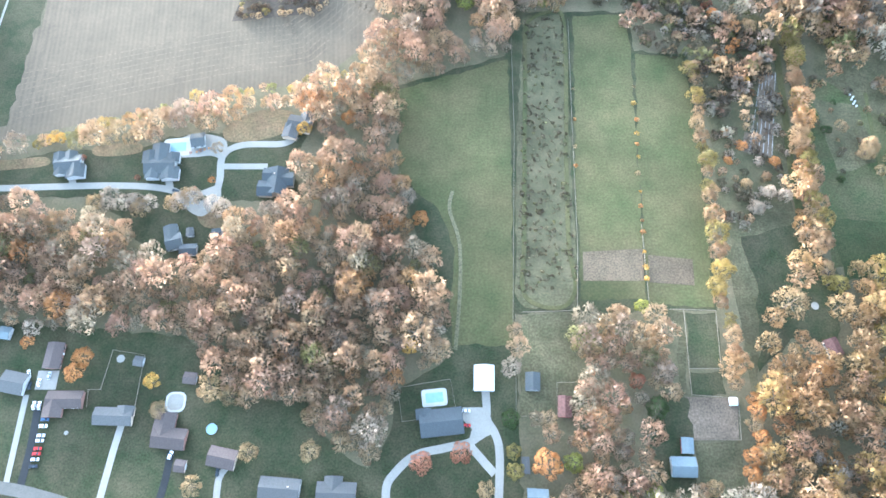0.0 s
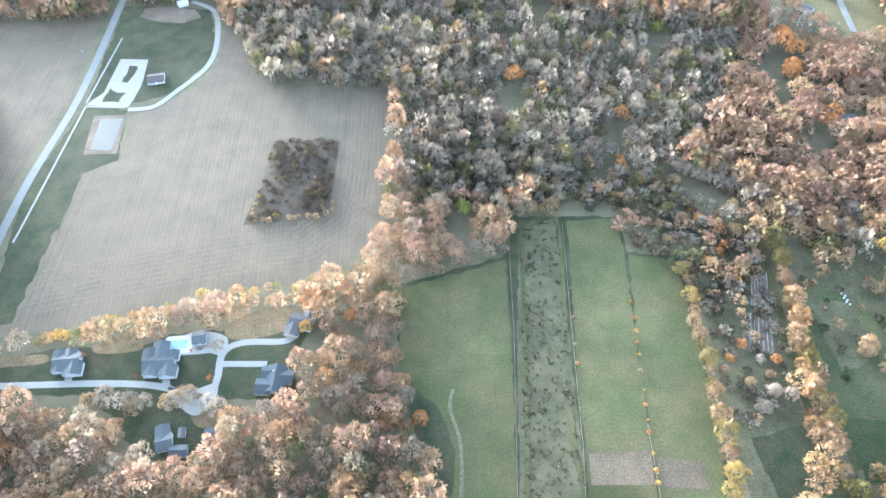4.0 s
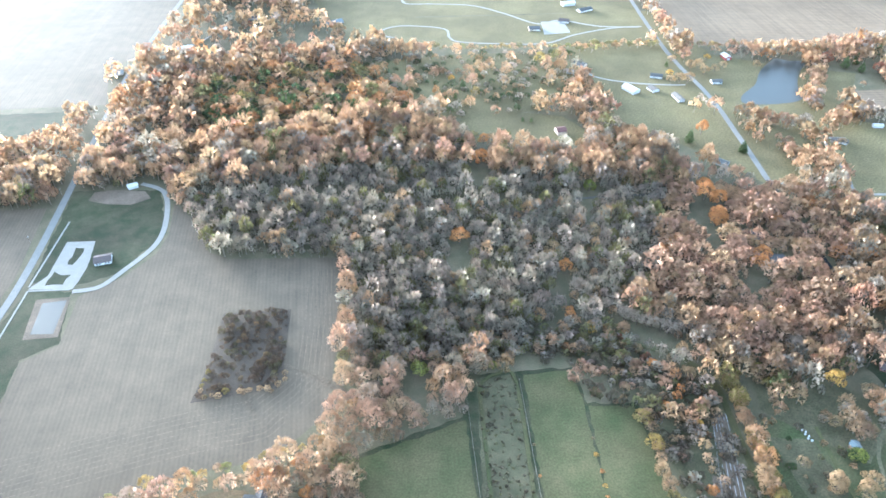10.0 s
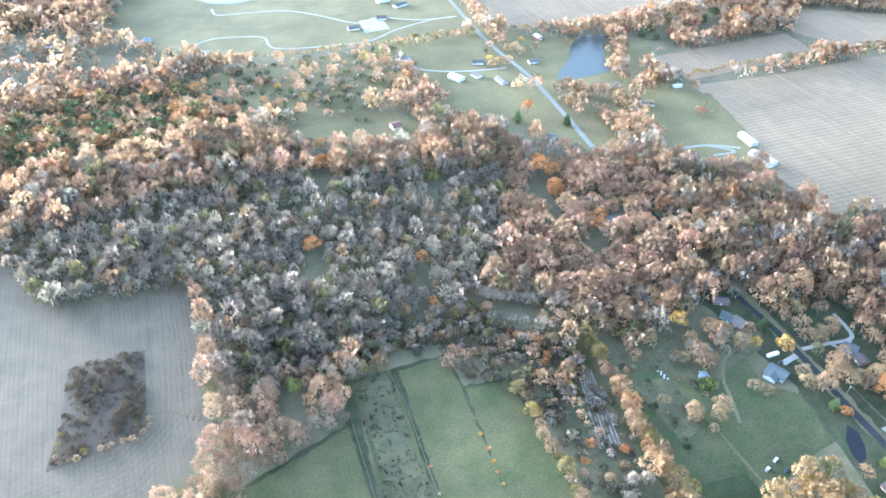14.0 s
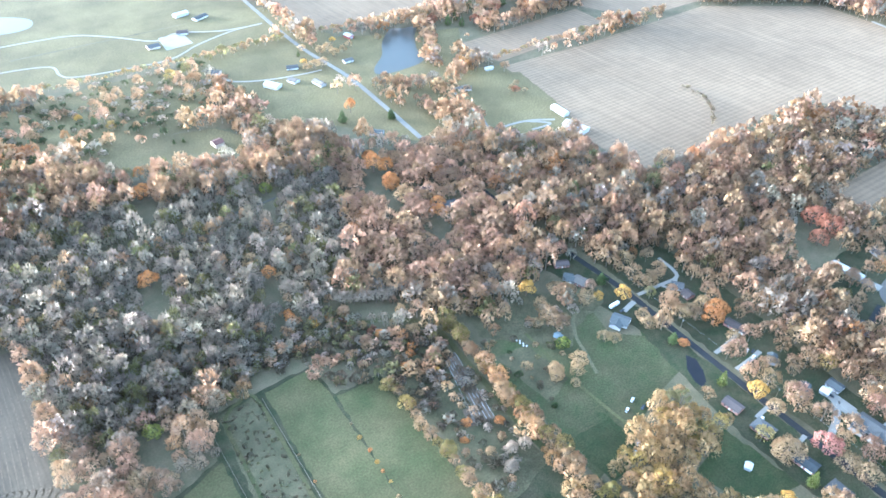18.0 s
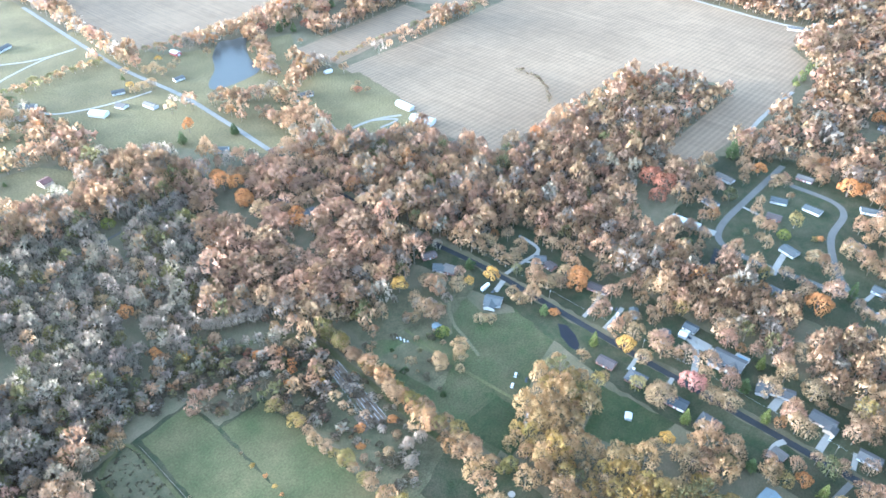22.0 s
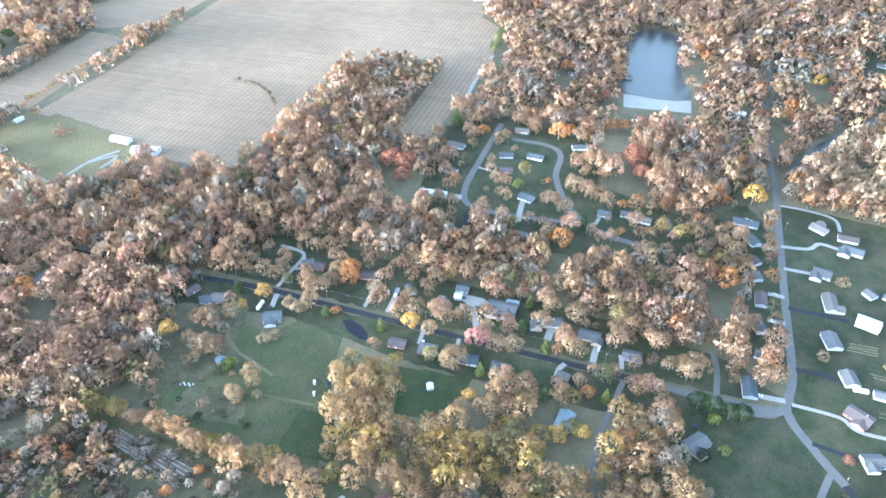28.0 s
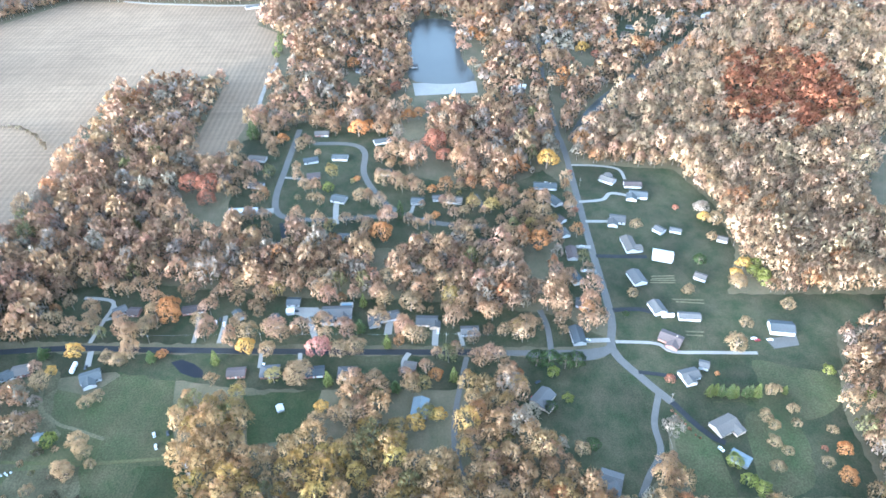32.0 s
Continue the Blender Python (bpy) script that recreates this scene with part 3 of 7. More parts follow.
THIN = [
    (0.25, [(647, 149), (691, 118), (689, 64), (600, 48), (561, 24), (556, 133)]),
    (0.55, [(455, 315), (468, 243), (448, 128), (440, 23), (424, -57), (411, -116), (378, -146), (362, -108), (336, -74), (344, 137), (364, 233), (365, 279)]),
    (0.50, [(709, 199), (753, 134), (716, 26), (631, 13), (595, -79), (636, -132), (582, -164), (384, -150), (411, -116), (517, -127), (503, -65), (510, 137), (556, 188)]),
    (0.12, [(-41, 928), (118, 948), (270, 940), (257, 848), (197, 770), (99, 751), (46, 775)]),
    (0.35, [(-350, 1191), (-57, 1183), (-50, 958), (-339, 966)]),
    (0.45, [(223, 310), (332, 296), (337, 268), (297, 206), (250, 186), (217, 235)]),
    (0.3, [(263, 789), (354, 681), (403, 614), (399, 572), (377, 564), (321, 585), (312, 661), (269, 720)]),
    (0.25, [(1034, -291), (1107, -338), (1083, -423), (1020, -429), (968, -362), (959, -284)]),
    (0.3, [(249, 269), (295, 309), (344, 328), (396, 308), (406, 283), (341, 253), (321, 272)]),
    (0.35, [(185, 175), (218, 183), (245, 145), (230, 106), (204, 110), (182, 90), (190, 145)]),
]

TRODDEN = material("trodden_grass", (0.082, 0.076, 0.042), (0.10, 0.088, 0.052), 0.1, fine=0.8)
# driveways and paths
ribbon("drive_estate", [(-313, 208), (-284, 209), (-212, 211), (-175, 208), (-158, 198), (-147, 202), (-144, 215), (-144, 233), (-132, 241), (-106, 242), (-97, 248)], 4.6, CONCRETE, "long pale concrete drive", gap=3)
ribbon("drive_estate_fork", [(-143, 225), (-130, 225), (-114, 225)], 4.2, CONCRETE, "pale concrete drive branch", gap=3)
ribbon("drive_estate_house", [(-175, 209), (-178, 219), (-180, 225)], 4.5, CONCRETE, "short pale concrete drive", gap=3)
ribbon("drive_estate_west", [(-238, 211), (-239, 218), (-237, 224)], 4.5, CONCRETE, "short pale concrete drive", gap=3)
ribbon("drive_circle", [(-28, -0), (-31, 25), (-26, 35), (-15, 44), (2, 48), (17, 52), (24, 64), (24, 80)], 4.5, CONCRETE, "curving pale concrete drive", gap=3)
ribbon("drive_circle_east", [(21, 67), (29, 55), (31, 40), (28, -0)], 4.5, CONCRETE, "curving pale concrete drive", gap=3)
ribbon("drive_circle_inner", [(13, 51), (20, 43), (28, 34)], 4.5, CONCRETE, "curving pale concrete drive", gap=3)
patch("drive_court", [(11, 70), (25, 70), (29, 56), (24, 54), (21, 52), (14, 51), (16, 58), (11, 63)], CONCRETE, "pale concrete court beside a house", smooth=False)
ribbon("drive_white", [(-237, 77), (-237, 52), (-237, 27)], 3.2, CONCRETE, "straight pale concrete driveway", gap=3)
ribbon("drive_blue", [(-229, 73), (-228, 49), (-229, 27)], 4.2, ASPHALT, "straight dark asphalt driveway", gap=3)
ribbon("street_southwest", [(-259, 29), (-233, 26), (-211, 21), (-176, 12), (-85, -0)], 6.5, ROADGREY, "grey suburban street", gap=3)
ribbon("drive_pale", [(-180, 60), (-182, 46), (-185, 19)], 3.8, CONCRETE, "straight pale concrete driveway", gap=3)
ribbon("drive_dark", [(-150, 46), (-151, 31), (-153, 19)], 4.0, ASPHALT, "straight dark asphalt driveway", gap=3)
ribbon("drive_short", [(-119, 37), (-122, 31), (-122, 18)], 3.6, CONCRETE, "short pale concrete driveway", gap=3)
ribbon("yard_court", [(-227, 91), (-227, 80)], 12, CONCRETE, "pale concrete yard with parked cars", gap=3)
ribbon("sidewalk_west", [(-317, 326), (-316, 349), (-312, 479)], 1.5, CONCRETE, "narrow pale footpath along the road", gap=0)
ribbon("sidewalk_cross", [(-312, 479), (-277, 478)], 1.5, CONCRETE, "narrow pale footpath", gap=0)
ribbon("sidewalk_north", [(-313, 484), (-309, 580)], 1.5, CONCRETE, "narrow pale footpath along the road", gap=0)
ribbon("track_gravel", [(-274, 475), (-253, 479), (-239, 498), (-218, 536), (-217, 577), (-229, 624), (-256, 643)], 5.0, GRAVEL, "curving pale gravel track", gap=3)
patch("parking_lot", [(-302, 498), (-301, 547), (-275, 546), (-271, 511), (-273, 487), (-275, 478), (-313, 481)], GRAVEL, "pale concrete parking lot", smooth=False)
ribbon("drive_farm", [(521, 551), (543, 529), (515, 530)], 3.5, GRAVEL, "curving gravel farm drive", gap=3)
ribbon("drive_meadow", [(475, 561), (487, 595), (497, 652), (504, 670), (528, 668)], 3.5, GRAVEL, "curving pale driveway", gap=3)
ribbon("drive_north", [(274, 901), (281, 860), (321, 836), (366, 825), (395, 822)], 3.5, GRAVEL, "pale gravel farm drive", gap=3)
ribbon("track_oval", [(26, 1015), (1, 1030), (7, 1052), (37, 1064), (97, 1047), (103, 1011), (116, 993), (170, 981), (240, 976), (292, 1005), (354, 1026), (402, 1029)], 3.5, GRAVEL, "pale winding farm track", gap=3)
ribbon("track_north", [(40, 1194), (46, 1163), (91, 1157), (154, 1144), (202, 1101), (244, 1054), (282, 1065), (339, 1035), (396, 1027)], 4.0, GRAVEL, "pale winding farm track", gap=3)
patch("north_court", [(251, 1062), (287, 1061), (287, 1014), (246, 1009)], CONCRETE, "pale paved court beside a house", z=0.188, smooth=False)
patch("reservoir", [(25, 1247), (46, 1285), (80, 1289), (113, 1256), (110, 1222), (84, 1210), (45, 1220)], WATER, "pale bright pond on a far meadow", z=0.19, category="water")
ribbon("track_yard", [(-325, 1007), (-269, 1016), (-241, 1096)], 3.0, GRAVEL, "pale farm lane", gap=3)
ribbon("path_pasture", [(359, 281), (333, 274), (318, 257), (311, 239), (303, 219)], 2.6, TRODDEN, "worn dirt path over the grass", gap=3)
ribbon("drive_lane_west", [(395, 261), (416, 259), (442, 258), (448, 284)], 3.4, CONCRETE, "pale concrete driveway", gap=3)
ribbon("drive_spur", [(420, 259), (426, 249), (439, 257)], 3.0, CONCRETE, "pale concrete driveway branch", gap=3)
ribbon("drive_lane_a", [(392, 180), (413, 181), (426, 184)], 3.4, GRAVEL, "pale gravel driveway", gap=3)
ribbon("drive_lane_b", [(391, 160), (409, 160), (422, 161)], 3.8, CONCRETE, "pale concrete driveway with parked cars", gap=3)
ribbon("drive_big", [(393, 85), (411, 91), (425, 99), (423, 85)], 5.0, CONCRETE, "wide pale concrete driveway", gap=3)
patch("drive_big_court", [(423, 108), (430, 107), (429, 86), (419, 85), (418, 96)], CONCRETE, "pale concrete garage court", smooth=False)
ribbon("drive_lane_c", [(396, 28), (407, 27), (413, 26)], 6.0, CONCRETE, "pale concrete driveway", gap=3)
ribbon("drive_lane_d", [(382, -9), (396, -10), (405, -11)], 5.0, CONCRETE, "pale concrete driveway", gap=3)
ribbon("drive_lane_e", [(381, -31), (390, -30), (396, -29)], 3.5, CONCRETE, "pale concrete driveway", gap=3)
ribbon("drive_lane_f", [(364, 124), (380, 125)], 3.2, CONCRETE, "pale concrete driveway", gap=3)
ribbon("drive_lane_g", [(365, 94), (378, 95)], 3.2, CONCRETE, "pale concrete driveway", gap=3)
ribbon("drive_lane_h", [(355, 15), (367, 15), (375, 11)], 4.0, CONCRETE, "pale concrete driveway", gap=3)
ribbon("drive_lane_i", [(370, 254), (386, 257)], 4.5, CONCRETE, "pale concrete driveway", gap=3)
ribbon("lane_south", [(369, -33), (343, -27), (312, -21), (284, -20), (258, -25), (234, -29)], 4.0, ROADGREY, "shaded grey lane under the trees", gap=3)
ribbon("lane_grove", [(374, -99), (399, -100), (419, -97)], 4.5, ROADGREY, "short grey lane", gap=3)
ribbon("road_corner", [(371, -79), (366, -117), (368, -135), (376, -147)], 7.0, ROADGREY, "curving worn grey street")
ribbon("drive_street_a", [(644, -164), (641, -194), (633, -213), (613, -215)], 3.2, CONCRETE, "pale concrete driveway", gap=3)
ribbon("drive_street_b", [(574, -159), (577, -183), (588, -194), (584, -210)], 4.0, CONCRETE, "pale concrete driveway", gap=3)
ribbon("drive_street_c", [(541, -159), (540, -183)], 4.0, CONCRETE, "pale concrete driveway", gap=3)
ribbon("drive_street_d", [(488, -158), (486, -186), (485, -204)], 4.5, ASPHALT, "dark asphalt driveway", gap=3)
ribbon("drive_street_e", [(417, -157), (417, -179), (411, -193)], 4.5, ASPHALT, "dark asphalt driveway", gap=3)
ribbon("drive_street_f", [(381, -151), (378, -182), (369, -193), (367, -219), (365, -258)], 3.0, CONCRETE, "pale concrete driveway", gap=3)
ribbon("drive_street_g", [(383, -125), (383, -147)], 4.5, CONCRETE, "pale concrete driveway", gap=3)
ribbon("drive_street_h", [(320, -178), (301, -188), (289, -197), (284, -204)], 4.5, ASPHALT, "dark asphalt driveway", gap=3)
ribbon("drive_street_i", [(349, -161), (347, -173), (343, -189)], 3.5, ASPHALT, "dark asphalt driveway", gap=3)
ribbon("drive_street_j", [(571, -133), (566, -155)], 4.0, CONCRETE, "pale concrete driveway", gap=3)
ribbon("drive_street_k", [(502, -143), (501, -156)], 4.5, CONCRETE, "pale concrete driveway", gap=3)
ribbon("drive_street_l", [(468, -140), (467, -154)], 4.5, CONCRETE, "pale concrete driveway", gap=3)
ribbon("drive_hamlet_a", [(570, 144), (568, 163), (567, 190)], 9.0, CONCRETE, "wide pale concrete yard", gap=3)
ribbon("drive_hamlet_b", [(545, 81), (569, 83), (586, 83)], 5.5, GRAVEL, "pale gravel driveway", gap=3)
ribbon("drive_hamlet_c", [(630, 141), (626, 120)], 3.0, CONCRETE, "pale concrete driveway", gap=3)
ribbon("drive_hamlet_d", [(549, 133), (518, 126)], 5.0, ASPHALT, "dark asphalt driveway", gap=3)
ribbon("drive_hamlet_e", [(591, -56), (564, -64)], 5.0, ROADGREY, "grey lane stub", gap=3)
ribbon("drive_hamlet_f", [(561, 9), (580, 5)], 3.5, CONCRETE, "pale concrete driveway", gap=3)
ribbon("lane_river", [(661, -161), (727, -162), (811, -163), (930, -173), (1053, -185)], 4.5, ROADGREY, "narrow grey lane through the woods", gap=3)
ribbon("road_far", [(1178, 480), (1165, 420), (1152, 300), (1157, 217)], 6.0, GRAVEL, "distant pale country road")

ribbon("creek", [(-179, 620), (-109, 609), (-7, 590), (79, 577), (160, 574), (223, 576), (280, 575)], 3, material("creek_water", (0.06, 0.055, 0.05), (0.09, 0.08, 0.065), 0.05, rough=0.5), "narrow dark creek through the woods", z=0.15, gap=3.5, category="water")
ribbon("grass_track", [(73, 381), (130, 383), (184, 372), (229, 339), (231, 289), (226, 227), (225, 186)], 4.5, MEADOW, "mown grass track between hedges", gap=1.5)
ribbon("mown_ring", [(58, 333), (54, 250), (50, 169), (48, 140), (58, 130), (73, 130), (80, 143), (78, 169), (80, 224), (86, 342), (72, 350), (61, 343), (58, 333)], 2.6, MEADOW, "mown track round a weedy strip", gap=0)
ribbon("meadow_path", [(6, 207), (4, 194), (10, 171), (10, 138), (7, 103)], 2.2, TRODDEN, "faint path along the meadow's edge", gap=0)
ribbon("pasture_path", [(287, 282), (284, 225), (286, 174)], 2.5, MEADOW, "faint wheel track over the pasture", gap=0)

patch("lot_island", [(-290, 537), (-282, 536), (-282, 524), (-285, 512), (-290, 513), (-289, 524)], LAWN, "grass island in a parking lot", z=0.19, smooth=False)
patch("lot_verge", [(-300, 492), (-298, 504), (-290, 498), (-282, 498), (-285, 485), (-300, 485)], LAWN, "grass verge of a parking lot", z=0.19, smooth=False)
patch("lot_corner", [(-272, 511), (-272, 537), (-273, 547), (-268, 547), (-271, 528), (-269, 507)], LAWN, "grass verge of a parking lot", z=0.19, smooth=False)


def beside(pts, off):
    """The line shifted sideways by off metres."""
    p = spline(pts, False, 3)
    out = []
    for i, q in enumerate(p):
        d = (p[min(i + 1, len(p) - 1)] - p[max(i - 1, 0)]).normalized()
        out.append(tuple(q + Vector((-d.y, d.x)) * off))
    return out


# wheel tracks of the last harvest along the headland
FURROW = material("furrow_soil", (0.112, 0.087, 0.059), (0.092, 0.072, 0.05), 0.2, fine=0.6)
SOUTH_EDGE = [(-285, 259), (-224, 276), (-149, 295), (-96, 304), (-80, 317), (-61, 336), (-47, 355), (-55, 347)]
EAST_EDGE = [(-55, 347), (-52, 419), (-52, 485)]
for k in range(9):
    ribbon("wheel_track", beside(SOUTH_EDGE, 3 + k * 4.5), 0.8, FURROW, "faint curved wheel track in the stubble", z=0.035, gap=0, category="track")
for k in range(6):
    ribbon("wheel_track", beside(EAST_EDGE, 2 + k * 4.0), 0.8, FURROW, "faint straight wheel track in the stubble", z=0.034, gap=0, category="track")

patch("drive_turn", [(-175, 209), (-159, 206), (-145, 211), (-142, 202), (-150, 190), (-158, 191), (-167, 199)], CONCRETE, "pale concrete turning circle", z=0.188)
patch("turn_island", [(-158, 202), (-152, 204), (-149, 200), (-152, 196), (-157, 197)], SCRUB, "planted island in a turning circle", z=0.192)
patch("estate_terrace", [(-180, 239), (-168, 249), (-154, 249), (-143, 244), (-143, 231), (-152, 233), (-162, 232), (-177, 232)], CONCRETE, "pale paved terrace behind a large house", z=0.186)
patch("house_apron", [(427, 99), (427, 81), (421, 80), (419, 94)], CONCRETE, "pale concrete apron before a garage", z=0.19, smooth=False)
patch("gravel_yard", [(380, -270), (382, -296), (372, -294), (369, -273)], ROADGREY, "grey gravel yard before a barn", z=0.19, smooth=False)
patch("rough_bank", [(314, -178), (282, -198), (243, -198), (244, -170), (283, -169)], PASTURE, "rough brown bank beside a driveway", smooth=False, clear=True)

patch("spoil_patch", [(-302, 615), (-300, 631), (-280, 633), (-249, 628), (-240, 614), (-257, 604), (-281, 607)], DIRT, "striped patch of bare soil and rubble", smooth=False)

LITTER = material("leaf_litter", (0.125, 0.084, 0.048), (0.085, 0.070, 0.036), 0.12, big=0.05, fine=0.8)
patch("leaf_litter_west", [(-311, 228), (-282, 230), (-260, 232), (-257, 226), (-276, 223), (-309, 221)], LITTER, "orange-brown leaf litter on a lawn", z=0.175)
patch("leaf_litter_middle", [(-230, 239), (-218, 242), (-201, 243), (-198, 236), (-211, 233), (-227, 233)], LITTER, "orange-brown leaf litter on a lawn", z=0.176)
patch("leaf_litter_south", [(-155, 194), (-141, 198), (-137, 183), (-146, 181), (-153, 185)], LITTER, "orange-brown leaf litter on a lawn", z=0.177)

patch("leaf_litter_north", [(-145, 255), (-123, 268), (-100, 266), (-105, 251), (-125, 244), (-142, 244)], LITTER, "orange-brown leaf litter under bare trees", z=0.1785)
patch("lawn_far_clearing", [(1034, -291), (1114, -340), (1095, -426), (1025, -434), (963, -360), (953, -283)], LAWN, "green clearing round far houses", smooth=False, clear=False)
patch("dry_pasture_west", [(280, 272), (282, 228), (255, 219), (250, 277)], SCRUB, "dry brown patch on the pasture", z=0.17, smooth=False, clear=False)
patch("mown_pasture", [(281, 186), (280, 153), (244, 146), (242, 187)], RICH, "dark green mown strip of the pasture", z=0.171, smooth=False, clear=False)
patch("rough_lawn_east", [(357, -250), (350, -278), (339, -307), (312, -296), (300, -264), (311, -237), (318, -227), (319, -207), (324, -246)], PASTURE, "rough brown lawn beside the woods", z=0.172)
patch("rough_lawn_south", [(307, -227), (308, -252), (284, -261), (249, -249), (243, -217), (276, -219)], PASTURE, "rough brown lawn between small trees", z=0.173)

patch("yard_ground", [(267, 338), (289, 343), (338, 303), (379, 289), (365, 272), (326, 264), (308, 250), (282, 271), (255, 301)], SCRUB, "weedy brown ground under bare trees", smooth=False, clear=False)

patch("meadow_verge", [(-37, 285), (-34, 287), (43, 313), (51, 352), (131, 352), (134, 317), (170, 315), (171, 250), (163, 127), (126, 127), (76, 126), (43, 125), (42, 103), (5, 103), (-5, 145), (-19, 183)], LAWN, "rough green verge round the meadows", z=0.016, smooth=False, clear=False)

patch("lawn_middle", [(381, -149), (380, -259), (387, -331), (346, -315), (347, -268), (353, -192), (359, -153)], LAWN, "green lawns on both sides of a long driveway", z=0.021, smooth=False)
patch("lawn_corner_west", [(363, -78), (359, -107), (329, -102), (300, -81), (310, -69), (336, -68)], LAWN, "shady lawn round a house in a grove", z=0.022, smooth=False, clear=False)

patch("road_verge", [(370, -94), (362, -108), (363, -134), (371, -147), (336, -166), (318, -180), (297, -168), (278, -164), (257, -150), (244, -135), (255, -104), (307, -84)], LAWN, "rough grass verge inside the road bend", z=0.0185, smooth=False, clear=False)

# openings in the woods: low thicket, and before trees that stand out
CLEAR.append(("poly", [(116, 411), (162, 393), (198, 352), (219, 339), (221, 302), (195, 257), (168, 288), (160, 301), (117, 353), (86, 367)]))
CLEAR.append(("poly", [(310, 326), (332, 310), (309, 279), (283, 298)]))
CLEAR.append(("poly", [(597, 235), (629, 212), (595, 195), (567, 216)]))
CLEAR.append(("poly", [(524, 46), (523, 27), (504, 27), (505, 46)]))
CLEAR.append(("poly", [(674, -4), (673, -42), (644, -38), (646, -6)]))


# ---- single trees ----
def leafy(name, colour, colour2, share=0.55):
    m = material(name, colour, colour2, 0.5, rough=0.75, vary=0.18)
    through_light(m, m.node_tree.nodes["Principled BSDF"].inputs["Base Color"].links[0].from_socket, share)
    if share > 0.3:
        rounded(m)
    return m


KINDS = {
    "bare": (leafy("bare_twigs", (0.55, 0.39, 0.215), (0.47, 0.33, 0.18)), "bare tan autumn tree", 920),
    "pale": (leafy("pale_twigs", (0.60, 0.49, 0.38), (0.50, 0.40, 0.31)), "bare pale-barked tree", 620),
    "orange": (leafy("orange_leaves", (0.68, 0.33, 0.12), (0.58, 0.27, 0.10)), "orange-leaved autumn tree", 900),
    "yellow": (leafy("yellow_leaves", (0.76, 0.49, 0.13), (0.66, 0.40, 0.10)), "golden yellow-leaved autumn tree", 900),
    "red": (leafy("red_leaves", (0.45, 0.20, 0.12), (0.37, 0.16, 0.10)), "rust-red autumn tree", 900),
    "pink": (leafy("pink_leaves", (0.62, 0.30, 0.24), (0.48, 0.22, 0.17)), "pink-red autumn tree", 900),
    "lime": (leafy("lime_leaves", (0.33, 0.34, 0.08), (0.26, 0.27, 0.06)), "yellow-green leafy tree", 900),
    "green": (leafy("green_leaves", (0.075, 0.105, 0.035), (0.05, 0.075, 0.025)), "dark green leafy tree", 900),
    "olive": (leafy("olive_leaves", (0.34, 0.28, 0.09), (0.26, 0.20, 0.07)), "olive-gold autumn shrub tree", 520),
    "fir": (leafy("fir_needles", (0.125, 0.135, 0.035), (0.085, 0.10, 0.028), 0.28), "tall yellow-green conifer", 700),
    "conifer": (leafy("conifer_needles", (0.065, 0.09, 0.035), (0.10, 0.115, 0.038), 0.28), "dark green conifer", 640),
}
SHAPES = {}


def trunk_mesh(seed, plain=False):
    """A forked trunk with limbs, or one straight stem."""
    rng = random.Random(seed)
    bm = bmesh.new()

    def limb(a, b, r1, r2):
        d = (b - a).normalized()
        s = d.orthogonal().normalized()
        q = d.cross(s)
        rings = []
        for p, r in ((a, r1), (b, r2)):
            rings.append([bm.verts.new(p + (s * math.cos(k * 1.2566) + q * math.sin(k * 1.2566)) * r) for k in range(5)])
        for k in range(5):
            bm.faces.new((rings[0][k], rings[0][(k + 1) % 5], rings[1][(k + 1) % 5], rings[1][k]))
        bm.faces.new(rings[1])

    fork = Vector((rng.uniform(-0.04, 0.04), rng.uniform(-0.04, 0.04), 0.75))
    if plain:
        limb(Vector((0, 0, -0.05)), Vector((0, 0, 2.1)), 0.07, 0.01)
    else:
        limb(Vector((0, 0, -0.05)), fork, 0.075, 0.05)
        limb(fork, Vector((0, 0, 1.7)), 0.05, 0.012)
    for k in range(0 if plain else 6):
        a = k * 1.047 + rng.uniform(-0.3, 0.3)
        base = fork * 0.8 + Vector((0, 0, rng.uniform(-0.05, 0.45)))
        tip = base + Vector((math.cos(a) * 0.7, math.sin(a) * 0.7, rng.uniform(0.45, 0.85)))
        limb(base, tip, 0.032, 0.008)
    me = bpy.data.meshes.new("trunk")
    bm.to_mesh(me)
    bm.free()
    me.materials.append(BARK)
    return me


def conifer_template(rng, sprays):
    """Drooping boughs in a rounded cone."""
    v = []
    for k in range(sprays):
        h = (k + rng.random()) / sprays
        r = 0.82 * (1 - h) ** 0.75 * min(1, 0.55 + h * 3) * rng.uniform(0.8, 1.1) + 0.05
        a = rng.uniform(0, 6.283)
        u = Vector((math.cos(a), math.sin(a), 0))
        at = u * r * rng.uniform(0.35, 0.75) + Vector((0, 0, 0.2 + h * 2.1))
        along = (u + Vector((rng.gauss(0, 0.35), rng.gauss(0, 0.35), rng.uniform(-0.6, 0.3)))) * r * rng.uniform(0.3, 0.5)
        spray(v, at, along, 0.03 + r * 0.06, along.cross(Vector((rng.gauss(0, 0.7), rng.gauss(0, 0.7), 1))).normalized())
    return np.array([tuple(q) for q in v], np.float32)


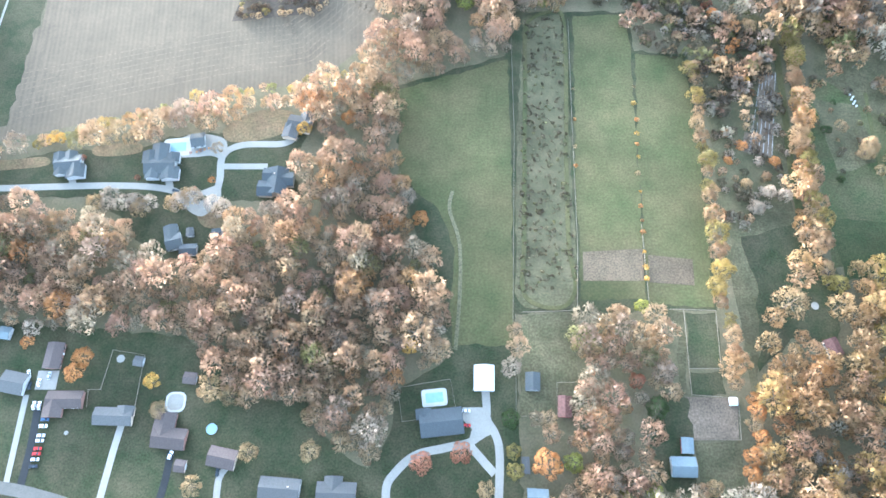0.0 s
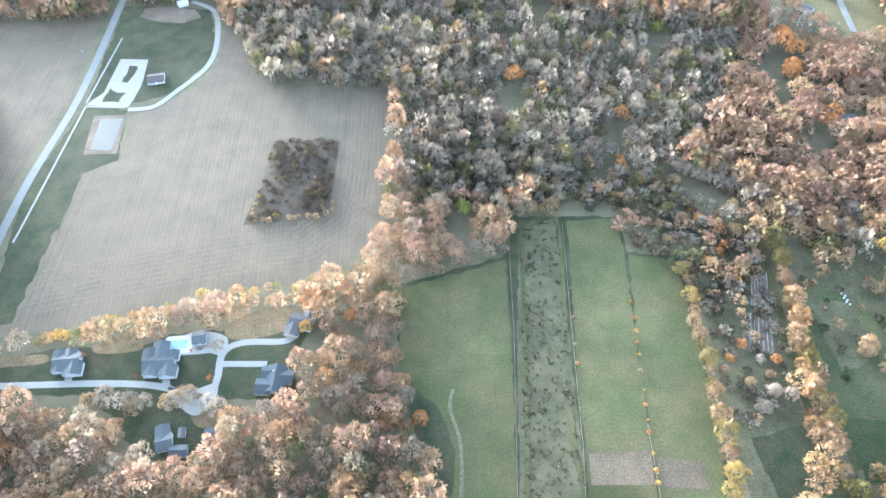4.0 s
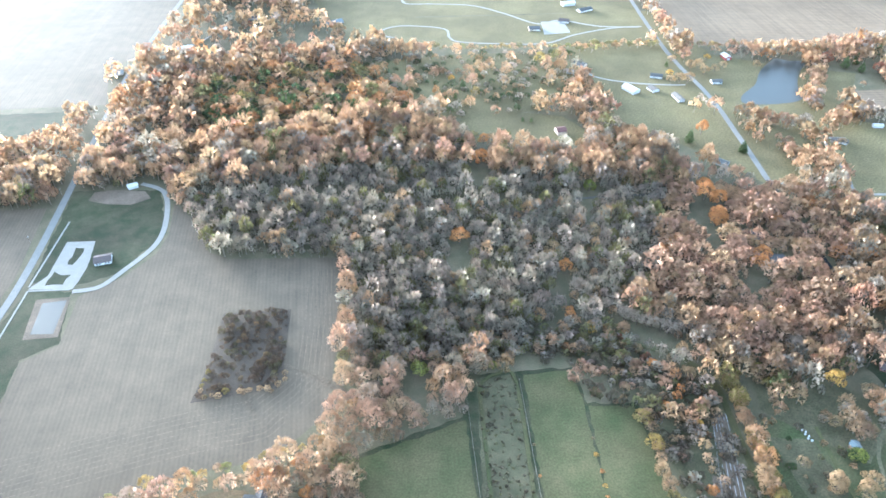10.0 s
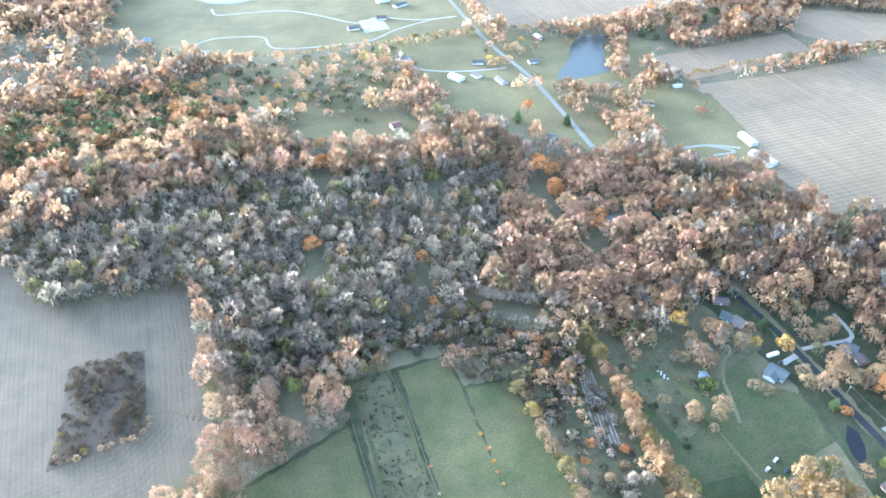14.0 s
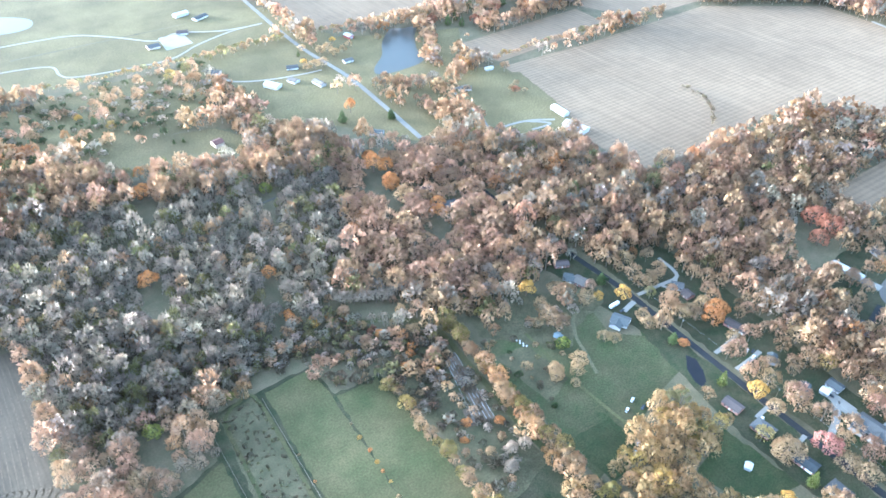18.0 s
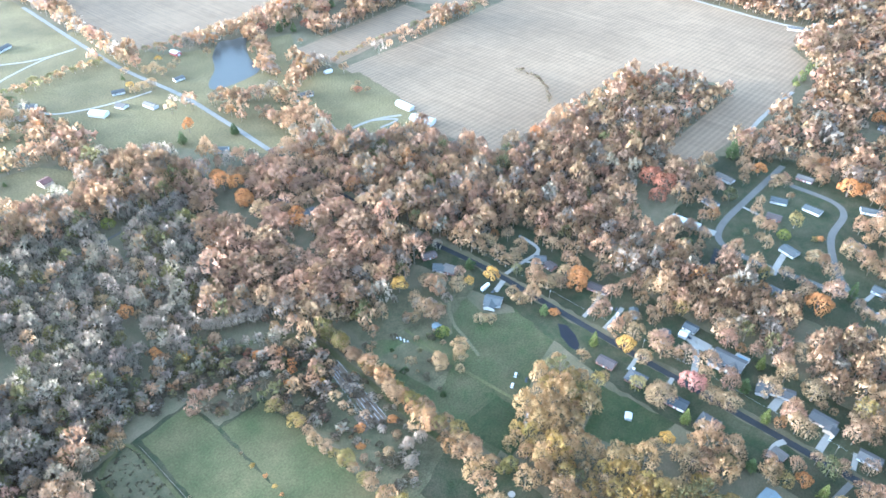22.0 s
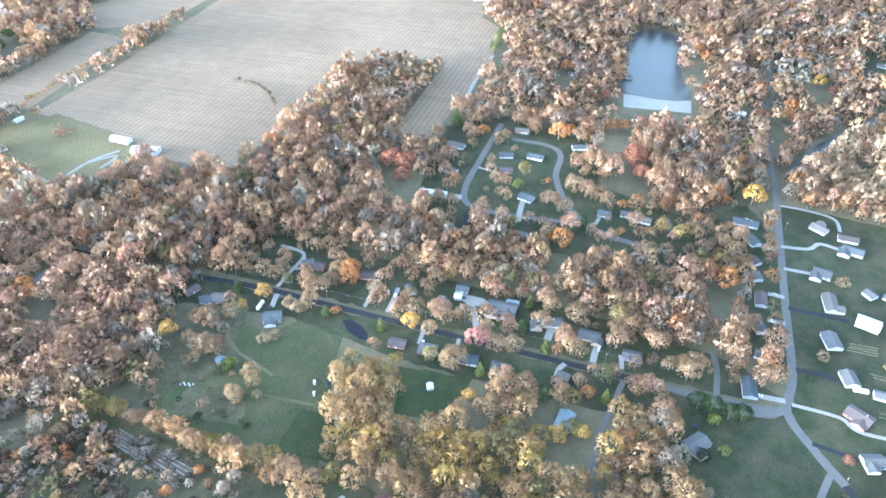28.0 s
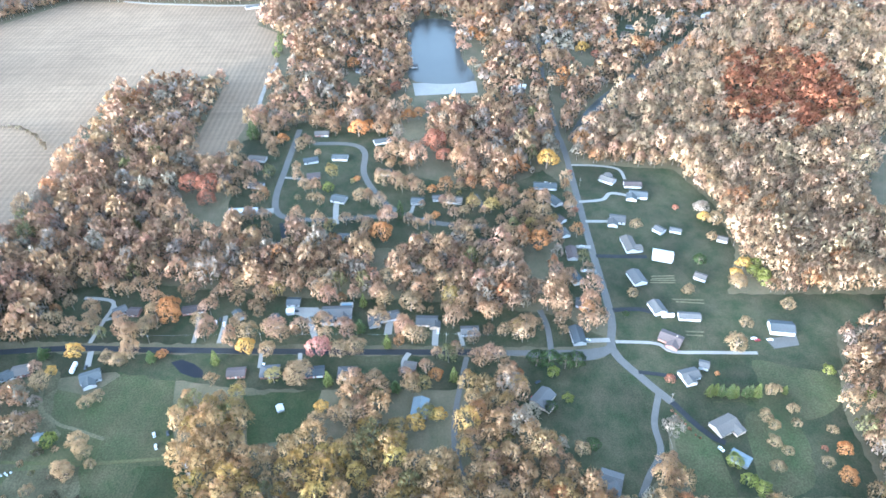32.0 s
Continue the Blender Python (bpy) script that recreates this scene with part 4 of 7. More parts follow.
def tree(kind, at, radius, height=1.0, label="", group=""):
    """One tree that stands alone: trunk and crown."""
    mat, text, sprays = KINDS[kind]
    variant = int(abs(at[0] * 7 + at[1] * 13)) % 3
    if (kind, variant) not in SHAPES:
        rng = random.Random(variant * 31 + len(kind))
        if kind in ("conifer", "fir"):
            co = conifer_template(rng, sprays)
            out = co - np.array([0, 0, 0.95], np.float32)
        else:
            t, bark, way = crown_template(rng, sprays, 4, 0.75 if kind in ("bare", "pale") else 0.12)
            co, out = t[bark:] * np.array([1, 1, 0.95], np.float32), way[bark:]
        SHAPES[(kind, variant)] = (sprays_mesh("crown", co, np.zeros((len(co), 3)), mat, out), trunk_mesh(variant, kind in ("conifer", "fir")))
    crown, trunk = SHAPES[(kind, variant)]
    ob = new("conifer" if kind in ("conifer", "fir") else "tree")
    ob.location = (at[0], at[1], 0)
    ob.rotation_euler[2] = (at[0] * 3.7 + at[1] * 1.3) % 6.283
    ob.scale = (radius, radius, radius * 0.95 * height)
    for name, me in (("trunk", trunk), ("crown", crown)):
        c = new(name, me)
        c.parent = ob
    tagged(ob, label or text + (" in the grass" if radius < 4 else " on open ground"), "tree", group)
    if kind not in ("bare", "pale") and radius > 3.5:
        CLEAR.append(("line", [(at[0] * 0.98, at[1] * 0.98), (at[0] * 0.92, at[1] * 0.92)], radius * 1.15))
    CLEAR.append(("line", [(at[0] - 0.1, at[1]), (at[0] + 0.1, at[1])], radius * (1.35 if kind not in ("bare", "pale") and radius > 4 else 0.9)))
    return ob


TINTS = {"bare": TAN, "olive": (0.36, 0.29, 0.11), "yellow": (0.58, 0.43, 0.15), "orange": (0.54, 0.32, 0.15), "pale": (0.55, 0.46, 0.36), "lime": (0.30, 0.30, 0.11), "red": RED}


def tree_row(kinds, pts, spacing, low, high, group, spread=2.0, seed=1, height=1.0):
    """Trees along a line, unevenly spaced: a short row as single trees, a long hedge as one."""
    rng = random.Random(seed)
    p = spline(pts, False, 12)
    walked, at = 0.0, []
    for a, b in zip(p[:-1], p[1:]):
        walked += (b - a).length
        while walked > spacing:
            walked -= spacing * rng.uniform(0.8, 1.2)
            q = a.lerp(b, rng.random())
            at.append((q.x + rng.uniform(-spread, spread), q.y + rng.uniform(-spread, spread)))
    if len(at) > 14 and all(k in TINTS for k in kinds):
        CLEAR.append(("line", [tuple(q) for q in p], high * 0.6))
        return woodland("hedge", np.array(at), [(kinds.count(k), TINTS[k]) for k in sorted(set(kinds))], "dense mixed " + group, (low + high) / 2, 420, seed, height)
    for q in at:
        tree(rng.choice(kinds), q, rng.uniform(low, high), height, group=group)


# hedges between the meadows
tree_row(["olive", "bare", "bare", "bare", "olive", "yellow"], [(169.9, 302.3), (167.8, 239.1), (167.1, 190.2), (166.4, 152.0), (164.4, 140.3), (167.9, 109.0), (165.3, 82.6)], 4.8, 3.4, 5.8, "hedge along the meadow", 2.5, 3)
tree_row(["bare", "olive", "bare"], [(240.5, 330.9), (236.8, 280.2), (234.8, 239.2), (232.9, 190.2), (230.7, 160.8)], 4.6, 4.4, 7.0, "hedge beyond the orchard", 3.0, 4)
tree_row(["orange", "yellow", "bare"], [(130, 297), (128, 250), (125, 199), (124, 162), (123, 134)], 11, 0.9, 1.9, "bushes along the fence line", 0.6, 5, 0.8)
tree_row(["bare", "orange"], [(89, 307), (88, 263), (85, 207)], 22, 0.8, 1.4, "bushes along the fence line", 0.5, 6, 0.8)
tree_row(["yellow", "lime", "olive", "bare"], [(-268.0, 243.0), (-247.1, 248.4), (-205.1, 261.9), (-150.0, 276.0), (-104.1, 283.2), (-69.5, 292.9), (-50.7, 313.2)], 9, 2.4, 4.2, "yellow shrubs at the field edge", 4.0, 7)
tree_row(["fir", "fir", "conifer"], [(326.1, -202.0), (323.8, -219.9), (323.1, -239.5)], 4.6, 4.2, 5.2, "evergreen screen beside a house", 1.0, 8, 1.3)
tree_row(["fir", "bare"], [(324.5, -244.2), (325.8, -264.3)], 6, 3.4, 4.6, "evergreen screen beside a house", 1.0, 9, 1.2)

# trees that catch the eye
tree("orange", (143, 411), 3.6)
tree("yellow", (156, 393), 3.6)
tree("orange", (168, 388), 3.6)
tree("red", (174, 377), 3)
tree("red", (187, 355), 2.6)
tree("orange", (191, 347), 4)
tree("orange", (204, 321), 4)
tree("orange", (188, 308), 3.6)
tree("bare", (214, 337), 4.5)
tree("orange", (214, 227), 3.6)
tree("pale", (195, 193), 5)
tree("pale", (215, 201), 4.5)
tree("pale", (206, 204), 4.5)
tree("bare", (193, 210), 4)
tree("orange", (195, 238), 3.6)
tree("orange", (184, 228), 3.2)
tree("green", (247, 263), 2.8)
tree("green", (252, 251), 3)
tree("green", (254, 214), 2.4)
tree("bare", (273, 232), 6)
tree("bare", (281, 220), 4)
tree("bare", (297, 233), 7)
tree("green", (298, 253), 6)
tree("pale", (307, 355), 7)
tree("bare", (261, 448), 6)
tree("pale", (306, 351), 7)
tree("orange", (63, 512), 9)
tree("orange", (103, 657), 8)
tree("orange", (110, 692), 7)
tree("orange", (326, 551), 9)
tree("orange", (314, 519), 8)
tree("pale", (68, 603), 8)
tree("lime", (205, 587), 7)
tree("yellow", (453, -272), 6)
tree("yellow", (464, -283), 7)
tree("lime", (455, -288), 6)
tree("lime", (442, -293), 6)
tree("bare", (440, -271), 6)
tree("bare", (434, -223), 4)
tree("orange", (854, -191), 10)
tree("orange", (829, -184), 9)
tree("yellow", (937, -232), 10)
tree("red", (921, -248), 7)
tree("orange", (997, -82), 10)
tree("orange", (981, -93), 9)
tree("orange", (897, 85), 9)
tree("red", (826, 27), 8)
tree("orange", (746, 12), 9)
tree("orange", (754, -1), 8)
tree("orange", (726, 57), 8)
tree("red", (678, -19), 10)
tree("bare", (418, 869), 7)
tree("bare", (429, 868), 8)
tree("bare", (431, 851), 7)
tree("bare", (448, 857), 6)
tree("yellow", (452, 896), 5)
tree("bare", (463, 867), 6)
tree("bare", (510, 864), 6)
tree("conifer", (389, 880), 4)
tree("bare", (401, 893), 6)
tree("yellow", (382, 850), 5)
tree("bare", (388, 828), 8)
tree("bare", (399, 827), 8)
tree("bare", (377, 830), 6)
tree("red", (667, 835), 8)
tree("red", (611, 870), 9)
tree("conifer", (630, 853), 8)
tree("conifer", (652, 864), 8)
tree("conifer", (645, 838), 7)
tree("conifer", (754, 872), 8)
tree("green", (781, 883), 9)
tree("conifer", (700, 891), 8)
tree("yellow", (90, 859), 5)
tree("conifer", (103, 837), 6)
tree("conifer", (78, 813), 4)
tree("conifer", (90, 809), 4)
tree("conifer", (164, 742), 3)
tree("conifer", (174, 739), 3)
tree("green", (140, 708), 4)
tree("orange", (98, 651), 8)
tree("conifer", (396, 647), 6)
tree("bare", (561, 621), 5)
tree("bare", (572, 609), 4)
tree("bare", (577, 631), 4)
tree("bare", (514, 654), 5)
tree("orange", (322, 578), 8)
tree("orange", (315, 525), 9)
tree("orange", (331, 464), 8)
tree("pale", (283, 637), 8)
tree("pale", (390, 431), 8)
tree("lime", (15.8, 354.9), 6.8, 1.0)
tree("orange", (-205.4, 97.3), 6.2)
tree("orange", (-209.1, 88.2), 5.8)
tree("red", (-12.0, 39.7), 6.3, 0.9)
tree("red", (9.4, 44.5), 6.0, 0.9)
tree("orange", (55.8, 38.5), 8.2)
tree("lime", (70.8, 39.2), 5.6)
tree("green", (37.1, 62.7), 5.6)
tree("green", (119.2, 68.9), 6.4)
tree("lime", (117.1, 128.3), 4.6)
tree("yellow", (-19.3, 103.9), 4.6)
tree("orange", (-13.7, 185.5), 5.0)
tree("orange", (-62.2, 258.6), 5.2)
tree("yellow", (-91.5, 250.5), 5.0)
tree("pale", (-5.4, 114.0), 6.5)
tree("pale", (-22.7, 200.3), 6.0)
tree("pale", (-39.9, 55.3), 10.0)
tree("pale", (38.6, 91.4), 6.0)
tree("bare", (22.7, 25.3), 5.0)
tree("bare", (-72.5, 45.1), 6.0)
tree("bare", (-74.9, 64.7), 4.6)
tree("bare", (-129.9, 78.8), 8.0)
tree("bare", (-118.4, 75.6), 6.5)
tree("yellow", (-165.4, 83.8), 4.6)
tree("bare", (-158.7, 68.0), 5.0)
tree("bare", (-105.9, 45.2), 5.5)
tree("bare", (-134.3, 27.6), 5.5)
tree("orange", (-241.3, 106.8), 4.0)
tree("pale", (-238.6, 115.2), 6.0)
tree("olive", (38.1, 45.3), 4.5)
tree("olive", (38.9, 34.9), 5.0)
tree("lime", (96.5, 22.0), 4.0)
tree("lime", (113.3, 23.4), 5.0)
tree("bare", (145.3, 26.3), 5.0)
tree("red", (110.0, 84.3), 4.6)
tree("orange", (215.1, 225.6), 3.0)
tree("orange", (193.0, 239.5), 3.2)
tree("orange", (185.1, 226.8), 2.4)
tree("pale", (196.2, 191.9), 4.6, 1.3)
tree("pale", (215.7, 201.8), 4.2, 1.3)
tree("pale", (206.1, 203.8), 4.0, 1.3)
tree("bare", (203.1, 128.7), 10.0)
tree("green", (254.6, 251.2), 2.6)
tree("green", (262.4, 272.8), 2.2)
tree("green", (255.9, 214.5), 2.2)
tree("bare", (276.9, 237.0), 6.5)
tree("orange", (199.0, 315.2), 3.8)
tree("orange", (192.4, 346.2), 4.0)
tree("orange", (142.2, 404.2), 4.4)
tree("yellow", (155.4, 386.4), 3.8)
tree("orange", (178.2, 381.3), 3.0)
tree("pale", (65.1, 427.4), 8.0)
tree("pale", (0.2, 408.5), 7.0)
tree("orange", (151.5, 464.6), 6.5)
tree("bare", (140.2, 480.3), 6.5)
tree("yellow", (316.8, 315.6), 7.2, 1.25)
tree("lime", (299.2, 252.9), 6.0)
tree("yellow", (379.5, 265.0), 6.6, 1.2)
tree("yellow", (363.2, 276.5), 4.6)
tree("green", (381.1, 288.6), 4.6)
tree("conifer", (373.6, 206.6), 5.6)
tree("orange", (379.1, 199.2), 3.6)
tree("pale", (308.6, 355.2), 5.0, 1.3)
tree("bare", (293.9, 231.5), 5.2)
tree("bare", (278.0, 237.2), 5.0)
tree("orange", (309.7, 517.1), 8.5)
tree("orange", (322.0, 450.6), 8.5)
tree("orange", (315.8, 559.9), 11.0)
tree("red", (604.8, 231.3), 12.0)
tree("red", (600.1, 212.4), 12.5)
tree("red", (581.8, 211.2), 9.0)
tree("orange", (363.5, 690.1), 7.0, 1.5)
tree("conifer", (343.2, 673.9), 8.0)
tree("conifer", (394.6, 647.9), 7.0)
tree("red", (560.7, 614.3), 5.5)
tree("orange", (416.7, 201.6), 9.0)
tree("bare", (420.3, 215.4), 9.0)
tree("bare", (349.3, 94.5), 8.5)
tree("pink", (375.4, 80.3), 9.5)
tree("bare", (347.7, 92.4), 11.0)
tree("fir", (344.7, 70.3), 5.0, 1.5)
tree("conifer", (399.4, 49.9), 6.5)
tree("fir", (380.6, 27.9), 5.0, 1.5)
tree("yellow", (380.3, 136.1), 7.5)
tree("fir", (368.5, 157.1), 5.0, 1.5)
tree("orange", (377.0, 200.9), 3.8)
tree("conifer", (379.4, 289.6), 6.0)
tree("fir", (345.0, -21.8), 5.0, 1.5)
tree("orange", (348.0, -9.0), 5.5)
tree("conifer", (337.6, 20.9), 6.0, 0.9)
tree("orange", (327.6, 28.9), 3.4)
tree("yellow", (320.7, 72.6), 5.5)
tree("bare", (311.8, 51.7), 10.0)
tree("bare", (308.6, 74.9), 7.0)
tree("green", (358.5, -85.1), 8.0)
tree("green", (355.9, -93.7), 8.5, 1.1)
tree("green", (354.9, -106.3), 7.5, 1.1)
tree("green", (356.2, -115.1), 8.0)
tree("lime", (346.7, -95.7), 4.8, 1.2)
tree("green", (315.2, -89.4), 5.0)
tree("lime", (323.3, -102.5), 4.4)
tree("green", (283.0, -112.5), 5.0)
tree("bare", (279.4, -104.0), 6.0)
tree("bare", (367.8, -240.8), 9.0)
tree("orange", (343.8, -218.6), 2.0)
tree("red", (338.6, -180.9), 4.0)
tree("bare", (392.9, -258.2), 6.0)
tree("bare", (301.5, -237.8), 5.2)
tree("bare", (294.1, -240.8), 4.4)
tree("bare", (308.0, -259.5), 4.4)
tree("bare", (295.9, -257.4), 3.6)
tree("bare", (280.4, -235.1), 5.0)
tree("bare", (273.4, -241.7), 4.0)
tree("bare", (261.6, -229.2), 5.0)
tree("bare", (263.8, -264.0), 4.5)
tree("bare", (289.3, -279.4), 4.0)
tree("orange", (272.7, -279.1), 5.6)
tree("orange", (251.5, -271.2), 6.5)
tree("red", (275.3, -268.0), 2.4)
tree("lime", (340.9, -300.9), 4.6, 1.2)
tree("lime", (317.6, -320.4), 4.6, 1.2)
tree("lime", (266.3, -202.5), 6.0)
tree("lime", (251.8, -206.4), 5.5)
tree("lime", (245.0, -212.8), 5.5)
tree("green", (408.9, -165.3), 3.0)
tree("green", (472.8, -246.7), 6.0)
tree("bare", (437.0, -226.9), 4.5)
tree("lime", (463.6, -292.8), 6.5)
tree("lime", (449.8, -295.8), 6.0)
tree("orange", (517.2, 36.3), 11.0)
tree("red", (676.9, -18.1), 14.0)
tree("red", (656.1, -26.6), 9.0)
tree("conifer", (552.1, 19.4), 6.5, 1.5)
tree("conifer", (713.4, 187.7), 11.0)
tree("yellow", (638.1, -136.1), 12.0)
tree("orange", (633.1, -112.7), 5.0)
tree("orange", (696.7, 152.2), 8.0)
tree("orange", (715.0, 68.0), 11.0)
tree("orange", (595.6, -12.7), 5.0)
tree("orange", (550.3, -15.3), 4.5)
tree("orange", (618.5, 64.7), 4.0)
tree("lime", (600.5, 92.3), 6.0)
tree("bare", (582.6, 59.7), 8.0)
tree("bare", (609.0, 36.2), 9.5)
tree("bare", (689.6, 129.3), 8.0)
tree("bare", (440.7, -268.8), 8.0)
tree("red", (625.0, -158.6), 3.0)
tree("red", (556.1, -151.6), 3.4)
tree("bare", (526.8, -203.7), 6.0)
tree("red", (556.2, -250.7), 3.4)
tree("pale", (549.2, -273.0), 8.0)
for k in range(7):
    tree("conifer" if k % 3 else "lime", ((936, 189)[0] + k * 13, (936, 189)[1] + (k % 2) * 6 + 4), 4.0 + k % 3, 1.2, group="evergreens at the field corner")

tree_row(["bare", "bare", "orange"], [(174.0, 79.2), (171.3, 45.3), (164.3, 22.0)], 7, 4, 6, "hedge beside the paddocks", 3, 14)
tree_row(["bare", "pale"], [(-194.9, 199.4), (-219.6, 198.6), (-128.8, 195.4)], 9, 5, 7, "trees round the estate lawns", 5, 15)
tree_row(["bare", "olive", "bare"], [(-147.8, 345.4), (-117.3, 348.4), (-88.6, 350.8), (-86.4, 368.8)], 6, 1.8, 3.0, "golden bushes at the hollow's edge", 2, 16)
tree_row(["olive", "bare"], [(-147.8, 345.4), (-142.9, 373.2)], 6, 1.8, 3.0, "golden bushes at the hollow's edge", 2, 17)
tree_row(["bare", "bare", "olive"], [(235.5, 162.6), (229.4, 146.6), (238.0, 135.4)], 7, 4, 6, "trees at the pasture's corner", 3, 18)
tree_row(["pale"], [(178, 406), (196, 391), (215, 381), (226, 378)], 4.6, 4.6, 5.6, "row of pale bare trees at the wood's edge", 1.5, 19, 1.5)
CLEAR.append(("line", [(168, 400), (188, 382), (205, 371), (219, 365)], 7))
tree("red", (174.6, 376.4), 3.6)
tree("red", (190.6, 357.0), 2.6)
tree("bare", (167.6, 384.8), 3.8)
tree("orange", (188.9, 306.8), 3.6)
tree("yellow", (206.2, 290.4), 3)
tree("orange", (83.8, 372.6), 3)
tree("yellow", (89.2, 400.7), 3.2)
tree("bare", (102.2, 382.1), 3.6)
tree("lime", (70.6, 356.4), 4)
tree("bare", (145.3, 489.1), 7.5)
tree("bare", (189.8, 511.6), 7)
tree("bare", (192.4, 209.5), 3.6)
tree("bare", (207.0, 215.4), 3.2)
tree("bare", (262.2, 252.9), 4.5)
tree("bare", (214.3, 333.8), 5.5)
tree("pale", (48.9, 384.3), 5)
tree("pale", (26.9, 373.6), 5)
tree("bare", (372.7, 63.4), 9)
tree("bare", (375.7, 53.0), 9)
tree("fir", (428.0, 48.7), 4.8, 1.5)
tree("bare", (395.6, 136.8), 8)
tree("bare", (401.0, 121.6), 7)
tree("bare", (376.8, 119.1), 7)
tree("bare", (452.0, 149.7), 9)
tree("orange", (424.0, 205.1), 10)
tree("bare", (409.4, 176.2), 8)
tree("bare", (459.5, 87.8), 9)
tree("bare", (455.9, 28.2), 9)
tree("bare", (422.0, 9.4), 10)
tree("yellow", (403.0, 102.1), 3)
tree("olive", (311.1, -1.6), 7)
tree("yellow", (303.8, 6.9), 7)
tree("yellow", (310.3, -9.5), 6)
tree("bare", (701.6, -189.5), 9)
tree("bare", (432.0, -177.0), 5)
tree("bare", (446.5, -114.7), 7)
tree("bare", (427.7, -140.0), 7)
tree("bare", (544.2, -117.2), 9)
tree("orange", (500.4, -108.1), 11)
tree("bare", (412.4, -301.0), 6)
tree("yellow", (536.5, -271.8), 6)
tree("bare", (530.7, -280.2), 8)
tree("bare", (519.3, -295.1), 9)
tree("bare", (506.7, -270.0), 5)
tree("bare", (503.7, -313.8), 6)
tree("olive", (-263.4, 239.6), 4)
tree("yellow", (-256.6, 242.6), 4)
tree("yellow", (-250.1, 244.5), 3.6)
tree("red", (-233.7, 230.2), 2.2)
tree("red", (-196.4, 215.6), 2)
tree("orange", (-148.2, 213.6), 2.4)
tree("bare", (-217.5, 243.2), 6)
tree("bare", (-202.7, 243.2), 6)
tree("bare", (-188.7, 192.0), 6)
tree("bare", (-168.1, 195.9), 6)
tree("red", (-158.6, 208.0), 1.6)
tree("bare", (-146.8, 236.6), 4)
tree_row(["red"], [(315, -174), (300, -181), (288, -188)], 3.2, 0.8, 1.3, "low red shrubs along a driveway", 0.4, 41, 0.8)
tree_row(["red", "orange"], [(-168, 235), (-160, 236), (-153, 239)], 3.0, 0.8, 1.3, "low red shrubs along a terrace", 0.4, 42, 0.8)
tree_row(["bare", "bare", "orange"], [(243.4, 334.2), (239.3, 289.3), (233.6, 243.5), (227.0, 203.9), (221.1, 168.2)], 5.5, 4.2, 6.2, "trees beside the planting strip", 3.0, 43)
tree_row(["bare", "olive", "bare"], [(267.3, 316.3), (264.9, 335.5), (262.5, 355.4)], 6, 3.5, 5.5, "trees beside the planting strip", 3.0, 44)
tree("bare", (289.3, 226.7), 5.5)
tree("bare", (273.1, 232.4), 4.5)
tree("bare", (299.4, 281.7), 5)
tree("bare", (331.4, 239.7), 6)
tree("bare", (337.0, 234.0), 5.5)
tree("bare", (316.7, 272.2), 7)
tree("bare", (343.0, 295.2), 8)
tree("bare", (350.8, 279.7), 7.5)
tree("bare", (338.1, 303.8), 7)
tree("bare", (370.0, 229.1), 7)
tree("bare", (374.2, 238.6), 6)
tree("bare", (415.1, 295.9), 8)
tree("bare", (409.6, 262.1), 7)
tree("bare", (400.4, 221.8), 8)
tree("bare", (408.6, 219.5), 7)


# ---- buildings ----
ROOFS = {
    "grey": material("grey_shingles", (0.090, 0.088, 0.086), (0.072, 0.071, 0.069), 1.2, rough=0.9, fine=3.0, grit=0.1, vary=0.12),
    "blue": material("blue_grey_shingles", (0.075, 0.080, 0.081), (0.061, 0.066, 0.067), 1.2, rough=0.85, fine=3.0, grit=0.1, vary=0.12),
    "brown": material("brown_shingles", (0.090, 0.073, 0.067), (0.069, 0.056, 0.053), 1.2, rough=0.9, fine=3.0, grit=0.1, vary=0.12),
    "dark": material("dark_shingles", (0.058, 0.064, 0.069), (0.046, 0.052, 0.056), 1.2, rough=0.85, fine=3.0, grit=0.1, vary=0.12),
    "tan": material("tan_shingles", (0.120, 0.105, 0.092), (0.092, 0.084, 0.075), 1.2, rough=0.9, fine=3.0, grit=0.1, vary=0.12),
    "white": material("white_sheet_metal", (0.46, 0.46, 0.45), (0.42, 0.42, 0.41), 0.3, rough=0.5, fine=1.0, grit=0.06),
    "pale blue": material("pale_blue_sheet_metal", (0.13, 0.155, 0.168), (0.115, 0.137, 0.15), 0.3, rough=0.45, fine=1.0, grit=0.06),
    "rusty": material("rusty_sheet_metal", (0.129, 0.068, 0.058), (0.095, 0.051, 0.044), 0.6, rough=0.6, fine=1.0),
}
WALLS = {
    "white": material("white_siding", (0.44, 0.44, 0.44), (0.38, 0.38, 0.38), 0.8, rough=0.7),
    "brick": material("red_brick", (0.26, 0.15, 0.12), (0.21, 0.12, 0.10), 2.0, rough=0.9),
    "tan": material("tan_siding", (0.46, 0.38, 0.30), (0.40, 0.33, 0.26), 0.8, rough=0.8),
    "grey": material("grey_siding", (0.42, 0.43, 0.44), (0.36, 0.37, 0.38), 0.8, rough=0.8),
    "barn red": material("barn_red_boards", (0.28, 0.08, 0.07), (0.22, 0.07, 0.06), 1.0, rough=0.85),
}
PANE = material("window_glass", (0.03, 0.04, 0.05), (0.04, 0.05, 0.06), 0.5, rough=0.08)
PANE.node_tree.nodes["Principled BSDF"].inputs["Specular IOR Level"].default_value = 0.6
BOXES = {}


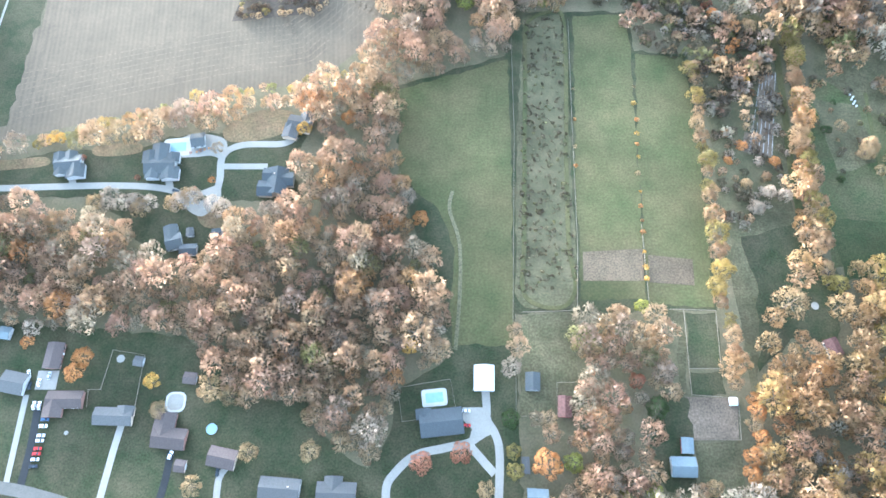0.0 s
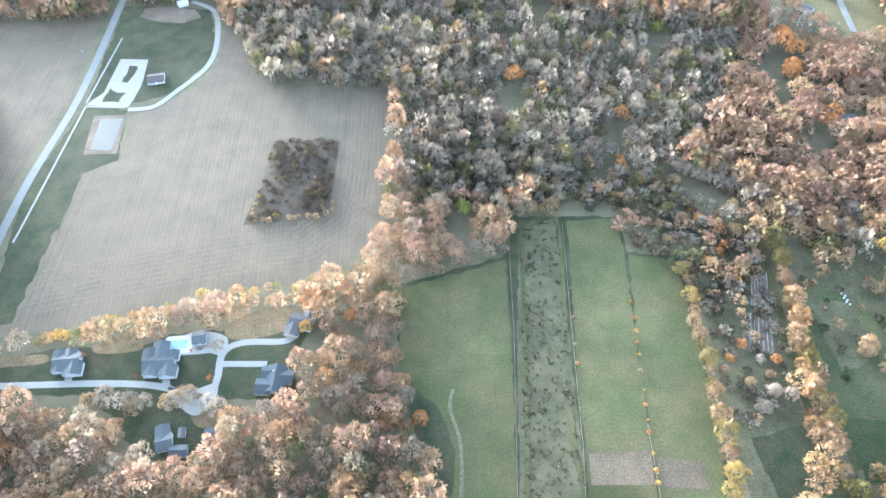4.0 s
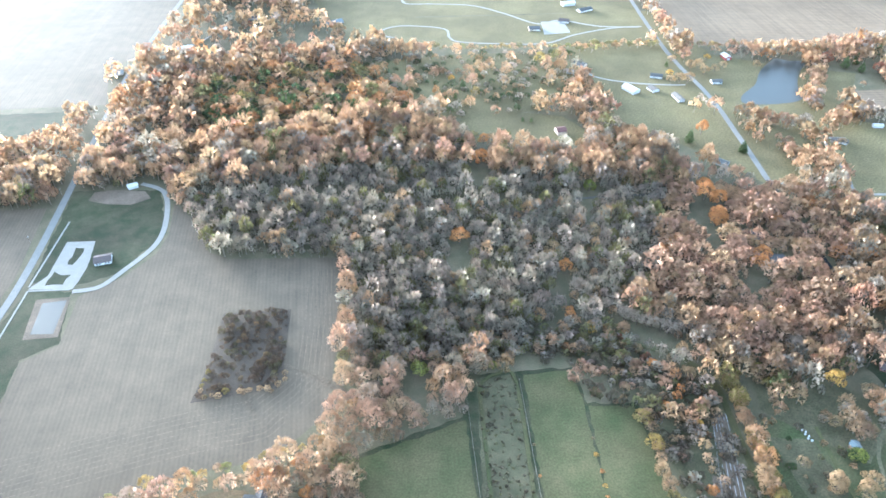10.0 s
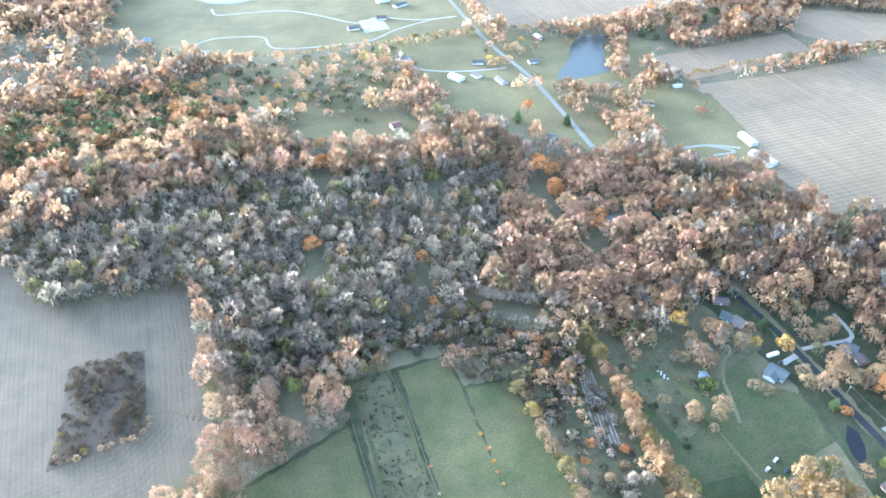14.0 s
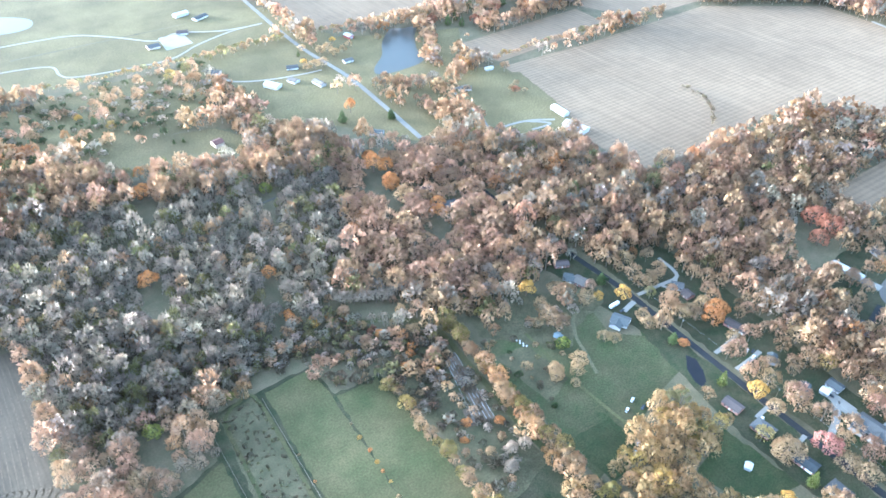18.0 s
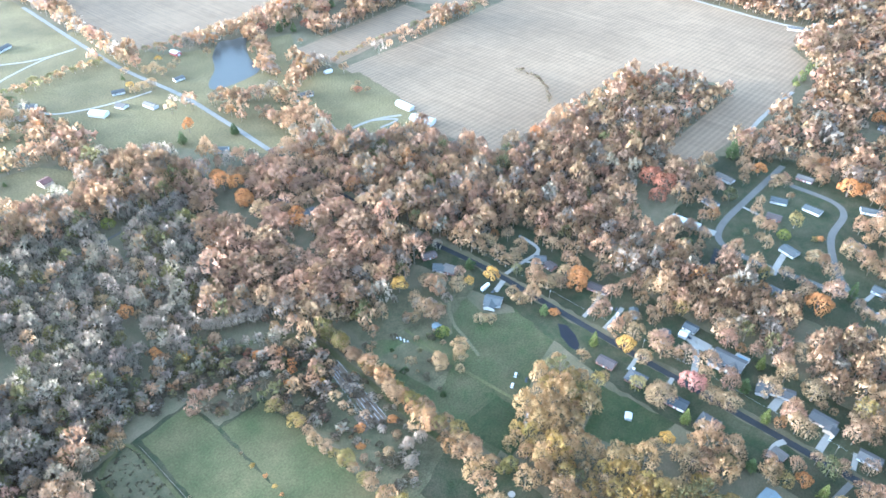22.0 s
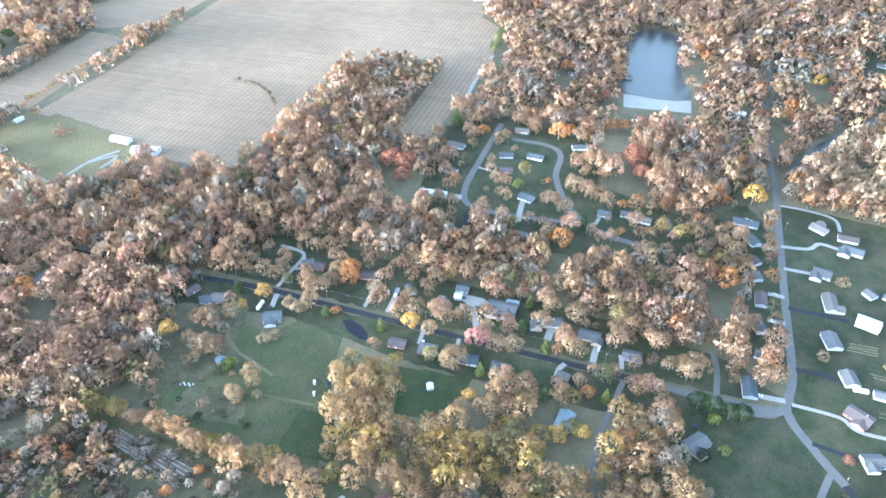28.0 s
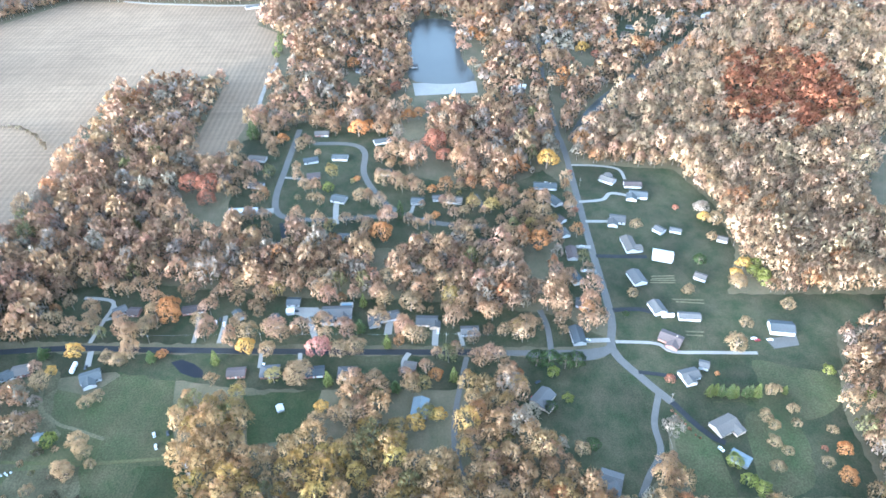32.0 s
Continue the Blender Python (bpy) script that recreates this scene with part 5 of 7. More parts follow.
def box(bm, lo, hi):
    vs = [bm.verts.new((x, y, z)) for x in (lo[0], hi[0]) for y in (lo[1], hi[1]) for z in (lo[2], hi[2])]
    for f in ((0, 1, 3, 2), (4, 6, 7, 5), (0, 4, 5, 1), (2, 3, 7, 6), (0, 2, 6, 4), (1, 5, 7, 3)):
        bm.faces.new([vs[k] for k in f])


def gable_walls(length, width, h, rise):
    bm = bmesh.new()
    L, W = length / 2, width / 2
    prof = [(-W, 0), (W, 0), (W, h), (0, h + rise), (-W, h)]
    ends = [[bm.verts.new((x, y, z)) for y, z in prof] for x in (-L, L)]
    bm.faces.new(ends[0])
    bm.faces.new(ends[1][::-1])
    for k in range(5):
        bm.faces.new((ends[0][k], ends[1][k], ends[1][(k + 1) % 5], ends[0][(k + 1) % 5]))
    bmesh.ops.recalc_face_normals(bm, faces=bm.faces)
    return bm


def gable_roof(length, width, h, rise, over=0.5, thick=0.22):
    bm = bmesh.new()
    L, W = length / 2 + over, width / 2 + over
    drop = rise * over / (width / 2)
    low, top = h - drop, h + rise
    prof = [(-W, low), (0, top), (W, low), (W, low + thick), (0, top + thick), (-W, low + thick)]
    ends = [[bm.verts.new((x, y, z)) for y, z in prof] for x in (-L, L)]
    for e in ends:
        bm.faces.new((e[0], e[1], e[4], e[5]))
        bm.faces.new((e[1], e[2], e[3], e[4]))
    for k in range(6):
        bm.faces.new((ends[0][k], ends[1][k], ends[1][(k + 1) % 6], ends[0][(k + 1) % 6]))
    bmesh.ops.recalc_face_normals(bm, faces=bm.faces)
    return bm


def hip_roof(length, width, h, rise, over=0.6, thick=0.22):
    bm = bmesh.new()
    L, W = length / 2 + over, width / 2 + over
    base = [bm.verts.new((x, y, z)) for z in (h - 0.25, h - 0.25 + thick) for x, y in ((-L, -W), (L, -W), (L, W), (-L, W))]
    a, b = bm.verts.new((-max(L - W, 0.5), 0, h + rise)), bm.verts.new((max(L - W, 0.5), 0, h + rise))
    bm.faces.new(base[:4])
    for k in range(4):
        bm.faces.new((base[k], base[(k + 1) % 4], base[4 + (k + 1) % 4], base[4 + k]))
    bm.faces.new((base[4], base[5], b, a))
    bm.faces.new((base[6], base[7], a, b))
    bm.faces.new((base[5], base[6], b))
    bm.faces.new((base[7], base[4], a))
    bmesh.ops.recalc_face_normals(bm, faces=bm.faces)
    return bm


def fitting(name, size, mat, parent, at, turn=0.0):
    """A small box-shaped part, whose mesh is shared by all of its size."""
    key = (name, size, mat.name)
    if key not in BOXES:
        bm = bmesh.new()
        box(bm, (-size[0] / 2, -size[1] / 2, 0), (size[0] / 2, size[1] / 2, size[2]))
        bmesh.ops.recalc_face_normals(bm, faces=bm.faces)
        me = bpy.data.meshes.new(name)
        bm.to_mesh(me)
        bm.free()
        me.materials.append(mat)
        BOXES[key] = me
    ob = new(name, BOXES[key])
    ob.parent = parent
    ob.location = at
    ob.rotation_euler[2] = turn
    return ob


def house(a, b, width, roof="grey", wall="tan", wings=(), h=2.9, hip=False, chimney=True, windows=3, where="among the trees", name="house", garage=True):
    """A house whose ridge runs from a to b. wings: (place along the ridge, side, length, width)."""
    a, b = Vector(a), Vector(b)
    length = max((b - a).length, width * 0.75)
    mid = (a + b) / 2
    ob = new(name)
    ob.location = (mid.x, mid.y, 0)
    ob.rotation_euler[2] = math.atan2(b.y - a.y, b.x - a.x)
    width *= 0.83
    rise = width * 0.2
    rm, wm = ROOFS[roof], WALLS[wall]
    if hip:
        bm = bmesh.new()
        box(bm, (-length / 2, -width / 2, 0), (length / 2, width / 2, h - 0.03))
        bmesh.ops.recalc_face_normals(bm, faces=bm.faces)
        part("wall", bm, wm, ob)
        part("roof", hip_roof(length, width, h, rise), rm, ob)
    else:
        part("wall", gable_walls(length, width, h, rise), wm, ob)
        part("roof", gable_roof(length, width, h + 0.02, rise), rm, ob)
    for at, side, reach, across in wings:
        turn = Matrix.Translation((at * length, side * (width / 2 + reach / 2 - 2.0), 0)) @ Matrix.Rotation(radians(90), 4, "Z")
        for pname, pbm, pm in (("wall", gable_walls(reach + 4.0, across, h - 0.05, across * 0.2), wm), ("roof", gable_roof(reach + 4.0, across, h - 0.04, across * 0.2), rm)):
            p = part(pname, pbm, pm, ob)
            p.matrix_local = turn
    for side in (-1, 1):
        taken = [w[0] for w in wings if w[1] == side]
        for k in range(windows):
            x = ((k + 0.5) / windows - 0.5) * 0.86
            if any(abs(x - q) * length < 5 for q in taken):
                continue
            if side < 0 and k == windows // 2:
                fitting("door", (1.1, 0.12, 2.1), WHITE, ob, (x * length, side * (width / 2 + 0.03), 0.02))
                continue
            if garage and side < 0 and k == windows - 1 and length > 15:
                fitting("garage_door", (4.6, 0.12, 2.2), WHITE, ob, (x * length, side * (width / 2 + 0.03), 0.02))
                continue
            w = fitting("window", (1.7, 0.10, 1.4), WHITE, ob, (x * length, side * (width / 2 + 0.03), 0.95))
            fitting("pane", (1.45, 0.06, 1.15), PANE, w, (0, side * 0.04, 0.12))
    if chimney and length > 17 and int(abs(mid.x * 3 + mid.y)) % 3 == 0:
        fitting("chimney", (0.8, 0.8, h + rise + 0.7), WALLS["tan"], ob, (length * 0.22, width * 0.12, 0))
    CLEAR.append(("line", [tuple(a.xy), tuple(b.xy)], width / 2 + 3.5))
    return tagged(ob, f"{wall}-walled {name} with {roof} {'hipped' if hip else 'gabled'} roof {where}", name)


def barn(a, b, width, roof="white", wall="white", h=3.6, where="on open ground", name="barn"):
    """A shed or barn with a big door at one end."""
    ob = house(a, b, width, roof, wall, h=h, chimney=False, windows=0, name=name)
    length = max((Vector(b) - Vector(a)).length, width * 0.75)
    d = fitting("door", (0.14, round(min(width * 0.5, 4.0), 1), round(h * 0.8, 1)), WALLS["grey"], ob, (length / 2 + 0.03, 0, 0.02))
    return tagged(ob, f"{'small ' if width < 6 else ''}{wall}-walled {name} with {roof} roof {where}", name)


LANE = "beside the lane"
house((355.5, 253.5), (361.1, 240.6), 13, "blue", "white", [(-0.1, -1, 5, 9)], where=LANE)
house((365.3, 306.7), (368.2, 295.5), 11, "tan", "brick", where=LANE)
house((359.5, 314.4), (363.7, 308.4), 9, "blue", "white", where=LANE)
house((420.4, 81.7), (420.8, 57.9), 15, "grey", "white", [(-0.28, -1, 7, 10), (0.22, -1, 6, 9)], where=LANE, hip=False, h=3.2)
house((434.8, 112.2), (434.5, 101.8), 10, "dark", "white", name="garage", where="beside a concrete court")
barn((423.6, 111.2), (424.1, 105.3), 7, "white", "white", 3, "beside a concrete court", "carport")
house((418.3, 120.9), (406.3, 115.1), 9, "blue", "white", where=LANE)
house((410.7, 43.7), (416.4, 19.2), 11, "grey", "white", [(-0.35, -1, 4, 9)], where=LANE)
house((408.6, 5.0), (407.3, -11.8), 12, "grey", "tan", [(0.4, -1, 3, 8)], where=LANE)
house((395.1, -30.2), (395.2, -44.1), 11, "grey", "grey", where=LANE)
house((358.2, 121.9), (358.8, 108.2), 13, "grey", "brick", hip=True, where=LANE)
house((358.1, 146.5), (358.7, 133.3), 10, "brown", "brick", where=LANE)
house((354.9, 63.9), (354.4, 50.4), 13, "grey", "white", hip=True, where=LANE)
house((356.5, 89.9), (357.6, 74.6), 11, "dark", "brick", where=LANE)
house((328.0, 2.1), (312.5, 4.7), 13, "pale blue", "grey", windows=0, chimney=False, name="workshop", where="under the trees")
house((331.8, -90.4), (319.8, -79.6), 14, "grey", "tan", [(0.2, 1, 5, 9)], where="in a grove")
house((360.9, 14.8), (358.9, 5.9), 9, "tan", "brick", where=LANE)
house((427.1, 196.5), (429.8, 178.4), 10, "brown", "brick", where=LANE)
house((424.8, 152.6), (416.6, 146.5), 8, "blue", "grey", where=LANE)
house((426.5, 251.9), (432.3, 243.7), 10, "grey", "white", where=LANE)
house((428.1, 240.1), (427.1, 231.2), 10, "brown", "brick", where=LANE)
STREET = "beside the straight street"
house((615.1, -189.8), (606.0, -202.0), 12, "tan", "white", [(-0.2, 1, 5, 8)], where=STREET)
house((601.4, -210.9), (599.7, -228.1), 11, "brown", "white", where=STREET)
house((584.6, -212.0), (579.9, -229.2), 13, "blue", "white", [(-0.35, -1, 6, 10)], where=STREET)
house((542.6, -182.9), (539.3, -196.9), 14, "grey", "white", [(-0.3, -1, 6, 9)], where=STREET)
house((511.8, -190.7), (490.6, -192.2), 13, "tan", "white", [(0.3, 1, 4, 8)], where=STREET)
barn((485.9, -209.0), (480.4, -225.4), 15, "white", "white", 4, "beside a dark driveway")
house((463.0, -184.7), (446.4, -188.3), 14, "grey", "grey", where=STREET)
barn((526.1, -222.4), (518.7, -228.4), 10, "grey", "grey", 3, "on a lawn", "shed")
barn((523.3, -235.9), (519.4, -245.5), 7, "grey", "white", 2.6, "on a lawn", "shed")
barn((456.5, -238.1), (451.0, -246.2), 9, "tan", "grey", 3, "on a lawn", "shed")
barn((507.8, -275.9), (504.0, -284.2), 8, "tan", "white", 3, "at the wood's edge", "carport")
house((423.4, -192.2), (409.6, -195.4), 13, "grey", "white", where=STREET)
house((406.2, -208.5), (404.2, -225.5), 9, "grey", "white", where="on a lawn", name="garage")
house((386.0, -187.7), (376.2, -201.8), 14, "brown", "brick", [(0.2, -1, 4, 9)], where=STREET)
house((342.0, -190.8), (345.3, -204.1), 12, "grey", "white", [(-0.2, -1, 4, 8)], where=STREET)
barn((353.9, -208.5), (351.4, -214.6), 9, "grey", "grey", 3, "behind a house", "shed")
barn((390.5, -277.1), (387.3, -294.9), 15, "dark", "white", 4.2, "on a gravel yard")
house((293.2, -199.6), (300.7, -215.8), 15, "tan", "tan", [(0.3, -1, 4, 8)], where="by a dark driveway")
barn((274.1, -203.5), (265.9, -212.9), 10, "pale blue", "white", 3.4, "behind a house")
house((260.5, -112.8), (255.0, -125.5), 14, "grey", "white", [(0.2, -1, 5, 9)], where="in a grove")
house((602.7, -117.5), (599.8, -140.4), 12, "blue", "white", where=STREET)
house((580.5, -129.7), (567.3, -137.8), 12, "blue", "grey", where=STREET)
house((546.4, -131.5), (538.8, -137.3), 10, "brown", "white", where=STREET)
house((526.3, -132.9), (515.6, -135.9), 10, "grey", "white", where=STREET)
house((498.5, -136.4), (482.1, -136.0), 11, "brown", "white", where=STREET)
house((463.5, -131.1), (449.1, -135.2), 11, "dark", "white", where=STREET)
house((425.8, -127.9), (423.3, -139.7), 11, "grey", "grey", where=STREET)
house((396.1, -121.4), (378.0, -122.4), 12, "dark", "white", where="at the street corner")
LOOP = "beside the loop street"
house((658.5, 124.6), (662.6, 109.8), 11, "dark", "white", where=LOOP)
house((628.7, 117.6), (630.4, 104.2), 11, "brown", "brick", where=LOOP)
house((587.6, 87.7), (583.1, 73.8), 13, "blue", "white", where=LOOP)
house((667.8, 184.9), (664.7, 166.1), 11, "tan", "white", where=LOOP)
house((615.8, 175.7), (612.0, 160.7), 11, "grey", "white", where=LOOP)
house((579.7, 8.5), (578.2, -3.8), 11, "blue", "white", where=LOOP)
house((583.9, -13.0), (583.4, -24.3), 10, "grey", "white", where=LOOP)
house((580.4, -26.5), (577.8, -42.1), 11, "tan", "grey", where=LOOP)
house((519.2, 7.7), (515.2, -8.0), 11, "blue", "grey", where=LOOP)
house((516.3, -23.7), (511.5, -37.1), 11, "brown", "brick", where=LOOP)
house((510.0, -53.7), (505.4, -64.7), 11, "brown", "brick", where=LOOP)
house((513.6, 131.0), (503.2, 121.3), 11, "dark", "grey", where=LOOP)
house((697.2, 50.0), (703.0, 32.4), 11, "blue", "grey", where=LOOP)
house((634.9, 44.1), (633.2, 29.8), 11, "blue", "grey", where=LOOP)
house((719.2, 118.7), (719.9, 102.7), 11, "tan", "brick", where=LOOP)
house((666.8, 94.3), (665.0, 77.6), 11, "blue", "white", where=LOOP)
house((522.7, 77.0), (521.3, 64.3), 10, "grey", "grey", where=LOOP)
house((567.3, 186.5), (568.2, 159.3), 9, "white", "white", name="garage", windows=0, chimney=False, where="beside a concrete yard")
# houses beyond the pond and along its shores
FARWOOD = "in deep woods"
for q in ((888.7, 73.9), (816.6, -128.2), (951.2, -144.9), (949.4, -194.6), (1030.6, -332.6), (1054.7, -449.0), (1010.0, 30.3)):
    house((q[0] - 2, q[1] - 7), (q[0] + 2, q[1] + 7), 11, "grey", "white", where=FARWOOD)
house((616.5, -452.7), (596.2, -466.5), 12, "brown", "brick", where=FARWOOD)
house((860.0, -566.7), (849.9, -599.9), 13, "grey", "grey", where=FARWOOD)
house((903.3, 13.5), (902.2, -1.3), 11, "grey", "white", where="beside the far pond")
house((1136.4, 272.9), (1146.3, 246.9), 11, "grey", "white", where="at the far field's corner")
house((1170.8, 246.4), (1182.9, 221.1), 11, "white", "white", where="at the far field's corner")
house((834, -140), (837, -125), 10, "white", "white", where=FARWOOD)
house((1116, -103), (1119, -88), 10, "grey", "white", where=FARWOOD)
house((1065, -222), (1068, -207), 10, "grey", "white", where=FARWOOD)
house((977, -202), (980, -187), 10, "white", "white", where=FARWOOD)
house((960, -223), (963, -208), 10, "grey", "white", where=FARWOOD)
house((967, -156), (970, -141), 10, "white", "white", where=FARWOOD)
house((1031, -334), (1034, -319), 10, "grey", "white", where=FARWOOD)
house((1070, -440), (1073, -425), 10, "tan", "white", where=FARWOOD)
house((721, -130), (724, -115), 10, "white", "white", where=FARWOOD)
barn((1069, -451), (1079, -462), 13, "white", "white", 4, "in a far clearing")
# the farm on the north road
barn((572.4, 555.6), (570.7, 531.2), 11, "white", "white", 4, "beside a tilled field")
barn((554.8, 515.7), (559.8, 487.2), 17, "white", "white", 4.5, "beside a tilled field")
house((498.6, 514.6), (519.7, 513.2), 14, "dark", "brick", hip=True, where="in a farmyard")
house((507.9, 664.9), (522.7, 656.2), 10, "tan", "tan", where="above a curving driveway")
barn((574.0, 691.6), (584.7, 689.5), 7, "white", "white", 3, "at the field's edge", "trailer")
house((356.8, 633.0), (367.2, 622.1), 12, "blue", "grey", where="beside the north road")
barn((197.6, 709.9), (208.5, 711.7), 14, "rusty", "tan", 4.5, "in a clearing")
barn((313.0, 820.9), (322.7, 802.4), 14, "white", "white", 4, "beside a farm drive")
house((344.7, 817.0), (349.1, 804.0), 12, "tan", "white", where="beside a farm drive")
house((357.2, 852.0), (371.9, 846.6), 12, "grey", "white", where="beside a farm drive")
barn((369.0, 793.4), (371.8, 774.0), 10, "tan", "white", 3.4, "beside a farm drive")
house((266.5, 901.6), (277.5, 889.3), 14, "grey", "tan", where="by a farm drive")
barn((248.5, 872.5), (257.0, 871.3), 8, "white", "white", 3, "beside a farm drive", "shed")
barn((481.4, 907.7), (482.6, 893.2), 11, "white", "barn red", 4, "near the pond")
house((430.6, 825.2), (444.0, 824.4), 10, "grey", "white", where="near the pond")
house((365.9, 561.9), (376.9, 560.4), 9, "grey", "white", where="beside the north road")
house((335.7, 462.7), (351.0, 460.1), 14, "grey", "tan", where=FARWOOD)
house((330.1, 501.5), (346.0, 493.9), 13, "brown", "tan", where=FARWOOD)
house((359.8, 310.5), (364.1, 304.7), 10, "blue", "white", where=LANE)
house((364.1, 306.1), (367.1, 294.6), 11, "tan", "brick", where=LANE)
barn((303.4, 265.8), (305.4, 260.4), 6, "pale blue", "grey", 3, "beside a conifer", "shed")
house((363.2, 330.7), (374.8, 325.0), 9, "brown", "brick", where=LANE)
# the far north
house((226, 1031), (243, 1031), 16, "grey", "tan", where="beside a paved court")
house((280.0, 1061.5), (294.7, 1056.3), 14, "brown", "white", where="beside a farm track")
barn((300.2, 1131.4), (321.6, 1136.1), 14, "white", "white", 4, "beside a farm track")
house((320.6, 1099.8), (342.8, 1109.4), 13, "grey", "white", where="beside a farm track")
house((-79.8, 1078.3), (-58.3, 1089.9), 15, "pale blue", "grey", where="in far woods")
house((-291.3, 999.9), (-269.9, 1003.6), 14, "white", "white", where="beside the west road")
house((-365.1, 921.7), (-346.8, 925.0), 13, "pale blue", "white", where="beside the west road")
house((-252.2, 1066.2), (-231.3, 1070.4), 14, "white", "white", where="in far woods")
house((-211.5, 1114.0), (-189.7, 1118.5), 14, "grey", "white", where="in far woods")
barn((-267.8, 634.5), (-258.8, 638.7), 8, "white", "white", 3.2, "by a gravel track", "shed")
house((-266.1, 513.9), (-252.1, 516.9), 14, "brown", "white", name="station", where="beside a parking lot", windows=5)
barn((-500.6, 803.9), (-483.6, 788.4), 16, "pale blue", "white", 5, "on a paved lot")
barn((-511.2, 746.4), (-482.2, 718.9), 20, "pale blue", "white", 6, "on a paved lot")
# the estate
EST = "beside the long concrete drive"
house((-249.9, 224.5), (-233.9, 226.2), 13, "blue", "white", [(-0.36, 1, 3, 8), (0.05, 1, 3, 8), (0.3, -1, 5, 11), (-0.3, -1, 2, 7)], where=EST, h=3.6)
house((-191.8, 223.7), (-172.7, 224.5), 15, "blue", "white", [(-0.38, 1, 4, 9), (-0.05, 1, 9, 10), (0.34, -1, 4, 11), (-0.25, -1, 3, 8), (0.38, 1, 2, 8)], where=EST, h=3.8)
house((-165.0, 242.8), (-156.7, 244.1), 11, "blue", "white", where="beside a pool terrace")
house((-106.5, 203.4), (-105.7, 221.6), 15, "dark", "tan", [(-0.3, 1, 5, 10), (0.25, 1, 3, 8), (0.1, -1, 4, 9)], where=EST, h=3.6)
house((-102.2, 256.8), (-87.8, 254.2), 13, "grey", "tan", [(-0.3, -1, 6, 9), (0.25, 1, 3, 8)], where=EST, h=3.6)
house((-170.5, 169.7), (-161.8, 172.0), 12, "blue", "white", [(-0.1, 1, 6, 8)], where="at the wood's edge")
house((-161.2, 165.3), (-151.6, 165.6), 8, "dark", "white", windows=2, chimney=False, where="at the wood's edge", name="annexe")
barn((-142.8, 175.9), (-137.3, 176.7), 7, "dark", "white", 3, "at the wood's edge", "shed")
barn((-157.6, 179.8), (-157.0, 174.8), 4.5, "grey", "white", 2.4, "on a lawn", "shed")
# the houses by the south-west street
SW = "beside a green lawn"
house((-225.0, 91.9), (-224.5, 106.4), 11, "brown", "brick", where=SW, windows=4)
house((-251.0, 84.8), (-237.6, 82.2), 14, "grey", "white", where=SW)
house((-223.0, 73.9), (-203.4, 73.9), 11, "brown", "brick", [(-0.3, -1, 5, 10)], where=SW)
house((-194.7, 64.9), (-173.8, 64.3), 11, "grey", "tan", [(0.3, 1, 1, 9)], where=SW)
house((-160.2, 53.6), (-142.3, 51.8), 13, "brown", "brick", [(-0.25, 1, 8, 11)], where=SW)
barn((-145.6, 38.3), (-140.6, 37.7), 7, "brown", "tan", 2.8, "beside a dark driveway", "shed")
house((-127.9, 43.7), (-113.4, 40.7), 12, "brown", "tan", where=SW)
house((-98.6, 27.1), (-77.3, 25.3), 13, "grey", "white", where=SW)
house((-67.6, 24.2), (-47.1, 23.6), 13, "grey", "brick", [(-0.1, 1, 3, 9)], where=SW)
barn((-147.6, 86.5), (-141.0, 85.8), 7, "brown", "tan", 2.6, "on a lawn", "shed")
barn((-177.6, 96.3), (-172.9, 95.6), 6, "grey", "grey", 2.6, "in a fenced yard", "shed")
barn((-259.0, 113.1), (-253.6, 112.4), 8, "pale blue", "white", 2.8, "on a lawn", "shed")
# the house with the pool and the paddocks
house((-12.6, 60.1), (10.5, 62.6), 17, "dark", "white", [(-0.4, 1, 1, 8)], where="beside a pool", windows=5)
barn((23.1, 79.0), (23.4, 92.9), 13, "white", "white", 4, "by a pale drive")
barn((50.6, 79.2), (51.0, 88.8), 9, "blue", "grey", 3.4, "in a brown paddock")
barn((67.8, 64.4), (68.5, 75.4), 8, "rusty", "barn red", 3.4, "beside a paddock")
barn((133.9, 44.8), (134.4, 52.6), 7, "pale blue", "barn red", 3, "on a lawn", "shed")
barn((124.1, 37.6), (136.9, 37.3), 12, "pale blue", "grey", 3.4, "on a lawn")
barn((161.6, 72.9), (165.1, 72.9), 4.5, "white", "grey", 2.4, "beside a paddock", "shed")
barn((44.9, 42.4), (45.1, 34.2), 4, "grey", "white", 2.4, "under the trees", "trailer")
house((45.3, 22.0), (55.8, 21.4), 10, "pale blue", "grey", where="beside a short drive")
house((224.9, 108.7), (227.7, 99.3), 9, "rusty", "tan", where="in an orchard", chimney=False)
barn((230.7, 150.8), (233.7, 150.1), 4, "grey", "white", 2.4, "in an orchard", "shed")


# ---- vehicles ----
PAINT = {n: material(n + "_car_paint", c, c, 1.0, rough=0.3) for n, c in {"white": (0.75, 0.75, 0.76), "silver": (0.45, 0.46, 0.48), "dark": (0.03, 0.035, 0.045), "red": (0.30, 0.03, 0.03), "blue": (0.06, 0.10, 0.18)}.items()}
RUBBER = material("tyre_rubber", (0.02, 0.02, 0.02), (0.03, 0.03, 0.03), 5.0)
FIRST = {}


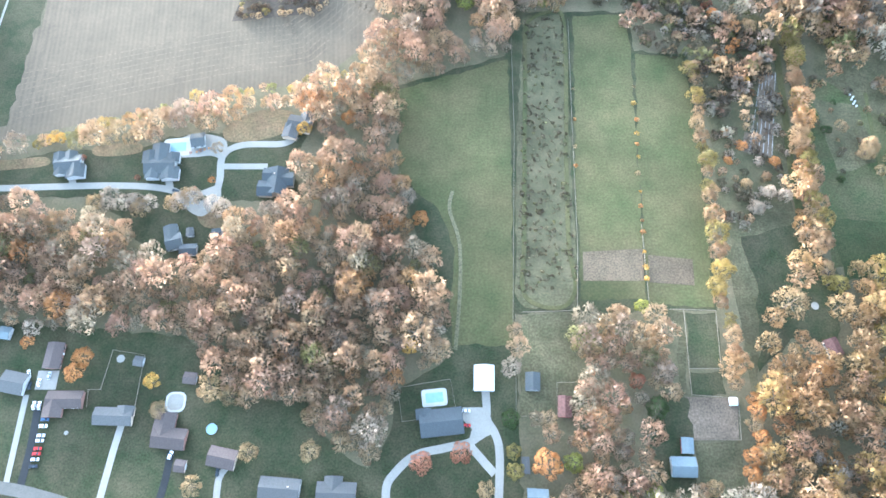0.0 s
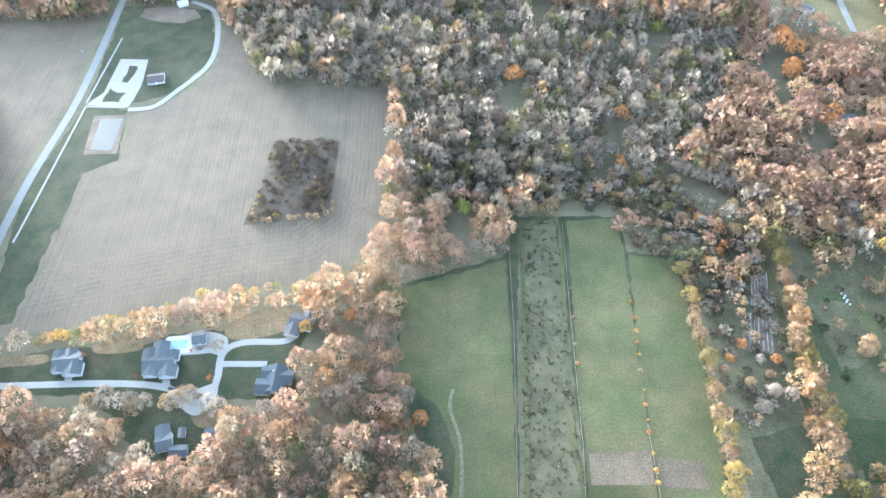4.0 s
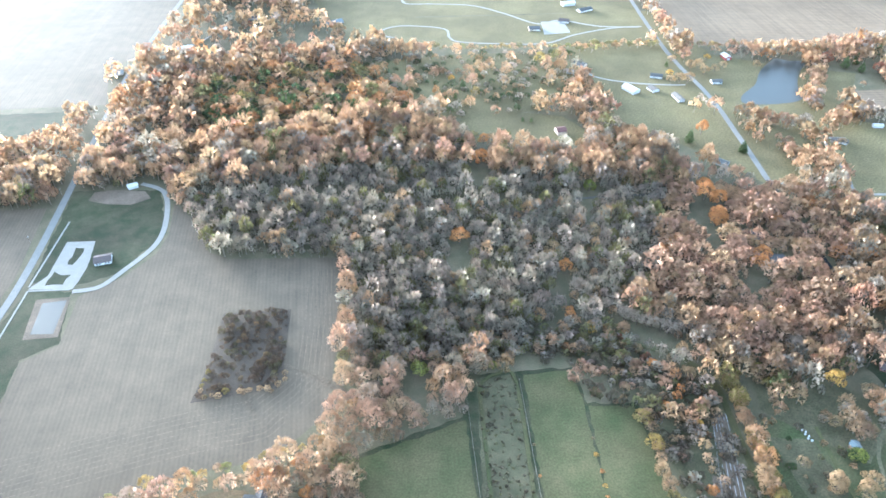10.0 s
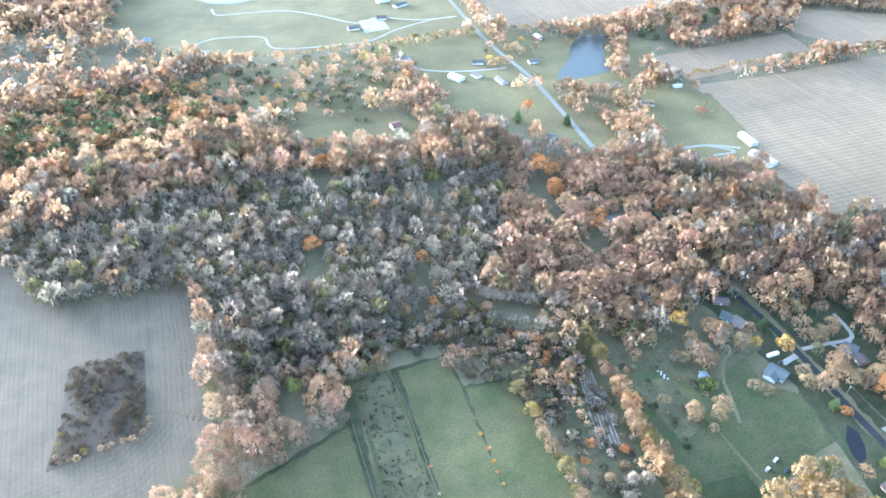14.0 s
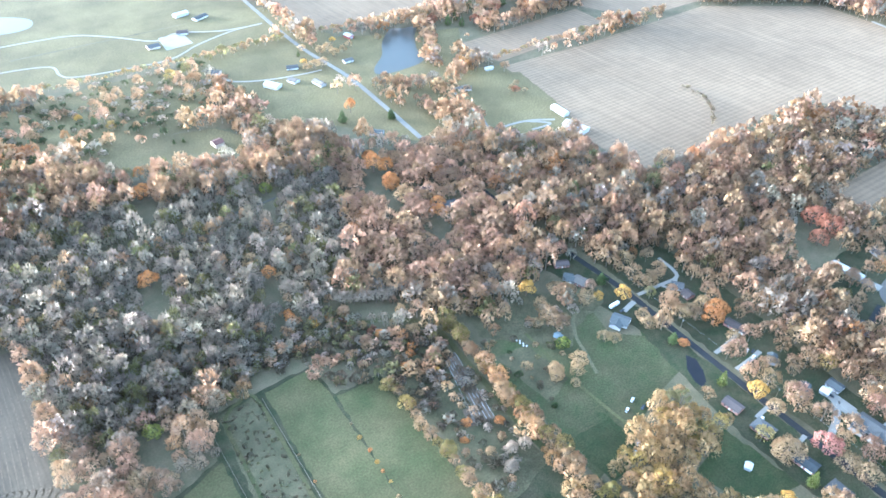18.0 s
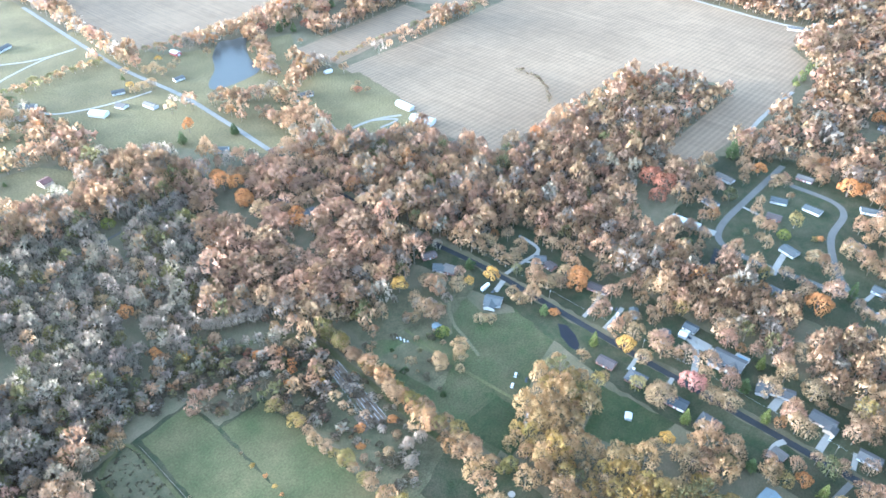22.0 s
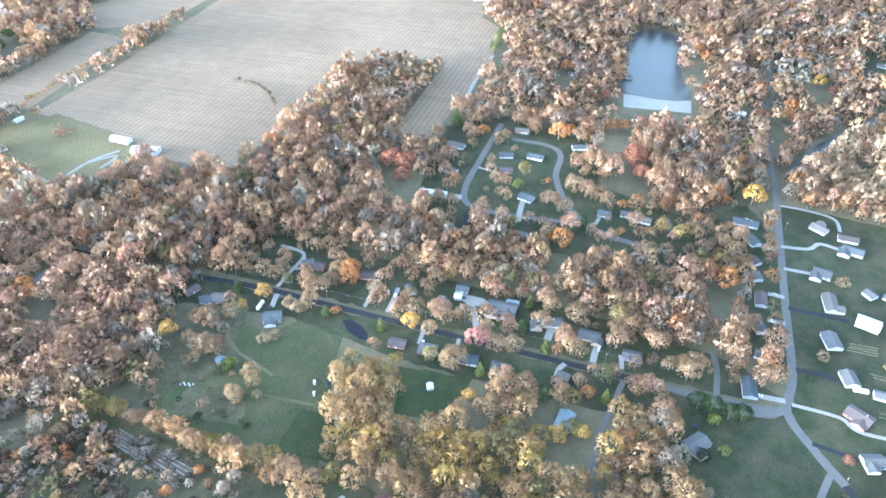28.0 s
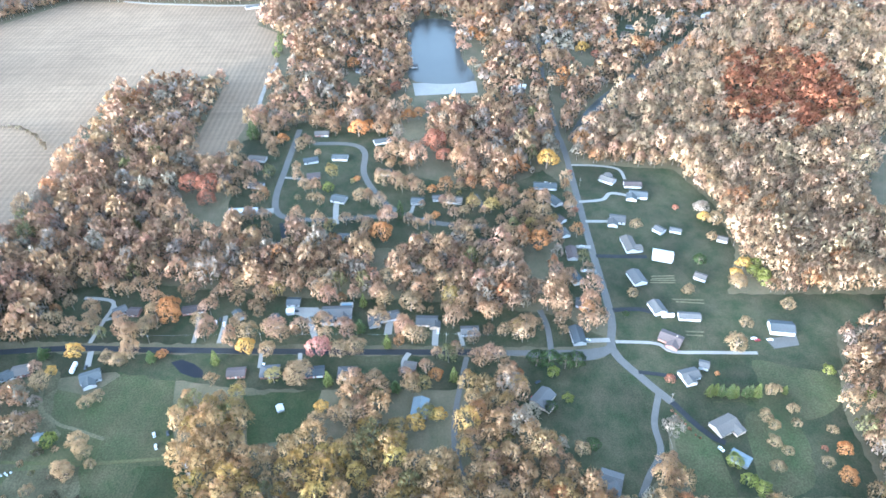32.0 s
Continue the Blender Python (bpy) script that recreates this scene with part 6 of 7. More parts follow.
def car(colour, at, toward, where="parked on a driveway"):
    """A parked car that points from at to toward."""
    d = Vector(toward) - Vector(at)
    m = pose(at[0], at[1], 0.14, 0, 0, math.degrees(math.atan2(d.y, d.x)))
    if colour in FIRST:
        ob = copy_thing(FIRST[colour], m)
        return tagged(ob, f"{colour} car {where}")
    ob = new("car")
    ob.matrix_world = m
    bm = bmesh.new()
    box(bm, (-2.3, -0.92, 0.28), (2.3, 0.92, 0.85))
    bmesh.ops.bevel(bm, geom=bm.edges, offset=0.12, segments=2, affect="EDGES")
    part("body", bm, PAINT[colour], ob)
    bm = bmesh.new()
    lo = [bm.verts.new((x, y, 0.84)) for x, y in ((-1.9, -0.82), (1.1, -0.82), (1.1, 0.82), (-1.9, 0.82))]
    hi = [bm.verts.new((x, y, 1.42)) for x, y in ((-1.4, -0.68), (0.4, -0.68), (0.4, 0.68), (-1.4, 0.68))]
    for k in range(4):
        bm.faces.new((lo[k], lo[(k + 1) % 4], hi[(k + 1) % 4], hi[k]))
    part("window", bm, PANE, ob, "dark car glass")
    bm = bmesh.new()
    box(bm, (-1.45, -0.7, 1.40), (0.45, 0.7, 1.47))
    part("roof", bm, PAINT[colour], ob)
    for x in (-1.4, 1.4):
        for y in (-0.85, 0.85):
            bm = bmesh.new()
            bmesh.ops.create_cone(bm, cap_ends=True, segments=12, radius1=0.33, radius2=0.33, depth=0.22, matrix=pose(x, y, 0.33, 90))
            part("wheel", bm, RUBBER, ob)
    FIRST[colour] = ob
    return tagged(ob, f"{colour} car {where}", "car", "parked cars")


ROWC = ["dark", "blue", "white", "silver", "silver", "red", "red", "silver", "dark"]
for k, c in enumerate(ROWC):
    y = (733, 742, 754, 771, 780, 794, 803, 813, 825)[k]
    p, q = Vector((-223, 66)), Vector((-224, 38))
    at = p.lerp(q, (y - 733) / 92)
    car(c, at, at + Vector((1, 0.03)), "parked on grass beside a driveway")
car("white", (-231, 71), (-231, 75))
car("white", (-228, 71), (-228, 75))
car("white", (-238, 89), (-239, 93))
car("dark", (-236, 82), (-236, 85))
car("silver", (-226, 88), (-226, 92))
car("white", (-231, 84), (-231, 88))
car("silver", (13, 68), (16, 68), "parked on a concrete court")
car("red", (13, 60), (17, 60), "parked on a concrete court")
car("dark", (-123, 35), (-123, 39))
car("white", (-150, 44), (-149, 47))
car("dark", (-179, 218), (-180, 223))
car("white", (-238, 221), (-237, 225))
car("dark", (-171, 207), (-164, 205), "parked on a long drive")
car("white", (414, 167), (422, 169))
car("white", (412, 160), (422, 162))
car("dark", (417, 164), (425, 166))
car("dark", (425, 104), (425, 101), "parked on a concrete court")
car("white", (397, -12), (405, -12))
car("white", (366, 121), (374, 123))
car("white", (353, 10), (361, 10))
car("red", (327, -79), (324, -83), "parked beside a house")
car("dark", (342, -84), (345, -89), "parked beside a house")
car("white", (279, -199), (276, -201))
car("white", (383, -129), (383, -135))
car("white", (380, -261), (380, -268), "parked on a gravel yard")
car("white", (378, -273), (378, -279), "parked on a gravel yard")
car("red", (378, -263), (379, -269), "parked on a gravel yard")
car("silver", (550, -4), (548, -9), "parked along a street")
car("white", (533, 56), (542, 56))
car("dark", (369, 255), (374, 255), "parked beside a house")
car("white", (467, -144), (467, -149))
car("silver", (502, -148), (502, -153))
car("white", (609, -131), (609, -136))


# ---- pools, fences, poles and yard things ----
DECK = material("pale_pool_deck", (0.33, 0.32, 0.30), (0.29, 0.28, 0.265), 0.3, rough=0.8)
POOL = material("pool_cover", (0.19, 0.28, 0.36), (0.165, 0.245, 0.32), 0.4, rough=0.35)
TIMBER = material("weathered_timber", (0.21, 0.18, 0.14), (0.16, 0.135, 0.105), 1.5, rough=0.9)
METAL = material("galvanised_metal", (0.45, 0.46, 0.47), (0.38, 0.39, 0.40), 1.0, rough=0.5, metal=0.6)


def slab(length, width, r, low, high):
    """A flat slab with rounded corners."""
    bm = bmesh.new()
    ring = []
    for cx, cy, a0 in ((1, 1, 0), (-1, 1, 90), (-1, -1, 180), (1, -1, 270)):
        for k in range(5):
            a = radians(a0 + k * 22.5)
            ring.append((cx * (length / 2 - r) + math.cos(a) * r, cy * (width / 2 - r) + math.sin(a) * r))
    lo, hi = [[bm.verts.new((x, y, z)) for x, y in ring] for z in (low, high)]
    bm.faces.new(hi)
    bm.faces.new(lo[::-1])
    for k in range(len(ring)):
        j = (k + 1) % len(ring)
        bm.faces.new((lo[k], lo[j], hi[j], hi[k]))
    return bm


def pool(a, b, width, margin, label, mat=None, round_by=0.4):
    a, b = Vector(a), Vector(b)
    ob = new("swimming_pool")
    mid = (a + b) / 2
    ob.location = (mid.x, mid.y, 0.1)
    ob.rotation_euler[2] = math.atan2(b.y - a.y, b.x - a.x)
    length = (b - a).length
    part("deck", slab(length + 2 * margin, width + 2 * margin, round_by + margin * 0.6, -0.1, 0.12), DECK, ob)
    part("cover", slab(length, width, round_by, 0.1, 0.2), mat or POOL, ob)
    return tagged(ob, label, "pool")


pool((-10, 75), (-0, 76), 5.5, 2.2, "rectangular pool under a blue cover on a white deck")
pool((-156, 73), (-147, 73), 9, 1.2, "large pool under a pale grey cover", CONCRETE, 3.0)
pool((-180, 239), (-169, 240), 6.5, 3.5, "blue pool on a wide white terrace")
pool((431, 67), (431, 59), 4, 1.5, "small pool on a white deck behind a house")


def round_pool(at, r, label, water=True):
    ob = new("garden_pool" if water else "round_pad")
    ob.location = (at[0], at[1], 0.05)
    bm = bmesh.new()
    bmesh.ops.create_cone(bm, cap_ends=False, segments=28, radius1=r, radius2=r, depth=1.0, matrix=pose(0, 0, 0.5))
    if water:
        part("wall", bm, WHITE, ob)
        bm = bmesh.new()
        bmesh.ops.create_circle(bm, cap_ends=True, segments=28, radius=r * 0.97, matrix=pose(0, 0, 0.85))
        part("water", bm, POOL, ob)
    else:
        bm.free()
        bm = bmesh.new()
        bmesh.ops.create_cone(bm, cap_ends=True, segments=28, radius1=r, radius2=r * 0.96, depth=0.25, matrix=pose(0, 0, 0.12))
        part("pad", bm, CONCRETE, ob)
    return tagged(ob, label, "pool" if water else "pad")


round_pool((-129, 58), 3.0, "round above-ground pool with blue water on a lawn")
round_pool((-187, 98), 2.4, "round pale pad in a fenced yard", False)
round_pool((-210, 56), 1.2, "round pale pad on a lawn", False)
round_pool((222, 130), 2.4, "round white pad in an orchard", False)


def fence(pts, label, step=3.0, h=1.3, mat=None):
    """Posts and two rails along straight runs."""
    mat = mat or TIMBER
    ob = new("fence")
    ob.location = (pts[0][0], pts[0][1], 0)
    for a, b in zip(pts[:-1], pts[1:]):
        a, b = Vector(a), Vector(b)
        d = b - a
        turn = math.atan2(d.y, d.x)
        n = max(1, int(d.length / step))
        o = a - Vector(pts[0])
        for k in range(n):
            q = o + d * (k / n)
            fitting("post", (0.16, 0.16, h), mat, ob, (q.x, q.y, 0))
        for z in (h * 0.45, h * 0.85):
            bm = bmesh.new()
            box(bm, (0, -0.05, z), (d.length, 0.05, z + 0.16))
            bmesh.ops.recalc_face_normals(bm, faces=bm.faces)
            r = part("rail", bm, mat, ob)
            r.location = (o.x, o.y, 0)
            r.rotation_euler[2] = turn
    return tagged(ob, label, "fence")


fence([(-14, 63), (-23, 62), (-26, 81), (4, 86), (7, 70)], "pale fence round a pool garden", 4)
fence([(41, 66), (43, 125)], "wire and timber fence beside a meadow", 6)
fence([(47, 126), (79, 127)], "weathered timber paddock fence", 5)
fence([(41, 65), (68, 65)], "weathered timber paddock fence", 5)
fence([(64, 65), (65, 84), (75, 84)], "reddish timber fence beside a barn", 4)
fence([(129, 128), (162, 127), (160, 92), (142, 92)], "pale timber paddock fence", 4)
fence([(143, 127), (141, 77), (167, 75), (165, 52), (138, 52)], "pale timber paddock fence", 4)
fence([(124, 183), (123, 132)], "old fence between meadows", 7)
fence([(-174, 64), (-173, 100), (-192, 103), (-195, 80), (-202, 80), (-201, 70)], "timber fence round a back yard", 3.5)
fence([(80, 129), (83, 169), (86, 263), (89, 344)], "old fence between meadows", 9)
fence([(41, 115), (47, 250), (48, 344)], "old fence between meadows", 9)
fence([(302, -173), (299, -168), (278, -166), (257, -156)], "pale rail fence beside a driveway", 4)


def pole(at, toward, label="timber power pole beside the road", h=10):
    ob = new("power_pole")
    d = Vector(toward) - Vector(at)
    ob.location = (at[0], at[1], 0)
    ob.rotation_euler[2] = math.atan2(d.y, d.x)
    bm = bmesh.new()
    bmesh.ops.create_cone(bm, cap_ends=True, segments=8, radius1=0.2, radius2=0.14, depth=h, matrix=pose(0, 0, h / 2))
    part("shaft", bm, TIMBER, ob)
    fitting("crossarm", (0.14, 2.4, 0.16), TIMBER, ob, (0, 0, h - 0.9))
    fitting("transformer", (0.5, 0.5, 0.9), METAL, ob, (0.35, 0, h - 2.4))
    return tagged(ob, label, "power pole", "power poles along the lane")


def camper(a, b, label):
    """A long motor home."""
    a, b = Vector(a), Vector(b)
    mid, d = (a + b) / 2, b - a
    ob = new("motor_home")
    ob.location = (mid.x, mid.y, 0.15)
    ob.rotation_euler[2] = math.atan2(d.y, d.x)
    bm = bmesh.new()
    box(bm, (-5, -1.25, 0.5), (5, 1.25, 3.2))
    bmesh.ops.recalc_face_normals(bm, faces=bm.faces)
    bmesh.ops.bevel(bm, geom=bm.edges, offset=0.18, segments=2, affect="EDGES")
    part("body", bm, PAINT["white"], ob)
    for x in (-3.2, -0.4, 2.2):
        for y in (-1.26, 1.26):
            fitting("window", (1.5, 0.06, 0.8), PANE, ob, (x, y, 1.7))
    fitting("windscreen", (0.06, 2.1, 1.0), PANE, ob, (5.0, 0, 1.5))
    for x in (-1.8, 1.5):
        fitting("roof_vent", (0.9, 0.7, 0.25), PAINT["silver"], ob, (x, 0, 3.2))
    for x in (-3.0, 3.4):
        for y in (-1.05, 1.05):
            bm = bmesh.new()
            bmesh.ops.create_cone(bm, cap_ends=True, segments=12, radius1=0.45, radius2=0.45, depth=0.3, matrix=pose(x, y, 0.45, 90))
            part("wheel", bm, RUBBER, ob)
    return tagged(ob, label, "motor home")


camper((407, -194), (407, -206), "white motor home parked beside a house")
camper((363, 263), (373, 263), "white motor home parked under the trees")
# vegetable rows on the street lawns
for p, q in (((453, -198), (452, -220)), ((450, -197), (449, -219)), ((455, -200), (455, -220)), ((458, -200), (458, -221)), ((428, -210), (426, -236)), ((425, -212), (422, -235)), ((390, -210), (389, -224)), ((386, -209), (385, -222))):
    ribbon("garden_row", [p, q], 1.3, TRODDEN, "low pale row of a vegetable garden", gap=0, category="garden")

POLES = [(400, 324), (393, 214), (392, 127), (389, 62), (386, -18), (383, -82)]
for a, b in zip(POLES, POLES[1:] + POLES[-2:-1]):
    pole(a, b)
for a, b in zip(POLES[:-1], POLES[1:]):
    curve = bpy.data.curves.new("power_line", "CURVE")
    curve.dimensions, curve.bevel_depth = "3D", 0.015
    for off in (-1.0, 1.0):
        sp = curve.splines.new("POLY")
        sp.points.add(8)
        for k in range(9):
            u = k / 8
            p = Vector(a).lerp(Vector(b), u)
            sp.points[k].co = (p.x, p.y + off, 9.3 - 4 * u * (1 - u) * 1.2, 1)
    curve.materials.append(METAL)
    tagged(new("power_line", curve), "sagging grey power lines between poles", "cable")
pole((320, -177), (372, -147))
pole((602, -165), (491, -156))
pole((-331, 627), (-322, 492))
pole((-393, 607), (-322, 492))
pole((-334, 548), (-322, 492))

SHEET = material("grey_white_sheeting", (0.36, 0.36, 0.36), (0.22, 0.21, 0.20), 0.3, rough=0.7)
# white sheets laid in rows on the planting strip
for k in range(6):
    a = Vector((219, 298)).lerp(Vector((229, 298)), k / 5)
    b = Vector((201, 237)).lerp(Vector((215, 233)), k / 5)
    ob = new("row_cover")
    ob.location = (a.x, a.y, 0.1)
    rng = random.Random(k)
    d = b - a
    for j in range(14):
        if rng.random() < 0.15:
            continue
        p = d * ((j + 0.5) / 14)
        sheet = fitting("sheet", (rng.choice((4.0, 5.5, 6.5)), rng.choice((0.3, 0.45)), 0.12), SHEET, ob, (p.x, p.y, 0))
        sheet.rotation_euler[2] = math.atan2(d.y, d.x) + rng.uniform(-0.03, 0.03)
    tagged(ob, "torn white sheeting laid along a planting row", "ground cover", "white rows on the planting strip")

# hives, bales and old vehicles on the pasture
for k in range(6):
    p = Vector((276, 280)).lerp(Vector((277, 271)), k / 5)
    ob = new("beehive")
    ob.location = (p.x + (k % 2) * 1.5, p.y, 0)
    fitting("body", (0.9, 0.9, 1.0), WHITE, ob, (0, 0, 0.1))
    fitting("lid", (1.1, 1.1, 0.14), METAL, ob, (0, 0, 1.1))
    tagged(ob, "small white box hive on rough grass", "beehive", "hives on the pasture")
for c, q in (("silver", (305, 186)), ("dark", (306, 177)), ("silver", (295, 182)), ("white", (280, 158)), ("silver", (272, 154))):
    car(c, q, (q[0] + 1, q[1] + 0.4), "abandoned on the pasture")
barn((326.2, 103.6), (321.6, 101.7), 5, "white", "white", 2.4, "on a back lawn", "shed")
barn((303.7, 29.1), (299.0, 28.2), 4, "white", "grey", 2.4, "under the trees", "trailer")
barn((306.2, 266.2), (303.2, 261.2), 6, "pale blue", "grey", 2.4, "beside a conifer", "shed")


# ---- the woods, joined by region ----
def thinned(xy, seed):
    r = np.random.RandomState(seed)
    dice = r.uniform(0, 1, len(xy))
    keep = np.ones(len(xy), bool)
    for share, poly in THIN:
        keep &= ~(inside(poly, xy) & (dice > share))
    return xy[keep]


near = thinned(open_ground(scatter(8.5, 5, 0, 760)), 1)
far = thinned(open_ground(scatter(11.0, 6, 760, 1480)), 2)
GREYWOOD = [(-42, 499), (-165, 513), (-206, 607), (-64, 647), (64, 644), (278, 571), (247, 488), (214, 428), (190, 421), (169, 383), (227, 335), (118, 349), (68, 361), (13, 368), (-31, 369)]
PINKWOOD = [(284, 583), (417, 573), (430, 494), (351, 378), (282, 342), (239, 358), (214, 428)]
COLOURWOOD = [(-239, 861), (-118, 912), (37, 907), (39, 699), (-145, 661), (-216, 712)]
GOLDWOOD = [(346, 188), (343, 128), (289, 115), (292, 74), (324, 21), (312, -31), (242, -30), (249, 161)]
REDWOOD = [(868, -407), (922, -462), (910, -521), (803, -555), (729, -535), (699, -429), (721, -361)]
PALEWOOD = [(708, -179), (965, -370), (1074, -502), (1061, -858), (426, -457), (433, -260), (631, -271)]
yard = []
for share, poly in THIN[1:4]:
    for q in (near, far):
        yard.append(q[inside(poly, q)])
yard = np.concatenate(yard)
for share, poly in THIN[1:4]:
    near, far = near[~inside(poly, near)], far[~inside(poly, far)]
grey_n, near = take(near, GREYWOOD)
pink_n, near = take(near, PINKWOOD)
gold_n, near = take(near, GOLDWOOD)
colour_f, far = take(far, COLOURWOOD)
grey_f, far = take(far, GREYWOOD)
grey_n = open_ground(scatter(6.6, 8, 0, 1100))
grey_n = grey_n[inside(GREYWOOD, grey_n)]
pink_f, far = take(far, PINKWOOD)
red_f, far = take(far, REDWOOD)
pale_f, far = take(far, PALEWOOD)
pale_n, near = take(near, PALEWOOD)
close = np.hypot(near[:, 0], near[:, 1]) < 390
MIXED = [(6, TAN), (3, PINK), (2, GREY), (0.4, OLIVE), (0.15, ORANGE)]
NEARMIX = [(5, (0.57, 0.40, 0.255)), (3, (0.57, 0.385, 0.265)), (2, (0.46, 0.37, 0.275)), (0.8, (0.57, 0.37, 0.20)), (0.3, OLIVE), (0.15, ORANGE)]
woodland("near_woods", near[close & (near[:, 0] < 140)], NEARMIX, "bare late-autumn woods of tan and pinkish twigs", 6.2, 480, 3, 1.2)
woodland("east_woods", near[close & (near[:, 0] >= 140)], [(6, (0.56, 0.38, 0.20)), (3, (0.56, 0.365, 0.215)), (1, GREY), (0.8, (0.56, 0.39, 0.165)), (0.3, OLIVE), (0.3, ORANGE)], "bare tan and golden late-autumn woods", 6.2, 470, 33, 1.2)
woodland("woods", near[~close], MIXED, "bare late-autumn woods, tan and pinkish grey", 6.6, 205, 13, 1.35)
woodland("grey_woods", grey_n, [(7, GREY), (0.9, OLIVE), (0.45, TAN)], "bare grey woods with pale trunks", 4.6, 124, 4, 1.5, bare=1.0)
woodland("yard_trees", yard, [(6, TAN), (2, PINK), (0.5, ORANGE), (0.3, YELLOW), (0.3, OLIVE)], "bare and coloured trees between the houses", 6.0, 460, 11, 1.2)
woodland("copper_woods", np.concatenate([pink_n, pink_f]), [(6, PINK), (3, TAN), (0.12, ORANGE)], "bare copper-brown woods", 7.4, 230, 5)
woodland("golden_grove", gold_n, [(5, (0.58, 0.40, 0.20)), (2.5, (0.60, 0.43, 0.15)), (0.6, OLIVE)], "tan and golden late-autumn grove", 6.8, 460, 6, 1.15)
woodland("mixed_woods", colour_f, [(3, ORANGE), (2, OLIVE), (1.5, GREEN), (5, TAN), (0.6, YELLOW)], "distant woods speckled orange and green", 7.2, 130, 7)
woodland("rust_woods", red_f, [(7, (0.56, 0.245, 0.125)), (2, ORANGE), (1, TAN)], "distant rust-red woods", 8.2, 120, 8)
woodland("pale_woods", np.concatenate([pale_n, pale_f]), [(6, (0.68, 0.50, 0.315)), (1.5, TAN), (0.3, ORANGE)], "pale bare riverside woods", 7.2, 165, 9, 1.25)
woodland("far_woods", far, [(6, TAN), (2.5, PINK), (1.5, GREY), (0.3, ORANGE), (0.08, RED)], "distant bare late-autumn woods", 7.4, 50, 10, 1.15)


# ---- brush: low bushes and weeds that nobody could count ----
def brush(name, poly, spacing, mix, label, radius, seed, sprays=60, tall=0.8):
    r = np.random.RandomState(seed)
    p = np.array(poly, float)
    lo, hi = p.min(0), p.max(0)
    n = int((hi[0] - lo[0]) * (hi[1] - lo[1]) / spacing ** 2)
    xy = np.stack([r.uniform(lo[0], hi[0], n), r.uniform(lo[1], hi[1], n)], 1)
    return woodland(name, xy[inside(poly, xy)], mix, label, radius, sprays, seed, tall)


DULL = (0.16, 0.13, 0.09)
brush("thicket", [(-140, 434), (-87, 435), (-88, 365), (-90, 352), (-149, 344), (-143, 378)], 4.5, [(5, (0.135, 0.10, 0.068)), (1, (0.15, 0.13, 0.07)), (0.7, (0.28, 0.19, 0.10))], "dense dark brown weeds and bushes in a field hollow", 2.2, 21, 70)
brush("orchard_brush", [(179, 307), (222, 344), (230, 287), (220, 207), (177, 173), (178, 250)], 7.0, [(5, DULL), (3, GREY), (1, TAN), (0.4, ORANGE)], "tangled brown bushes of an overgrown orchard", 3.0, 22, 80)
brush("strip_weeds", [(58, 344), (86, 347), (82, 224), (81, 145), (49, 134), (45, 141)], 3.6, [(4, DULL), (3, (0.22, 0.19, 0.13)), (1, OLIVE)], "tall brown weeds on a rough strip", 0.9, 23, 26, 0.5)
brush("north_shrubs", [(-41, 928), (118, 948), (270, 940), (257, 848), (197, 770), (99, 751), (46, 775)], 13, [(3, (0.10, 0.12, 0.06)), (2, GREY), (2, TAN)], "scattered shrubs on a rough meadow", 4.5, 24, 60)
brush("wood_edge_brush", [(-32, 419), (63, 400), (174, 388), (215, 313), (154, 335), (95, 363), (17, 362), (-31, 369)], 5.5, [(4, DULL), (2, OLIVE), (2, GREY)], "dense low brush at the wood's edge", 2.8, 25, 60)
brush("pasture_brush", [(254, 299), (309, 267), (295, 240), (242, 212), (239, 246)], 13, [(3, DULL), (1, OLIVE), (2, TAN)], "scattered brown bushes on a pasture", 2.6, 26, 70)


brush("orchard_trees", [(117, 352), (152, 354), (179, 357), (199, 341), (230, 324), (227, 301), (207, 273), (178, 260), (171, 288), (167, 311), (149, 310)], 6.2, [(3, DULL), (3, GREY), (3, PINK), (2, TAN), (0.6, OLIVE), (0.2, ORANGE)], "tangled young trees and bushes behind a meadow", 3.8, 27, 130, 1.0)
brush("edge_thicket", [(12, 488), (90, 420), (146, 396), (188, 383), (188, 361), (138, 363), (98, 363), (63, 368), (28, 352), (-18, 406)], 6.0, [(4, GREY), (2, OLIVE), (2, TAN), (2, DULL), (0.15, ORANGE)], "dense grey-brown thicket of young trees", 3.8, 28, 130, 1.1)

brush("yard_brush", [(267, 334), (287, 340), (305, 316), (336, 301), (373, 290), (365, 276), (327, 272), (308, 254), (288, 271), (274, 289), (257, 304)], 15, [(4, TAN), (3, GREY), (2, PINK), (1, OLIVE)], "bare trees and brush at the pasture's edge", 5.0, 29, 300, 1.1)


